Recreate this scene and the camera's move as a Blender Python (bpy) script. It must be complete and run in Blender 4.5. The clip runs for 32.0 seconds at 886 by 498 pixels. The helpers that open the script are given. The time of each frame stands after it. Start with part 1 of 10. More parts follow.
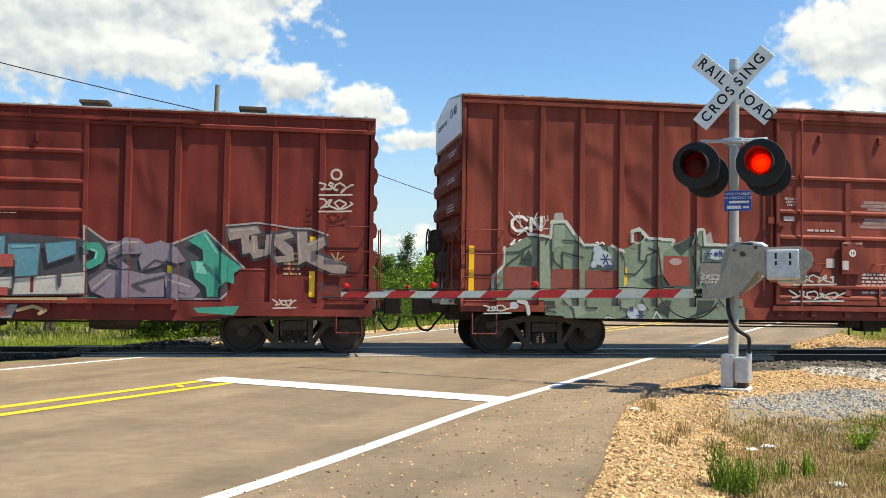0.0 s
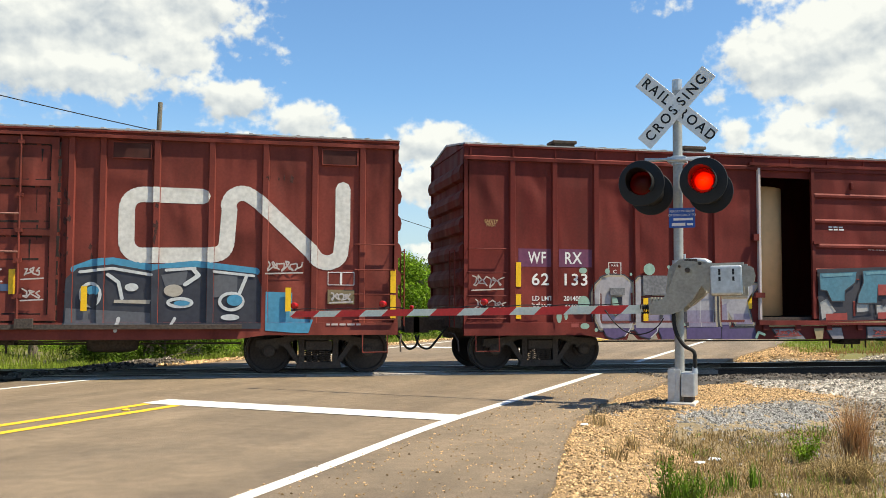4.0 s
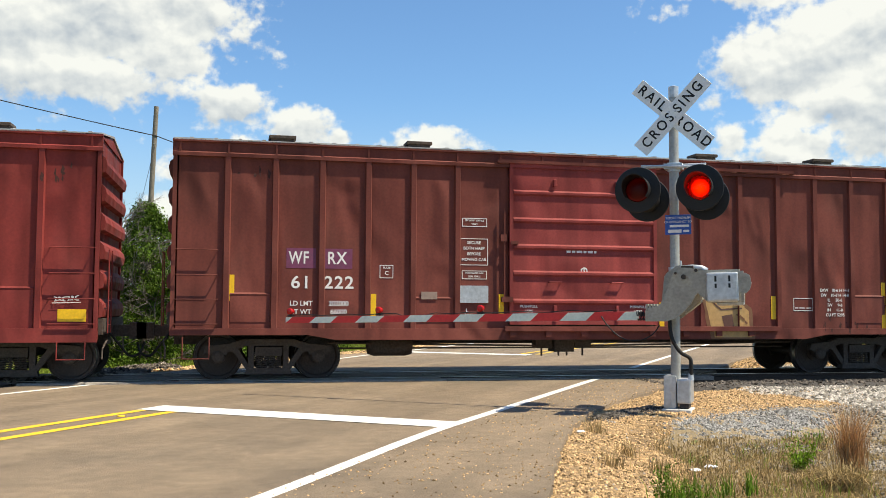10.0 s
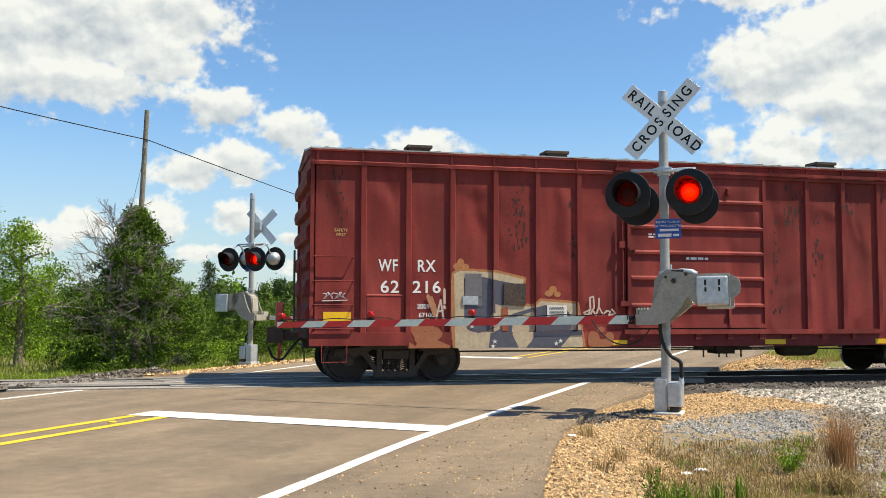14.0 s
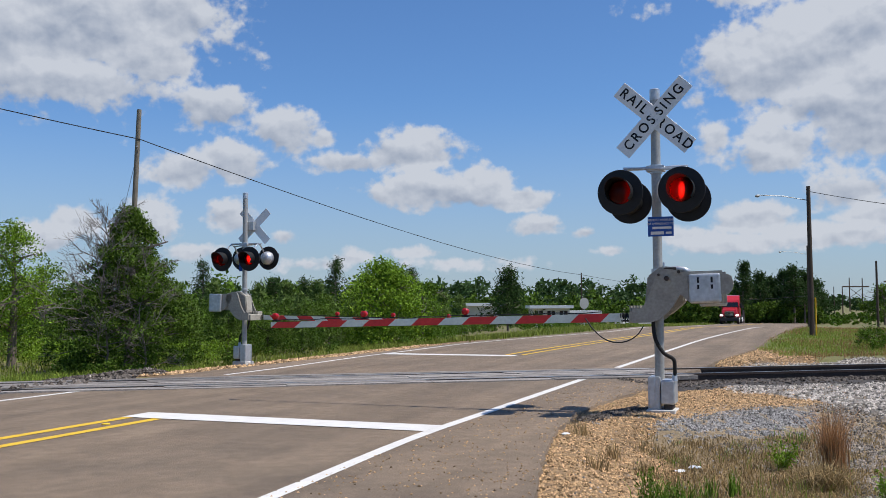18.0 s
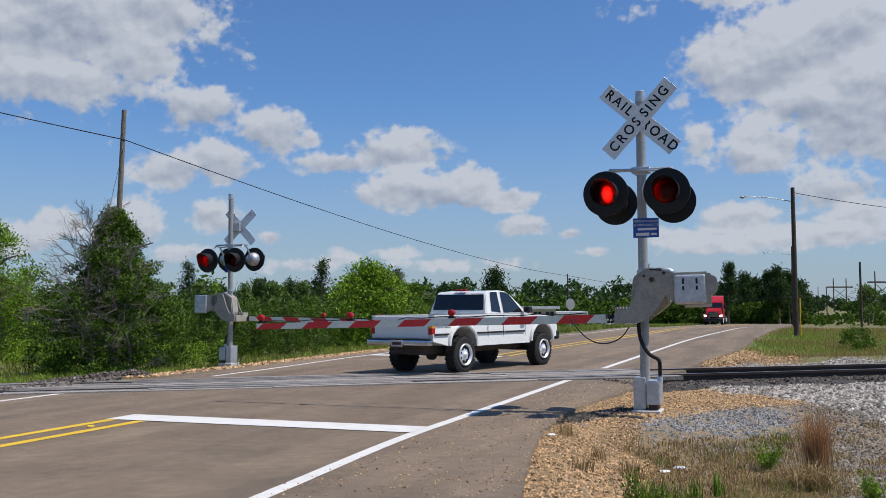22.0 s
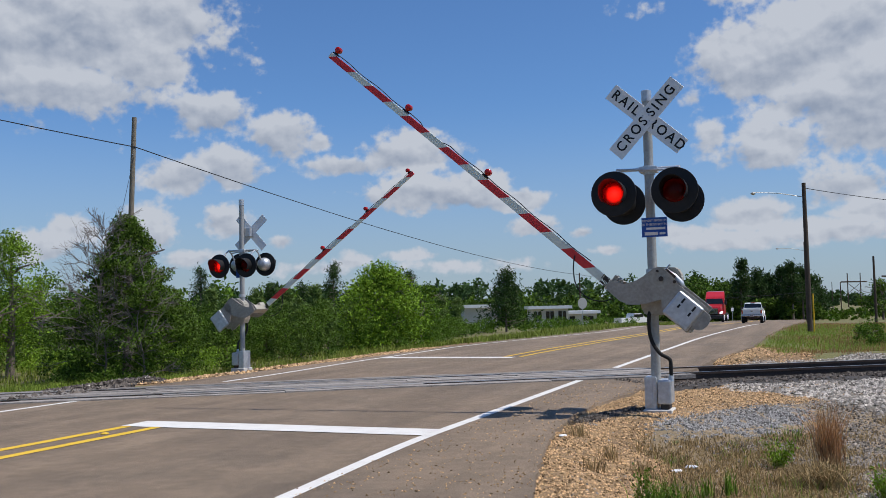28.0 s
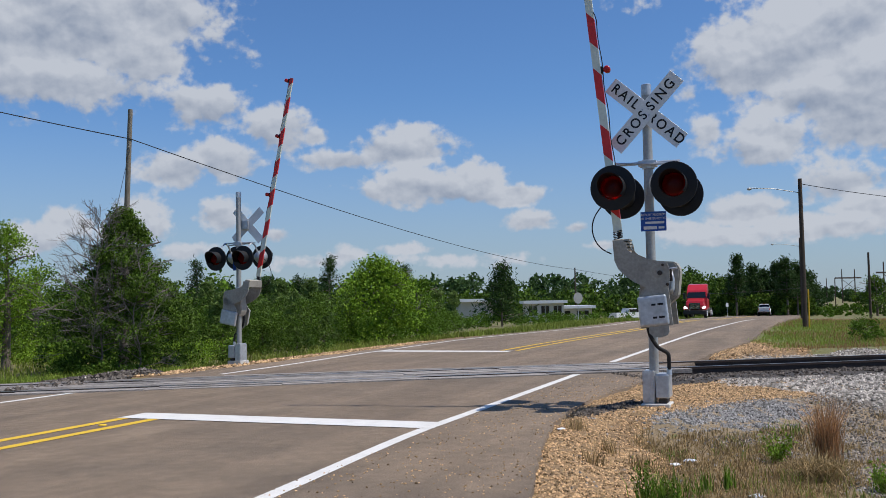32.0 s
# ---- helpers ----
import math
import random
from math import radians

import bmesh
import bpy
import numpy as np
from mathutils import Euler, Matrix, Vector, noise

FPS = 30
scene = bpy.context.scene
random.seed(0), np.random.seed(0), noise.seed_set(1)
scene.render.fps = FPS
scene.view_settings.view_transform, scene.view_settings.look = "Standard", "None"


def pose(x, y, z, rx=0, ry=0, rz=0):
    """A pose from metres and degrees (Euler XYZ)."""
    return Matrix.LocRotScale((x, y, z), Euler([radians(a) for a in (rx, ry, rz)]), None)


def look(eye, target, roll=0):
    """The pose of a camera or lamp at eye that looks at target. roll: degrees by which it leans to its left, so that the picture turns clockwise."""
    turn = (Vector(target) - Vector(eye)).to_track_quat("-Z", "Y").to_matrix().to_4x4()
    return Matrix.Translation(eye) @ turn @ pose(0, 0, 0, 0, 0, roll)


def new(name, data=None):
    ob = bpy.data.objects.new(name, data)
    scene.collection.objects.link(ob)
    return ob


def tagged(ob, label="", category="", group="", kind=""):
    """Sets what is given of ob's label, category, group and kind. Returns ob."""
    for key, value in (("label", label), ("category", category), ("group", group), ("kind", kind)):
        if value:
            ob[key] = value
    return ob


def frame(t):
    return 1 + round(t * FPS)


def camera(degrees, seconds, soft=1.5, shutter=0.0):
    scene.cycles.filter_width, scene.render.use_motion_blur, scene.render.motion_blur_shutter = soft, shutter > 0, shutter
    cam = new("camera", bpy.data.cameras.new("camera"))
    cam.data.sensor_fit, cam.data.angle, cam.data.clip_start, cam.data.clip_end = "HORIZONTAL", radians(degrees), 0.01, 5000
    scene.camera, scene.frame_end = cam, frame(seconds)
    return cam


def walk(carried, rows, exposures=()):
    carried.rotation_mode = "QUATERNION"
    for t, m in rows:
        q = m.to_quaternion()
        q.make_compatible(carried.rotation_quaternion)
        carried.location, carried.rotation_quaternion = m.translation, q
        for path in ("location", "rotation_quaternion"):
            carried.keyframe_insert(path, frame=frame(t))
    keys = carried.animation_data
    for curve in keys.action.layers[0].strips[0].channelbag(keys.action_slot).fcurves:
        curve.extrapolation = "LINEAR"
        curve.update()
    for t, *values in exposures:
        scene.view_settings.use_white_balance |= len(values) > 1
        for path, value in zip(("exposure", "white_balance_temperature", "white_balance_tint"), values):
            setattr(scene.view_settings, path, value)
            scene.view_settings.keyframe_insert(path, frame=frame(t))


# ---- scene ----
cam = camera(50.5, 32.0, soft=0.7)


def handheld(x, y, z, yaw, pitch, roll):
    """A camera pose from its heading (left of +y), its tilt and its lean."""
    a, p = radians(yaw), radians(pitch)
    ahead = Vector((-math.sin(a) * math.cos(p), math.cos(a) * math.cos(p), math.sin(p)))
    return look((x, y, z), Vector((x, y, z)) + ahead, roll)


CAMERA_ROWS = [
    (0, -4.270, -18.473, 1.357, -8.910, 2.104, 0.832),
    (0.5, -4.280, -18.477, 1.353, -9.647, 2.918, 0.694),
    (1, -4.300, -18.484, 1.355, -10.427, 3.011, 0.553),
    (1.5, -4.322, -18.488, 1.357, -11.096, 3.051, 0.336),
    (2, -4.337, -18.488, 1.354, -11.726, 3.108, 0.385),
    (2.5, -4.333, -18.493, 1.358, -11.568, 3.126, 0.538),
    (3, -4.335, -18.502, 1.362, -11.638, 3.131, 0.526),
    (3.5, -4.330, -18.501, 1.370, -12.051, 3.154, 0.407),
    (5.5, -4.317, -18.488, 1.376, -12.211, 3.213, 0.057),
    (6, -4.331, -18.492, 1.378, -12.112, 3.200, 0.111),
    (6.5, -4.333, -18.491, 1.377, -12.099, 3.189, 0.206),
    (7, -4.335, -18.485, 1.382, -12.189, 3.174, 0.179),
    (7.5, -4.335, -18.481, 1.387, -12.275, 3.159, 0.191),
    (8, -4.332, -18.480, 1.393, -12.247, 3.218, 0.230),
    (8.5, -4.343, -18.484, 1.388, -12.287, 3.259, 0.227),
    (9, -4.334, -18.488, 1.395, -12.284, 3.310, 0.235),
    (9.5, -4.330, -18.492, 1.396, -12.370, 3.388, 0.259),
    (10, -4.332, -18.494, 1.402, -12.447, 3.432, 0.329),
    (10.5, -4.337, -18.498, 1.404, -12.481, 3.478, 0.322),
    (11, -4.340, -18.498, 1.405, -12.508, 3.512, 0.238),
    (11.5, -4.342, -18.486, 1.407, -12.568, 3.552, 0.264),
    (12, -4.341, -18.491, 1.407, -12.478, 3.572, 0.378),
    (12.5, -4.339, -18.515, 1.412, -12.655, 3.565, 0.340),
    (13, -4.329, -18.531, 1.415, -12.908, 3.576, 0.358),
    (13.5, -4.331, -18.535, 1.419, -12.933, 3.582, 0.180),
    (14, -4.332, -18.527, 1.424, -12.958, 3.601, 0.148),
    (14.5, -4.329, -18.520, 1.427, -12.875, 3.648, 0.164),
    (16.5, -4.319, -18.518, 1.435, -13.134, 3.541, -0.045),
    (17, -4.310, -18.521, 1.450, -13.050, 3.484, -0.147),
    (17.5, -4.316, -18.525, 1.450, -13.110, 3.453, -0.200),
    (18, -4.319, -18.535, 1.454, -13.314, 3.422, -0.275),
    (18.5, -4.319, -18.539, 1.454, -13.501, 3.471, -0.096),
    (19, -4.320, -18.542, 1.454, -13.739, 3.526, -0.096),
    (19.5, -4.322, -18.541, 1.453, -13.915, 3.559, -0.037),
    (20, -4.323, -18.540, 1.454, -13.960, 3.571, -0.134),
    (20.5, -4.317, -18.536, 1.459, -14.008, 3.538, -0.082),
    (21, -4.312, -18.532, 1.463, -14.048, 3.523, -0.184),
    (21.5, -4.312, -18.537, 1.461, -14.098, 3.528, -0.248),
    (22, -4.315, -18.543, 1.459, -14.139, 3.472, -0.334),
    (22.5, -4.308, -18.543, 1.457, -14.135, 3.430, -0.304),
    (23, -4.313, -18.550, 1.462, -14.027, 3.377, -0.390),
    (23.5, -4.304, -18.552, 1.463, -13.277, 3.475, -0.372),
    (24, -4.307, -18.557, 1.462, -13.094, 3.519, -0.414),
    (24.5, -4.307, -18.555, 1.461, -13.073, 3.543, -0.522),
    (25, -4.303, -18.563, 1.467, -13.127, 3.567, -0.497),
    (25.5, -4.301, -18.584, 1.470, -13.140, 3.572, -0.689),
    (27.5, -4.298, -18.601, 1.473, -13.423, 3.532, -1.196),
    (28, -4.291, -18.589, 1.479, -13.438, 3.548, -1.250),
    (28.5, -4.295, -18.583, 1.473, -13.573, 3.557, -1.242),
    (29, -4.289, -18.572, 1.471, -13.637, 3.520, -1.203),
    (29.5, -4.297, -18.570, 1.469, -13.636, 3.503, -1.157),
    (30, -4.302, -18.564, 1.470, -13.726, 3.380, -1.113),
    (30.5, -4.313, -18.569, 1.467, -13.649, 3.264, -0.962),
    (31, -4.314, -18.564, 1.465, -13.633, 3.213, -0.956),
    (31.5, -4.326, -18.569, 1.467, -13.649, 3.212, -0.953),
    (32, -4.334, -18.564, 1.465, -13.717, 3.191, -0.981),
]
walk(cam, [(r[0], handheld(*r[1:])) for r in CAMERA_ROWS],
     exposures=[(0, 0.80, 7700, 4), (0.9, 0.64, 7700, 4), (2.0, 0.82, 7700, 4), (3.0, 0.72, 7650, 4), (6, 0.70, 7600, 5), (8, 0.56, 7600, 5), (10, 0.68, 7600, 5), (14.3, 0.66, 7550, 5), (16.4, 0.02, 6400, 12), (20, 0.07, 6400, 12), (20.8, -0.08, 6400, 12), (22, -0.08, 6350, 12), (32, -0.10, 6350, 12)])

# ---- daylight ----
SUN_DIR = Vector((0.50, -0.24, 1.0)).normalized()
world = bpy.data.worlds.new("sky")
scene.world = world
world.use_nodes = True


def build_sky():
    """A clear sky with fair-weather clouds in fixed directions."""
    nt = world.node_tree
    nt.nodes.clear()
    N, L = nt.nodes, nt.links

    def math_node(op, a, b=None, clamp=False):
        n = N.new("ShaderNodeMath")
        n.operation, n.use_clamp = op, clamp
        for i, v in enumerate((a, b)):
            if v is None:
                continue
            if isinstance(v, (int, float)):
                n.inputs[i].default_value = v
            else:
                L.new(v, n.inputs[i])
        return n.outputs[0]

    tc = N.new("ShaderNodeTexCoord")
    sep = N.new("ShaderNodeSeparateXYZ")
    L.new(tc.outputs["Generated"], sep.inputs[0])
    az = math_node("MULTIPLY", math_node("ARCTAN2", sep.outputs[0], sep.outputs[1]), 57.2958)
    el = math_node("MULTIPLY", math_node("ARCSINE", sep.outputs[2]), 57.2958)

    def noise_at(scale, detail, rough, stretch=1.0, up=0.0, along=0.0):
        comb = N.new("ShaderNodeCombineXYZ")
        L.new(math_node("ADD", az, along), comb.inputs[0])
        L.new(math_node("MULTIPLY", math_node("ADD", el, up), stretch), comb.inputs[1])
        t = N.new("ShaderNodeTexNoise")
        t.inputs["Scale"].default_value = scale
        t.inputs["Detail"].default_value = detail
        t.inputs["Roughness"].default_value = rough
        L.new(comb.outputs[0], t.inputs["Vector"])
        return t.outputs[0]

    big, fine, tiny, soft = noise_at(0.30, 3, 0.5, 1.3), noise_at(0.95, 3, 0.5, 1.15), noise_at(2.6, 3, 0.5), noise_at(0.30, 5, 0.55, 1.6)
    # the same billows a little higher up, towards the sun: what rises above its surroundings is lit
    big_up, fine_up = noise_at(0.30, 3, 0.5, 1.3, 1.0, 0.5), noise_at(0.95, 3, 0.5, 1.15, 0.42, 0.2)
    field = crown = None
    for a, e, ra, re, w in CLOUDS:
        da = math_node("MULTIPLY", math_node("SUBTRACT", az, a), 1.0 / ra)
        de = math_node("MULTIPLY", math_node("SUBTRACT", el, e), 1.0 / re)
        da2, up = math_node("MULTIPLY", da, da), math_node("SUBTRACT", de, 0.45)
        pair = []
        for q in (de, up):
            d = math_node("SQRT", math_node("ADD", da2, math_node("MULTIPLY", q, q)))
            pair.append(math_node("MULTIPLY", math_node("SUBTRACT", 1.0, d), w * (1.35 if e < 9 else 1.0)))
        if field is None:
            field, crown = pair
        else:
            field, crown = math_node("SMOOTH_MAX", field, pair[0]), math_node("SMOOTH_MAX", crown, pair[1])
            field.node.inputs[2].default_value = crown.node.inputs[2].default_value = 0.15
    lit = math_node("SUBTRACT", crown, field)
    # scattered clouds over the rest of the sky
    behind = math_node("SUBTRACT", math_node("ABSOLUTE", math_node("SUBTRACT", az, 14)), 42)
    behind = math_node("MULTIPLY", math_node("MULTIPLY", behind, 0.05, True), 1.4)
    rest = math_node("SUBTRACT", math_node("MULTIPLY", math_node("SUBTRACT", soft, 0.52), 4.0), math_node("SUBTRACT", 2.3, behind))
    field = math_node("MAXIMUM", field, rest)
    wob = math_node("ADD", math_node("MULTIPLY", math_node("SUBTRACT", big, 0.5), 2.3), math_node("MULTIPLY", math_node("SUBTRACT", fine, 0.5), 1.35))
    wob = math_node("ADD", wob, math_node("MULTIPLY", math_node("SUBTRACT", tiny, 0.5), 0.55))
    dens = math_node("ADD", field, wob)
    edge = N.new("ShaderNodeMapRange")
    edge.interpolation_type = "SMOOTHSTEP"
    for k, v in ((1, -0.10), (2, 0.50), (3, 0.0), (4, 0.97)):
        edge.inputs[k].default_value = v
    L.new(dens, edge.inputs[0])
    mask = edge.outputs[0]
    # white where a billow rises towards the sun, blue-grey along the flat bases
    lum = math_node("ADD", math_node("MULTIPLY", math_node("SUBTRACT", big, big_up), 0.85), math_node("MULTIPLY", math_node("SUBTRACT", fine, fine_up), 0.60))
    lum = math_node("ADD", lum, math_node("MULTIPLY", lit, 0.42))
    lum = math_node("ADD", lum, math_node("MULTIPLY", math_node("SUBTRACT", soft, 0.5), 0.35))
    pale = math_node("MULTIPLY", math_node("SUBTRACT", 9.0, el), 0.022)
    lum = math_node("ADD", lum, math_node("MAXIMUM", pale, 0.0))
    lum = math_node("ADD", lum, 0.69, True)
    ramp = N.new("ShaderNodeValToRGB")
    ramp.color_ramp.elements[0].color = (0.52, 0.61, 0.76, 1)
    ramp.color_ramp.elements[1].color = (0.97, 1.03, 1.11, 1)
    ramp.color_ramp.elements[0].position = 0.20
    ramp.color_ramp.elements[1].position = 0.80
    L.new(lum, ramp.inputs[0])
    sky = N.new("ShaderNodeTexSky")
    sky.sky_type, sky.sun_disc = "NISHITA", False
    sky.sun_elevation = math.asin(SUN_DIR.z)
    sky.sun_rotation = math.atan2(SUN_DIR.x, SUN_DIR.y)
    sky.air_density, sky.dust_density, sky.ozone_density = 1.0, 0.35, 3.2
    skyb = N.new("ShaderNodeBackground")
    tint = N.new("ShaderNodeMix")
    tint.data_type, tint.blend_type = "RGBA", "MULTIPLY"
    tint.inputs[0].default_value = 1.0
    tint.inputs[7].default_value = (0.675, 0.93, 1.20, 1)
    L.new(sky.outputs[0], tint.inputs[6])
    L.new(tint.outputs[2], skyb.inputs[0])
    skyb.inputs[1].default_value = 0.100
    cloudb = N.new("ShaderNodeBackground")
    L.new(ramp.outputs[0], cloudb.inputs[0])
    cloudb.inputs[1].default_value = 0.59
    # pale haze low over the horizon
    hazeb = N.new("ShaderNodeBackground")
    hazeb.inputs[0].default_value, hazeb.inputs[1].default_value = (0.78, 0.90, 1.07, 1), 0.47
    low = N.new("ShaderNodeMapRange")
    low.interpolation_type = "SMOOTHSTEP"
    for k, v in ((1, 0.0), (2, 13.0), (3, 0.60), (4, 0.0)):
        low.inputs[k].default_value = v
    L.new(el, low.inputs[0])
    air = N.new("ShaderNodeMixShader")
    L.new(low.outputs[0], air.inputs[0])
    L.new(skyb.outputs[0], air.inputs[1])
    L.new(hazeb.outputs[0], air.inputs[2])
    mix = N.new("ShaderNodeMixShader")
    L.new(mask, mix.inputs[0])
    L.new(air.outputs[0], mix.inputs[1])
    L.new(cloudb.outputs[0], mix.inputs[2])
    out = N.new("ShaderNodeOutputWorld")
    L.new(mix.outputs[0], out.inputs[0])


# fair-weather clouds: heading right of +y, height, half width, half height, weight
CLOUDS = [
    (-8.04, 16.44, 9.27, 5.16, 1.6), (-14.8, 14.79, 10.04, 4.76, 1.5), (-4.69, 17.09, 5.02, 3.97, 1.4), (-4.38, 14.46, 4.25, 2.38, 1.2), (-8.63, 12.79, 7.34, 1.78, 1.2),
    (-13.73, 20.31, 15.45, 4.76, 1.5), (-0.25, 11.78, 2.7, 1.59, 1.2), (3.54, 10.6, 2.32, 1.67, 1.2), (-1.54, 11.95, 2.32, 1.19, 1), (0.73, 8.65, 2.32, 1.43, 1.1),
    (-2.18, 8.04, 2.39, 1.27, 1), (6.13, 10.09, 0.93, 0.63, 0.8), (10.85, 9.23, 4.25, 1.35, 1.2), (7.76, 8.72, 2.7, 0.87, 1), (12.4, 9.81, 2.32, 1.03, 1),
    (12.91, 7.01, 5.02, 1.35, 1.1), (16.01, 7.18, 2.32, 1.51, 1.2), (17.73, 6.49, 2.32, 0.87, 1), (10.16, 6.84, 1.93, 0.79, 0.9), (19.1, 4.87, 1.93, 0.63, 0.9),
    (21.99, 4.32, 1.08, 0.36, 0.7), (23.5, 3.22, 1.16, 0.36, 0.7), (34.08, 13.8, 5.79, 3.57, 1.6), (37.63, 14.79, 5.02, 4.36, 1.5), (32.24, 14.79, 3.48, 1.98, 1.2),
    (35.58, 11.1, 5.02, 2.18, 1.2), (33.47, 9.4, 3.09, 1.59, 0.9), (39.89, 11.78, 7.72, 4.76, 1.5), (30.67, 14.96, 2.32, 1.19, 0.8), (34.08, 18.07, 7.72, 1.59, 1.0),
    (38.2, 18.39, 5.79, 2.38, 1.2), (32.24, 8.38, 2.32, 1.19, 0.8), (28.83, 11.95, 1.0, 0.79, 0.7), (29.66, 9.75, 0.93, 1.19, 0.7), (31.61, 5.12, 2.55, 1.27, 1),
    (36.9, 6.32, 3.09, 1.43, 1.1), (38.77, 4.94, 3.09, 1.19, 1), (30.36, 3.56, 4.25, 0.63, 0.7), (36.46, 3.91, 4.63, 0.79, 0.8), (27.63, 4.08, 1.54, 0.56, 0.7),
    (-4.23, 4.6, 2.32, 1.74, 1), (-10.38, 3.91, 2.32, 1.11, 0.9), (0.57, 5.46, 1.78, 1.11, 1), (3.71, 4.18, 1.0, 0.56, 0.8), (-8.04, 4.94, 1.54, 0.79, 0.7),
    (7.83, 2.88, 1.31, 0.56, 0.7), (-1.86, 3.22, 2.32, 0.63, 0.7), (5.39, 2.53, 3.09, 0.48, 0.5), (14.29, 2.53, 4.63, 0.48, 0.45), (11.53, 3.22, 2.32, 0.4, 0.5),
]
build_sky()
sun = new("sun", bpy.data.lights.new("sun", "SUN"))
sun.data.energy, sun.data.angle, sun.data.color = 5.0, radians(0.55), (1.0, 0.95, 0.87)
sun.matrix_world = look(SUN_DIR * 60, (0, 0, 0))

# ---- materials ----
def material(name, base, rough=0.7, metal=0.0, grain=40.0, var=0.25, patch=3.0, stain=0.2, stain_col=None, bump=0.15, bump_scale=None, spec=0.4, rand=0.0, emit=0.0, coat=0.0):
    """A procedural surface: fine grain, broad stains, relief, in metres of the thing's own space."""
    m = bpy.data.materials.new(name)
    m.use_nodes = True
    nt = m.node_tree
    N, L = nt.nodes, nt.links
    b = N["Principled BSDF"]
    b.inputs["Roughness"].default_value, b.inputs["Metallic"].default_value = rough, metal
    b.inputs["Specular IOR Level"].default_value = spec
    b.inputs["Coat Weight"].default_value = coat
    tc = N.new("ShaderNodeTexCoord")

    def tex(scale, detail):
        t = N.new("ShaderNodeTexNoise")
        t.inputs["Scale"].default_value, t.inputs["Detail"].default_value = scale, detail
        L.new(tc.outputs["Object"], t.inputs["Vector"])
        return t.outputs[0]

    def ramp(src, lo, hi, c0, c1):
        r = N.new("ShaderNodeValToRGB")
        r.color_ramp.elements[0].position, r.color_ramp.elements[1].position = lo, hi
        r.color_ramp.elements[0].color, r.color_ramp.elements[1].color = (*c0, 1), (*c1, 1)
        L.new(src, r.inputs[0])
        return r.outputs[0]

    def mixc(kind, f, a, c):
        n = N.new("ShaderNodeMix")
        n.data_type, n.blend_type = "RGBA", kind
        for sock, v in ((n.inputs[0], f), (n.inputs[6], a), (n.inputs[7], c)):
            if isinstance(v, (int, float)):
                sock.default_value = v
            elif isinstance(v, tuple):
                sock.default_value = (*v, 1)
            else:
                L.new(v, sock)
        return n.outputs[2]

    fine = tex(grain, 4)
    broad = tex(patch, 5)
    dark = tuple(c * (1 - var) for c in base)
    light = tuple(min(1, c * (1 + var)) for c in base)
    col = ramp(fine, 0.3, 0.7, dark, light)
    sc = stain_col or tuple(c * 0.45 for c in base)
    f = ramp(broad, 0.45, 0.75, (0, 0, 0), (stain, stain, stain))
    col = mixc("MIX", f, col, sc)
    if rand:
        oi = N.new("ShaderNodeObjectInfo")
        rr = ramp(oi.outputs["Random"], 0.0, 1.0, (1 - rand,) * 3, (1 + rand,) * 3)
        col = mixc("MULTIPLY", 1.0, col, rr)
    L.new(col, b.inputs["Base Color"])
    if bump:
        bn = N.new("ShaderNodeBump")
        bn.inputs["Strength"].default_value, bn.inputs["Distance"].default_value = bump, 0.02
        L.new(tex(bump_scale, 5) if bump_scale else fine, bn.inputs["Height"])
        L.new(bn.outputs[0], b.inputs["Normal"])
    if emit:
        b.inputs["Emission Color"].default_value, b.inputs["Emission Strength"].default_value = (*base, 1), emit
    return m


def leafy(name, base, var=0.35, trans=0.25):
    """Foliage, each leaf its own shade."""
    m = bpy.data.materials.new(name)
    m.use_nodes = True
    N, L = m.node_tree.nodes, m.node_tree.links
    b = N["Principled BSDF"]
    b.inputs["Roughness"].default_value = 0.6
    b.inputs["Specular IOR Level"].default_value = 0.12
    g = N.new("ShaderNodeNewGeometry")
    r = N.new("ShaderNodeValToRGB")
    r.color_ramp.elements[0].color = (*[c * (1 - var) for c in base], 1)
    r.color_ramp.elements[1].color = (*[c * (1 + var) for c in base], 1)
    L.new(g.outputs["Random Per Island"], r.inputs[0])
    L.new(r.outputs[0], b.inputs["Base Color"])
    t = N.new("ShaderNodeBsdfTranslucent")
    L.new(r.outputs[0], t.inputs[0])
    mx = N.new("ShaderNodeMixShader")
    mx.inputs[0].default_value = trans
    L.new(b.outputs[0], mx.inputs[1])
    L.new(t.outputs[0], mx.inputs[2])
    L.new(mx.outputs[0], N["Material Output"].inputs[0])
    return m


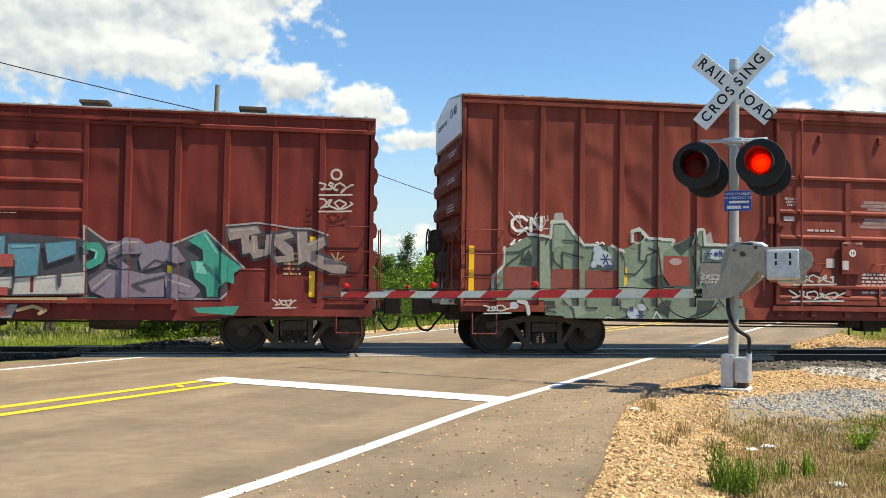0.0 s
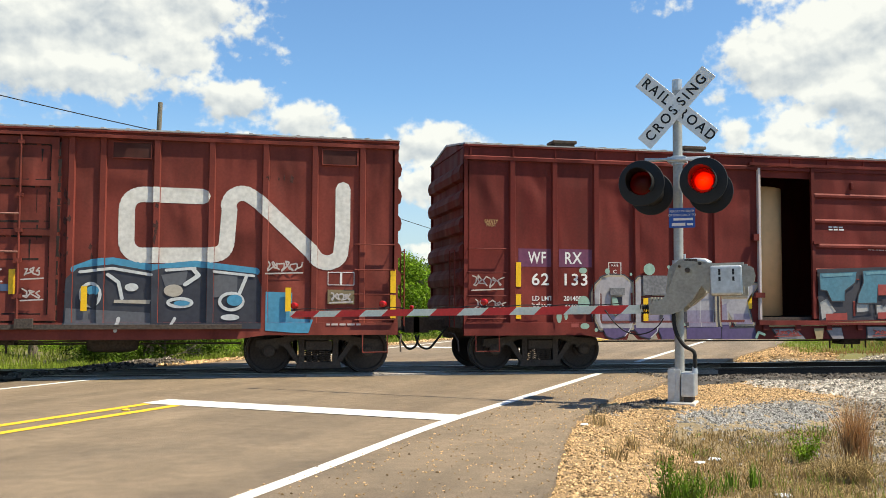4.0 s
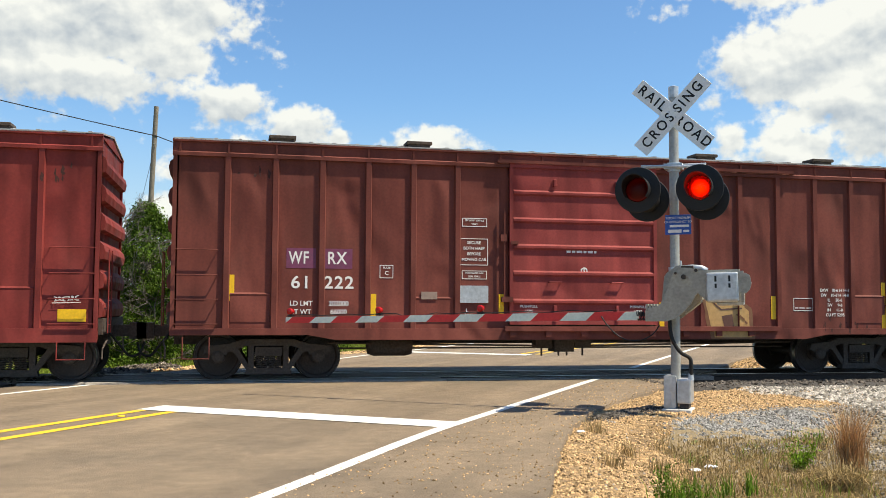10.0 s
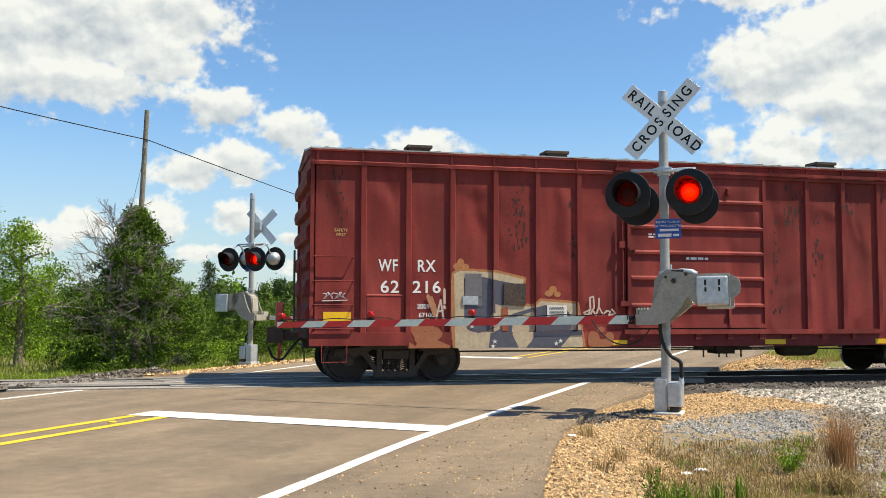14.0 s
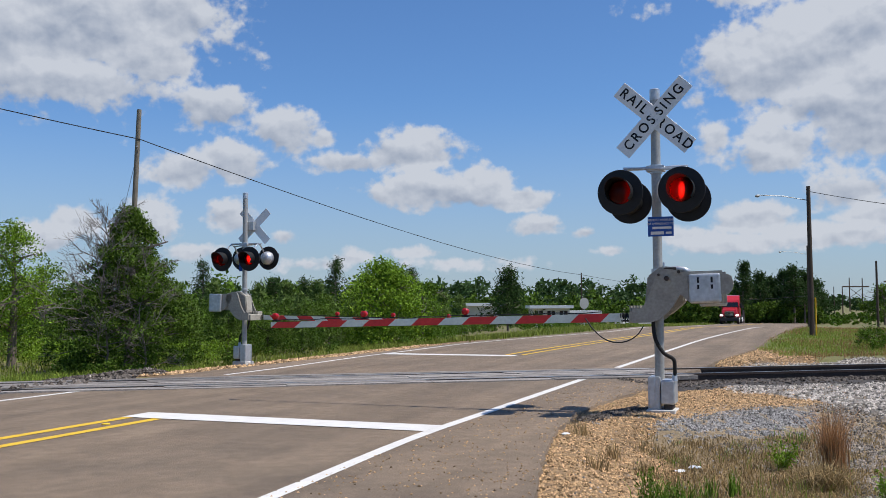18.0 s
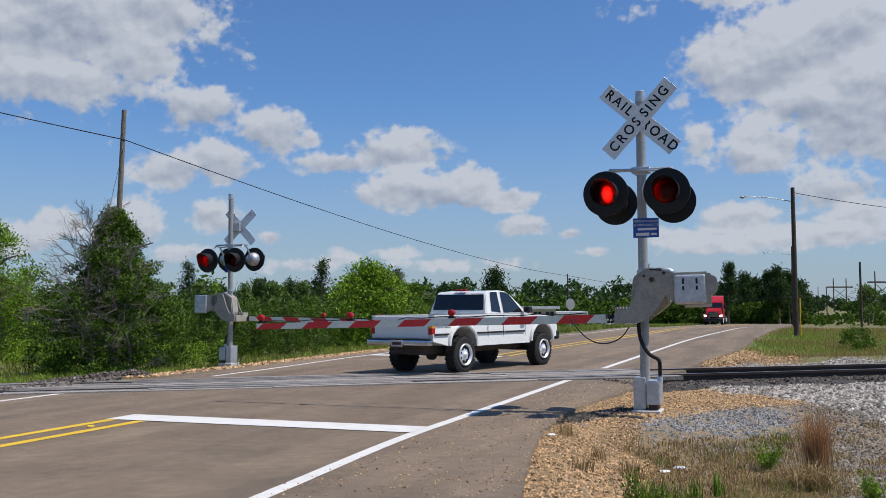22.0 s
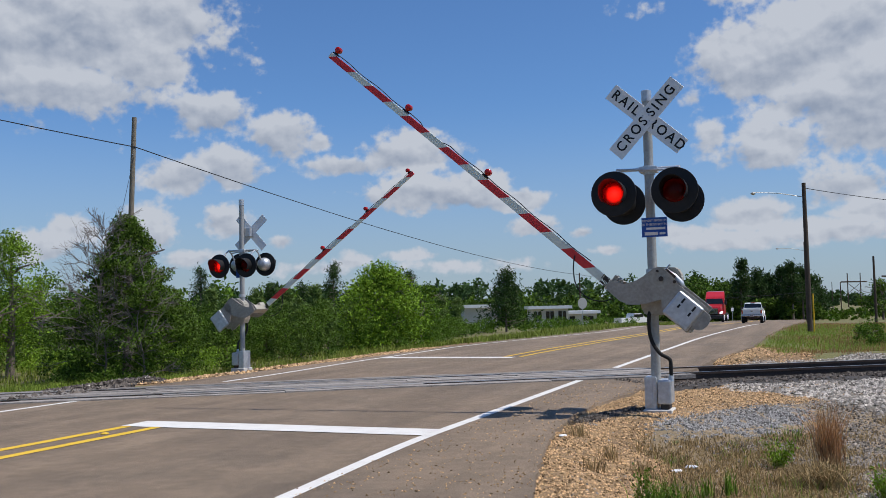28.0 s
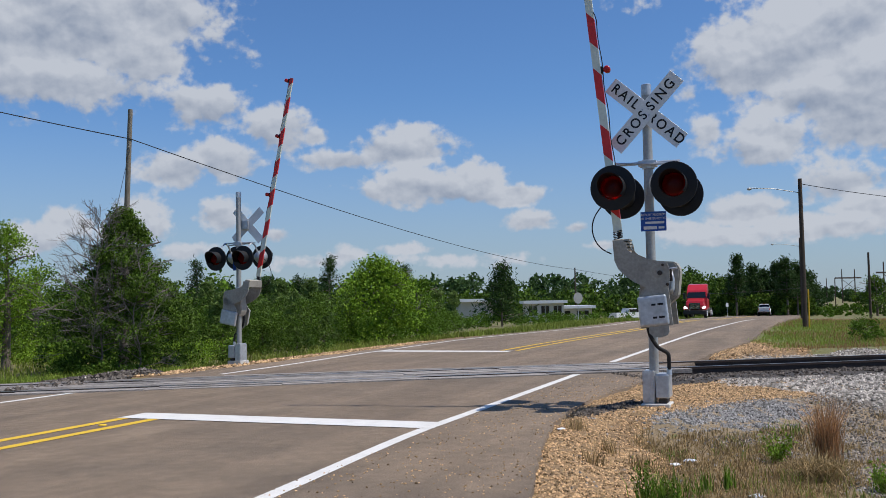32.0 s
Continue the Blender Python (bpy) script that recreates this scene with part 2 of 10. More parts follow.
def painted_steel(name, base, rust=(0.07, 0.025, 0.014), amount=0.35):
    """Old freight-car paint: sun-faded patches, vertical streaks of dirt and rust."""
    m = material(name, base, rough=0.72, grain=25, var=0.10, patch=0.9, stain=amount, stain_col=rust, bump=0.6, bump_scale=1.3, spec=0.22)
    N, L = m.node_tree.nodes, m.node_tree.links
    b = N["Principled BSDF"]
    src = b.inputs["Base Color"].links[0].from_socket
    tc = next(n for n in N if n.type == "TEX_COORD")
    mp = N.new("ShaderNodeMapping")
    mp.inputs["Scale"].default_value = (3.0, 3.0, 0.45)
    L.new(tc.outputs["Object"], mp.inputs[0])
    t = N.new("ShaderNodeTexNoise")
    t.inputs["Scale"].default_value, t.inputs["Detail"].default_value = 0.9, 7
    L.new(mp.outputs[0], t.inputs["Vector"])
    r = N.new("ShaderNodeValToRGB")
    r.color_ramp.elements[0].position, r.color_ramp.elements[1].position = 0.42, 0.75
    r.color_ramp.elements[0].color, r.color_ramp.elements[1].color = (1.10, 1.08, 1.06, 1), (0.55, 0.52, 0.52, 1)
    L.new(t.outputs[0], r.inputs[0])
    mx = N.new("ShaderNodeMix")
    mx.data_type, mx.blend_type = "RGBA", "MULTIPLY"
    mx.inputs[0].default_value = 0.8
    L.new(src, mx.inputs[6])
    L.new(r.outputs[0], mx.inputs[7])
    L.new(mx.outputs[2], b.inputs["Base Color"])
    # the sheets are buckled between their posts
    bn = next(n for n in N if n.type == "BUMP")
    mp = N.new("ShaderNodeMapping")
    mp.inputs["Scale"].default_value = (1.0, 1.0, 0.55)
    L.new(tc.outputs["Object"], mp.inputs[0])
    t = N.new("ShaderNodeTexNoise")
    t.inputs["Scale"].default_value, t.inputs["Detail"].default_value, t.inputs["Distortion"].default_value = 1.25, 1.2, 0.5
    L.new(mp.outputs[0], t.inputs["Vector"])
    sep, bow, mul, add = N.new("ShaderNodeSeparateXYZ"), N.new("ShaderNodeMath"), N.new("ShaderNodeMath"), N.new("ShaderNodeMath")
    L.new(tc.outputs["Object"], sep.inputs[0])
    bow.operation, mul.operation, add.operation = "SUBTRACT", "MULTIPLY", "MULTIPLY_ADD"
    bow.inputs[1].default_value = 2.3
    L.new(sep.outputs[2], bow.inputs[0])
    L.new(bow.outputs[0], mul.inputs[0])
    L.new(bow.outputs[0], mul.inputs[1])
    L.new(mul.outputs[0], add.inputs[0])
    add.inputs[1].default_value = 0.14
    L.new(t.outputs[0], add.inputs[2])
    L.new(add.outputs[0], bn.inputs["Height"])
    bn.inputs["Strength"].default_value, bn.inputs["Distance"].default_value = 1.0, 0.15
    return m


def plain_paint(name, base, rough=0.6, emit=0.0):
    return material(name, base, rough=rough, grain=30, var=0.08, patch=2.5, stain=0.15, bump=0.03, emit=emit)


ASPHALT = material("asphalt", (0.222, 0.163, 0.108), rough=0.82, grain=120, var=0.42, patch=0.30, stain=0.6, stain_col=(0.128, 0.102, 0.076), bump=0.5, bump_scale=220, spec=0.42)


def speckle(m, amount=0.55):
    """Coarse aggregate and tyre-dark bands over a road surface."""
    N, L = m.node_tree.nodes, m.node_tree.links
    b = N["Principled BSDF"]
    src = b.inputs["Base Color"].links[0].from_socket
    tc = next(n for n in N if n.type == "TEX_COORD")
    for scale, det, lo, hi, c0, c1, f in ((55.0, 3, 0.30, 0.72, 0.60, 1.36, amount), (7.0, 6, 0.30, 0.70, 0.80, 1.16, 0.8), (1.3, 6, 0.35, 0.68, 0.86, 1.10, 0.9), (0.0, 5, 0.36, 0.66, 0.78, 1.12, 1.0)):
        t = N.new("ShaderNodeTexNoise")
        t.inputs["Scale"].default_value, t.inputs["Detail"].default_value = scale, det
        L.new(tc.outputs["Object"], t.inputs["Vector"])
        if not scale:
            # long streaks worn along the wheel tracks
            mp = N.new("ShaderNodeMapping")
            mp.inputs["Rotation"].default_value = (0, 0, -math.atan2(0.823, 0.568))
            mp.vector_type = "POINT"
            mp2 = N.new("ShaderNodeMapping")
            mp2.inputs["Scale"].default_value = (0.10, 1.5, 1.0)
            L.new(tc.outputs["Object"], mp.inputs[0])
            L.new(mp.outputs[0], mp2.inputs[0])
            L.new(mp2.outputs[0], t.inputs["Vector"])
            t.inputs["Scale"].default_value = 1.0
        r = N.new("ShaderNodeValToRGB")
        r.color_ramp.elements[0].position, r.color_ramp.elements[1].position = lo, hi
        r.color_ramp.elements[0].color, r.color_ramp.elements[1].color = (c0, c0, c0, 1), (c1, c1, c1, 1)
        L.new(t.outputs[0], r.inputs[0])
        mx = N.new("ShaderNodeMix")
        mx.data_type, mx.blend_type = "RGBA", "MULTIPLY"
        mx.inputs[0].default_value = f
        L.new(src, mx.inputs[6])
        L.new(r.outputs[0], mx.inputs[7])
        src = mx.outputs[2]
    L.new(src, b.inputs["Base Color"])


speckle(ASPHALT)
WHITE_LINE = material("white_road_paint", (0.66, 0.64, 0.60), rough=0.75, grain=120, var=0.10, patch=5, stain=0.45, stain_col=(0.5, 0.47, 0.43), bump=0.2)
YELLOW_LINE = material("yellow_road_paint", (0.66, 0.42, 0.03), rough=0.75, grain=120, var=0.08, patch=6, stain=0.2, bump=0.2)
TIMBER = material("weathered_timber", (0.26, 0.235, 0.21), rough=0.9, grain=30, var=0.35, patch=2.5, stain=0.5, stain_col=(0.075, 0.065, 0.06), bump=0.6, rand=0.25)
RAIL = material("rail_steel", (0.055, 0.038, 0.03), rough=0.55, metal=0.4, grain=60, var=0.3, bump=0.2)
RAIL_TOP = material("polished_rail_head", (0.45, 0.44, 0.43), rough=0.3, metal=1.0, grain=60, var=0.1, bump=0.05)
GROUND = material("grassy_soil", (0.155, 0.140, 0.055), rough=0.95, grain=26, var=0.45, patch=0.12, stain=0.9, stain_col=(0.105, 0.125, 0.032), bump=0.7, bump_scale=30)
VERGE_SOIL = material("dry_verge_soil", (0.25, 0.182, 0.105), rough=0.95, grain=26, var=0.5, patch=0.5, stain=0.6, stain_col=(0.13, 0.105, 0.06), bump=0.7, bump_scale=40)
# tan and grey sheets darker than their stones, painting shade in the gaps
GRAVEL_TAN = material("tan_gravel", (0.235, 0.150, 0.074), rough=0.95, grain=45, var=0.6, patch=1.6, stain=0.8, stain_col=(0.09, 0.06, 0.035), bump=0.9, bump_scale=55, rand=0.3)
GRAVEL_GREY = material("grey_ballast", (0.10, 0.10, 0.104), rough=0.95, grain=40, var=0.5, patch=2.2, stain=0.5, stain_col=(0.09, 0.088, 0.088), bump=1.0, bump_scale=30, rand=0.4)
GRAVEL_DARK = material("dark_oily_ballast", (0.065, 0.058, 0.052), rough=0.92, grain=40, var=0.5, patch=2.2, stain=0.3, bump=1.0, bump_scale=30, rand=0.4)
CAR_A = painted_steel("oxide_red_paint_a", (0.205, 0.043, 0.030))
CAR_B = painted_steel("oxide_red_paint_b", (0.148, 0.0225, 0.018), rust=(0.055, 0.016, 0.012), amount=0.42)
CAR_C = painted_steel("oxide_brown_paint", (0.186, 0.038, 0.028), rust=(0.06, 0.018, 0.013), amount=0.5)
CAR_D = painted_steel("weathered_oxide_paint", (0.156, 0.041, 0.031), rust=(0.07, 0.027, 0.020), amount=0.5)
CAR_E = painted_steel("maroon_oxide_paint", (0.210, 0.032, 0.028), rust=(0.06, 0.018, 0.015), amount=0.45)
# crank rods in a lighter brown than the door
ROD_BROWN = material("light_brown_rod_paint", (0.27, 0.12, 0.095), rough=0.6, grain=20, var=0.3, patch=2, stain=0.4, stain_col=(0.08, 0.035, 0.03), bump=0.1)
FLAKED = material("flaked_paint", (0.062, 0.021, 0.017), rough=0.9, grain=30, var=0.4, patch=2, stain=0.3, bump=0.1)
GRIME_SHADE = material("door_grime_and_shade", (0.022, 0.012, 0.010), rough=0.9, grain=30, var=0.4, patch=2, stain=0.3, bump=0.1)
BOARD_GREY = material("weathered_board", (0.17, 0.17, 0.18), rough=0.7, grain=18, var=0.35, patch=3, stain=0.5, stain_col=(0.07, 0.065, 0.07), bump=0.2)
BOARD_DARK = painted_steel("blistered_board_paint", (0.055, 0.014, 0.011), rust=(0.20, 0.10, 0.08), amount=0.35)
DOOR_C = painted_steel("grimy_door_paint", (0.175, 0.037, 0.027), rust=(0.03, 0.014, 0.011), amount=0.8)
DOOR_D = painted_steel("fresh_red_door_paint", (0.2400, 0.0414, 0.0392), amount=0.15)
ROOF = material("galvanised_car_roof", (0.40, 0.39, 0.38), rough=0.6, metal=0.3, grain=10, var=0.2, patch=1.5, stain=0.6, stain_col=(0.14, 0.07, 0.05), bump=0.2)
UNDER = material("grimy_underframe", (0.058, 0.045, 0.037), rough=0.85, grain=25, var=0.4, patch=2, stain=0.4, stain_col=(0.10, 0.055, 0.035), bump=0.4)
TRUCK_MAT = material("dusty_cast_steel", (0.055, 0.045, 0.038), rough=0.8, grain=30, var=0.35, patch=4, stain=0.4, bump=0.4)
WHEEL = material("worn_wheel_steel", (0.05, 0.04, 0.035), rough=0.65, metal=0.3, grain=30, var=0.3, bump=0.2)
TREAD = material("bright_wheel_tread", (0.4, 0.39, 0.38), rough=0.35, metal=1.0, grain=50, var=0.1, bump=0.05)
WHITE = plain_paint("white_stencil_paint", (0.72, 0.70, 0.68))
FADED_WHITE = plain_paint("faded_stencil_paint", (0.50, 0.42, 0.40))
OCHRE = plain_paint("ochre_stencil_paint", (0.45, 0.27, 0.12))
YELLOW = plain_paint("yellow_reflector", (0.80, 0.47, 0.02), rough=0.4)
ROLL = material("kraft_paper_roll", (0.86, 0.50, 0.25), rough=0.8, grain=6, var=0.05, patch=1.2, stain=0.12, bump=0.05)
SIGNAL_GREY = material("aluminium_signal_paint", (0.36, 0.36, 0.345), rough=0.5, metal=0.35, grain=30, var=0.1, patch=3, stain=0.25, bump=0.08)
GALV = material("galvanised_steel", (0.52, 0.54, 0.56), rough=0.42, metal=0.6, grain=18, var=0.15, patch=6, stain=0.3, bump=0.05)
CAST_GREY = material("weathered_cast_aluminium", (0.36, 0.335, 0.28), rough=0.6, metal=0.1, grain=25, var=0.15, patch=5, stain=0.35, bump=0.12)
SIGN_WHITE = plain_paint("sign_white_sheeting", (0.74, 0.75, 0.75), rough=0.45)
BLACK = material("matt_black_paint", (0.008, 0.008, 0.009), rough=0.6, grain=40, var=0.2, patch=3, stain=0.1, bump=0.05)
RED_STRIPE = plain_paint("red_reflective_sheeting", (0.62, 0.030, 0.030), rough=0.4)
WHITE_STRIPE = plain_paint("white_reflective_sheeting", (0.68, 0.72, 0.62), rough=0.4)
ARM_LENS = material("red_arm_lamp_glass", (0.35, 0.008, 0.008), rough=0.15, grain=60, var=0.1, stain=0.0, bump=0.05, emit=0.05)


def glow_at_axis(m, strength, r0, r1):
    """A lamp behind a lens: brightest on the axis, dark red glass towards the rim."""
    N, L = m.node_tree.nodes, m.node_tree.links
    b = N["Principled BSDF"]
    tc = next(n for n in N if n.type == "TEX_COORD")
    off = N.new("ShaderNodeVectorMath")
    off.operation = "MULTIPLY"
    off.inputs[1].default_value = (1, 1, 0)
    L.new(tc.outputs["Object"], off.inputs[0])
    ln = N.new("ShaderNodeVectorMath")
    ln.operation = "LENGTH"
    L.new(off.outputs[0], ln.inputs[0])
    r = N.new("ShaderNodeMapRange")
    r.interpolation_type = "SMOOTHSTEP"
    for k, v in ((1, r0), (2, r1), (3, strength), (4, strength * 0.16)):
        r.inputs[k].default_value = v
    L.new(ln.outputs["Value"], r.inputs[0])
    L.new(r.outputs[0], b.inputs["Emission Strength"])


def red_glass(name):
    """A moulded red lens: part clear, part milky, so that a lamp behind it fills it with light."""
    m = material(name, (0.15, 0.007, 0.006), rough=0.15, grain=60, var=0.12, stain=0.0, bump=0.15)
    N, L = m.node_tree.nodes, m.node_tree.links
    clear, milky = N.new("ShaderNodeBsdfTransparent"), N.new("ShaderNodeBsdfTranslucent")
    clear.inputs[0].default_value, milky.inputs[0].default_value = (0.95, 0.075, 0.05, 1), (0.80, 0.02, 0.015, 1)
    src = N["Principled BSDF"].outputs[0]
    for f, bsdf in ((0.35, milky), (0.5, clear)):
        mx = N.new("ShaderNodeMixShader")
        mx.inputs[0].default_value = f
        L.new(src, mx.inputs[1])
        L.new(bsdf.outputs[0], mx.inputs[2])
        src = mx.outputs[0]
    L.new(src, N["Material Output"].inputs[0])
    return m


LENS_GLASS = red_glass("red_lens_glass")
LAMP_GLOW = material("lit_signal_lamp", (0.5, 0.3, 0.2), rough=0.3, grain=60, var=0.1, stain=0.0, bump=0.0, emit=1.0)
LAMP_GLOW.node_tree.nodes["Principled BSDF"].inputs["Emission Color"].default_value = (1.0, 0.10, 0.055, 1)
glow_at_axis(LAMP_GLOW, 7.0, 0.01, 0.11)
BLUE_SIGN = plain_paint("blue_sign_sheeting", (0.012, 0.075, 0.36), rough=0.4)
RUBBER = material("black_rubber", (0.018, 0.017, 0.016), rough=0.8, grain=60, var=0.3, bump=0.3)
POLE = material("weathered_pole_wood", (0.19, 0.165, 0.13), rough=0.9, grain=30, var=0.3, patch=2, stain=0.5, bump=0.5)
POLE_DARK = material("creosoted_pole_wood", (0.075, 0.055, 0.04), rough=0.9, grain=30, var=0.3, patch=2, stain=0.4, bump=0.5)
WIRE = material("black_cable", (0.02, 0.02, 0.022), rough=0.7, grain=20, var=0.1, bump=0.0)
CAR_WHITE = material("white_car_paint", (0.74, 0.73, 0.69), rough=0.28, grain=8, var=0.02, patch=1.5, stain=0.06, bump=0.0, spec=0.5, coat=0.5)
CAR_RED = material("red_truck_paint", (0.50, 0.018, 0.025), rough=0.3, grain=8, var=0.03, patch=1.5, stain=0.1, bump=0.0, spec=0.5, coat=0.5)
GLASS = material("dark_tinted_glass", (0.012, 0.014, 0.016), rough=0.06, grain=5, var=0.05, stain=0.0, bump=0.0, spec=0.6)
CHROME = material("chrome", (0.62, 0.62, 0.63), rough=0.16, metal=1.0, grain=20, var=0.05, bump=0.02)
ALLOY = material("machined_alloy", (0.78, 0.79, 0.81), rough=0.35, metal=0.35, grain=40, var=0.08, bump=0.02)
TRIM = material("black_plastic_trim", (0.02, 0.02, 0.02), rough=0.5, grain=60, var=0.2, bump=0.1)
TAIL_RED = plain_paint("tail_lamp_red", (0.42, 0.015, 0.012), rough=0.2)
AMBER = plain_paint("amber_lens", (0.75, 0.30, 0.03), rough=0.2)
HEADLAMP = material("headlamp_glass", (0.95, 0.97, 1.0), rough=0.1, grain=30, var=0.05, stain=0, bump=0.02, emit=1.6)
CONCRETE = material("pale_wall_panel", (0.52, 0.50, 0.46), rough=0.85, grain=10, var=0.08, patch=0.8, stain=0.2, bump=0.1)
BARK = material("grey_bark", (0.16, 0.13, 0.105), rough=0.9, grain=30, var=0.35, patch=3, stain=0.4, bump=0.6)
DEADWOOD = material("bare_dead_twigs", (0.165, 0.145, 0.128), rough=0.9, grain=30, var=0.3, patch=3, stain=0.3, bump=0.3)
LEAF_DARK = leafy("dark_green_leaves", (0.076, 0.134, 0.015), 0.65, 0.2)
LEAF_MID = leafy("mid_green_leaves", (0.092, 0.168, 0.016), 0.6, 0.2)
LEAF_BRIGHT = leafy("bright_green_leaves", (0.165, 0.275, 0.022), 0.6)
PINE_LIGHT = leafy("young_pine_needles", (0.125, 0.190, 0.045), 0.5)
LEAF_FAR = leafy("far_green_leaves", (0.050, 0.095, 0.028))
PINE = leafy("pine_needles", (0.036, 0.070, 0.017))
GRASS = leafy("green_grass", (0.205, 0.250, 0.045), trans=0.3)
GRASS_FIELD = leafy("soft_field_grass", (0.235, 0.315, 0.048), 0.3, trans=0.35)
GRASS_LUSH = leafy("lush_green_grass", (0.135, 0.235, 0.026), 0.5, trans=0.3)
GRASS_DRY = leafy("dry_grass", (0.34, 0.245, 0.115), 0.5, trans=0.3)
GRASS_RED = leafy("ripe_field_grass", (0.33, 0.195, 0.085), trans=0.3)
GRASS_RUSSET = leafy("russet_bunch_grass", (0.42, 0.235, 0.11), 0.5, trans=0.3)
PLASTIC = material("crumpled_litter", (0.62, 0.64, 0.66), rough=0.3, grain=30, var=0.1, patch=20, stain=0.3, stain_col=(0.1, 0.25, 0.4), bump=0.3)
SOIL_BUMP = material("churned_soil_and_shade", (0.055, 0.045, 0.037), rough=0.95, grain=20, var=0.4, patch=2, stain=0.4, bump=0.9)

# ---- building helpers ----
U = Vector((0.568, 0.823, 0.0)).normalized()      # along the road, away over the tracks
V = Vector((U.y, -U.x, 0.0))                        # across the road, to the near verge


def road_at(a, b, z=0.0):
    return U * a + V * b + Vector((0, 0, z))


def part(name, bm, mat, parent=None, label="", at=None, smooth=False):
    """Links a bmesh (or a finished mesh) as one mesh object, under a thing or a part."""
    if isinstance(bm, bmesh.types.BMesh):
        me = bpy.data.meshes.new(name)
        bm.to_mesh(me)
        bm.free()
    else:
        me = bm
    if mat and not me.materials:
        me.materials.append(mat)
    if smooth:
        me.polygons.foreach_set("use_smooth", [True] * len(me.polygons))
    ob = new(name, me)
    if at is not None:
        ob.matrix_basis = at if isinstance(at, Matrix) else Matrix.Translation(at)
    if parent:
        ob.parent = parent
    if label:
        ob["label"] = label
    return ob


def thing(name, label, category, at=None, group="", kind=""):
    e = new(name)
    e.empty_display_size = 0.2
    if at is not None:
        e.matrix_basis = at if isinstance(at, Matrix) else Matrix.Translation(at)
    return tagged(e, label, category, group, kind)


def mesh_of(bm, name, mat=None, smooth=False):
    me = bpy.data.meshes.new(name)
    bm.to_mesh(me)
    bm.free()
    if mat:
        me.materials.append(mat)
    if smooth:
        me.polygons.foreach_set("use_smooth", [True] * len(me.polygons))
    return me


def box(bm, x0, x1, y0, y1, z0, z1, m=None):
    v = [bm.verts.new((x, y, z)) for x in (x0, x1) for y in (y0, y1) for z in (z0, z1)]
    if m:
        for q in v:
            q.co = m @ q.co
    for f in ((0, 1, 3, 2), (4, 6, 7, 5), (0, 4, 5, 1), (2, 3, 7, 6), (0, 2, 6, 4), (1, 5, 7, 3)):
        bm.faces.new([v[i] for i in f])
    return v


def bbox(x0, x1, y0, y1, z0, z1, bevel=0.0, seg=1):
    bm = bmesh.new()
    box(bm, x0, x1, y0, y1, z0, z1)
    if bevel:
        bmesh.ops.bevel(bm, geom=bm.edges[:], offset=bevel, segments=seg, affect="EDGES", profile=0.5)
    return bm


def tube(bm, p0, p1, r0, r1=None, n=10, caps=True):
    """A straight tapered round bar from p0 to p1."""
    p0, p1 = Vector(p0), Vector(p1)
    r1 = r0 if r1 is None else r1
    q = (p1 - p0).to_track_quat("Z", "Y")
    rings = []
    for p, r in ((p0, r0), (p1, r1)):
        rings.append([bm.verts.new(p + q @ Vector((r * math.cos(k * math.tau / n), r * math.sin(k * math.tau / n), 0))) for k in range(n)])
    for k in range(n):
        bm.faces.new((rings[0][k], rings[0][(k + 1) % n], rings[1][(k + 1) % n], rings[1][k]))
    if caps:
        bm.faces.new(rings[0][::-1])
        bm.faces.new(rings[1])


def curved(pts, steps=6):
    """A smooth run through the given points."""
    p = [Vector(q) for q in pts]
    p = [2 * p[0] - p[1]] + p + [2 * p[-1] - p[-2]]
    out = []
    for a, b, c, d in zip(p, p[1:], p[2:], p[3:]):
        for k in range(steps):
            u = k / steps
            out.append(0.5 * (2 * b + (c - a) * u + (2 * a - 5 * b + 4 * c - d) * u * u + (3 * b - a - 3 * c + d) * u ** 3))
    return out + [p[-2]]


def pipe(bm, pts, r, n=8):
    """A bent round bar along a list of points."""
    pts = [Vector(p) for p in pts]
    rings = []
    for i, p in enumerate(pts):
        d = (pts[min(i + 1, len(pts) - 1)] - pts[max(i - 1, 0)]).normalized()
        q = d.to_track_quat("Z", "Y")
        rings.append([bm.verts.new(p + q @ Vector((r * math.cos(k * math.tau / n), r * math.sin(k * math.tau / n), 0))) for k in range(n)])
    for a, b in zip(rings, rings[1:]):
        # line up the rings before joining them
        off = min(range(n), key=lambda o: (a[0].co - b[o].co).length)
        for k in range(n):
            bm.faces.new((a[k], a[(k + 1) % n], b[(k + 1 + off) % n], b[(k + off) % n]))
    bm.faces.new(rings[0][::-1])
    bm.faces.new(rings[-1])


def lathe(bm, prof, n=24, m=None, caps=True):
    """Turns a profile of (radius, height) round z."""
    rings = []
    for r, z in prof:
        rings.append([bm.verts.new((r * math.cos(k * math.tau / n), r * math.sin(k * math.tau / n), z)) for k in range(n)])
    for a, b in zip(rings, rings[1:]):
        for k in range(n):
            bm.faces.new((a[k], a[(k + 1) % n], b[(k + 1) % n], b[k]))
    if caps:
        bm.faces.new(rings[0][::-1])
        bm.faces.new(rings[-1])
    if m:
        for ring in rings:
            for v in ring:
                v.co = m @ v.co


def slab(bm, outline, z0, z1, m=None):
    """A flat plate with a polygon outline in x, y, from z0 to z1."""
    a = [bm.verts.new((x, y, z0)) for x, y in outline]
    b = [bm.verts.new((x, y, z1)) for x, y in outline]
    n = len(outline)
    bm.faces.new(a[::-1])
    bm.faces.new(b)
    for k in range(n):
        bm.faces.new((a[k], a[(k + 1) % n], b[(k + 1) % n], b[k]))
    if m:
        for v in a + b:
            v.co = m @ v.co


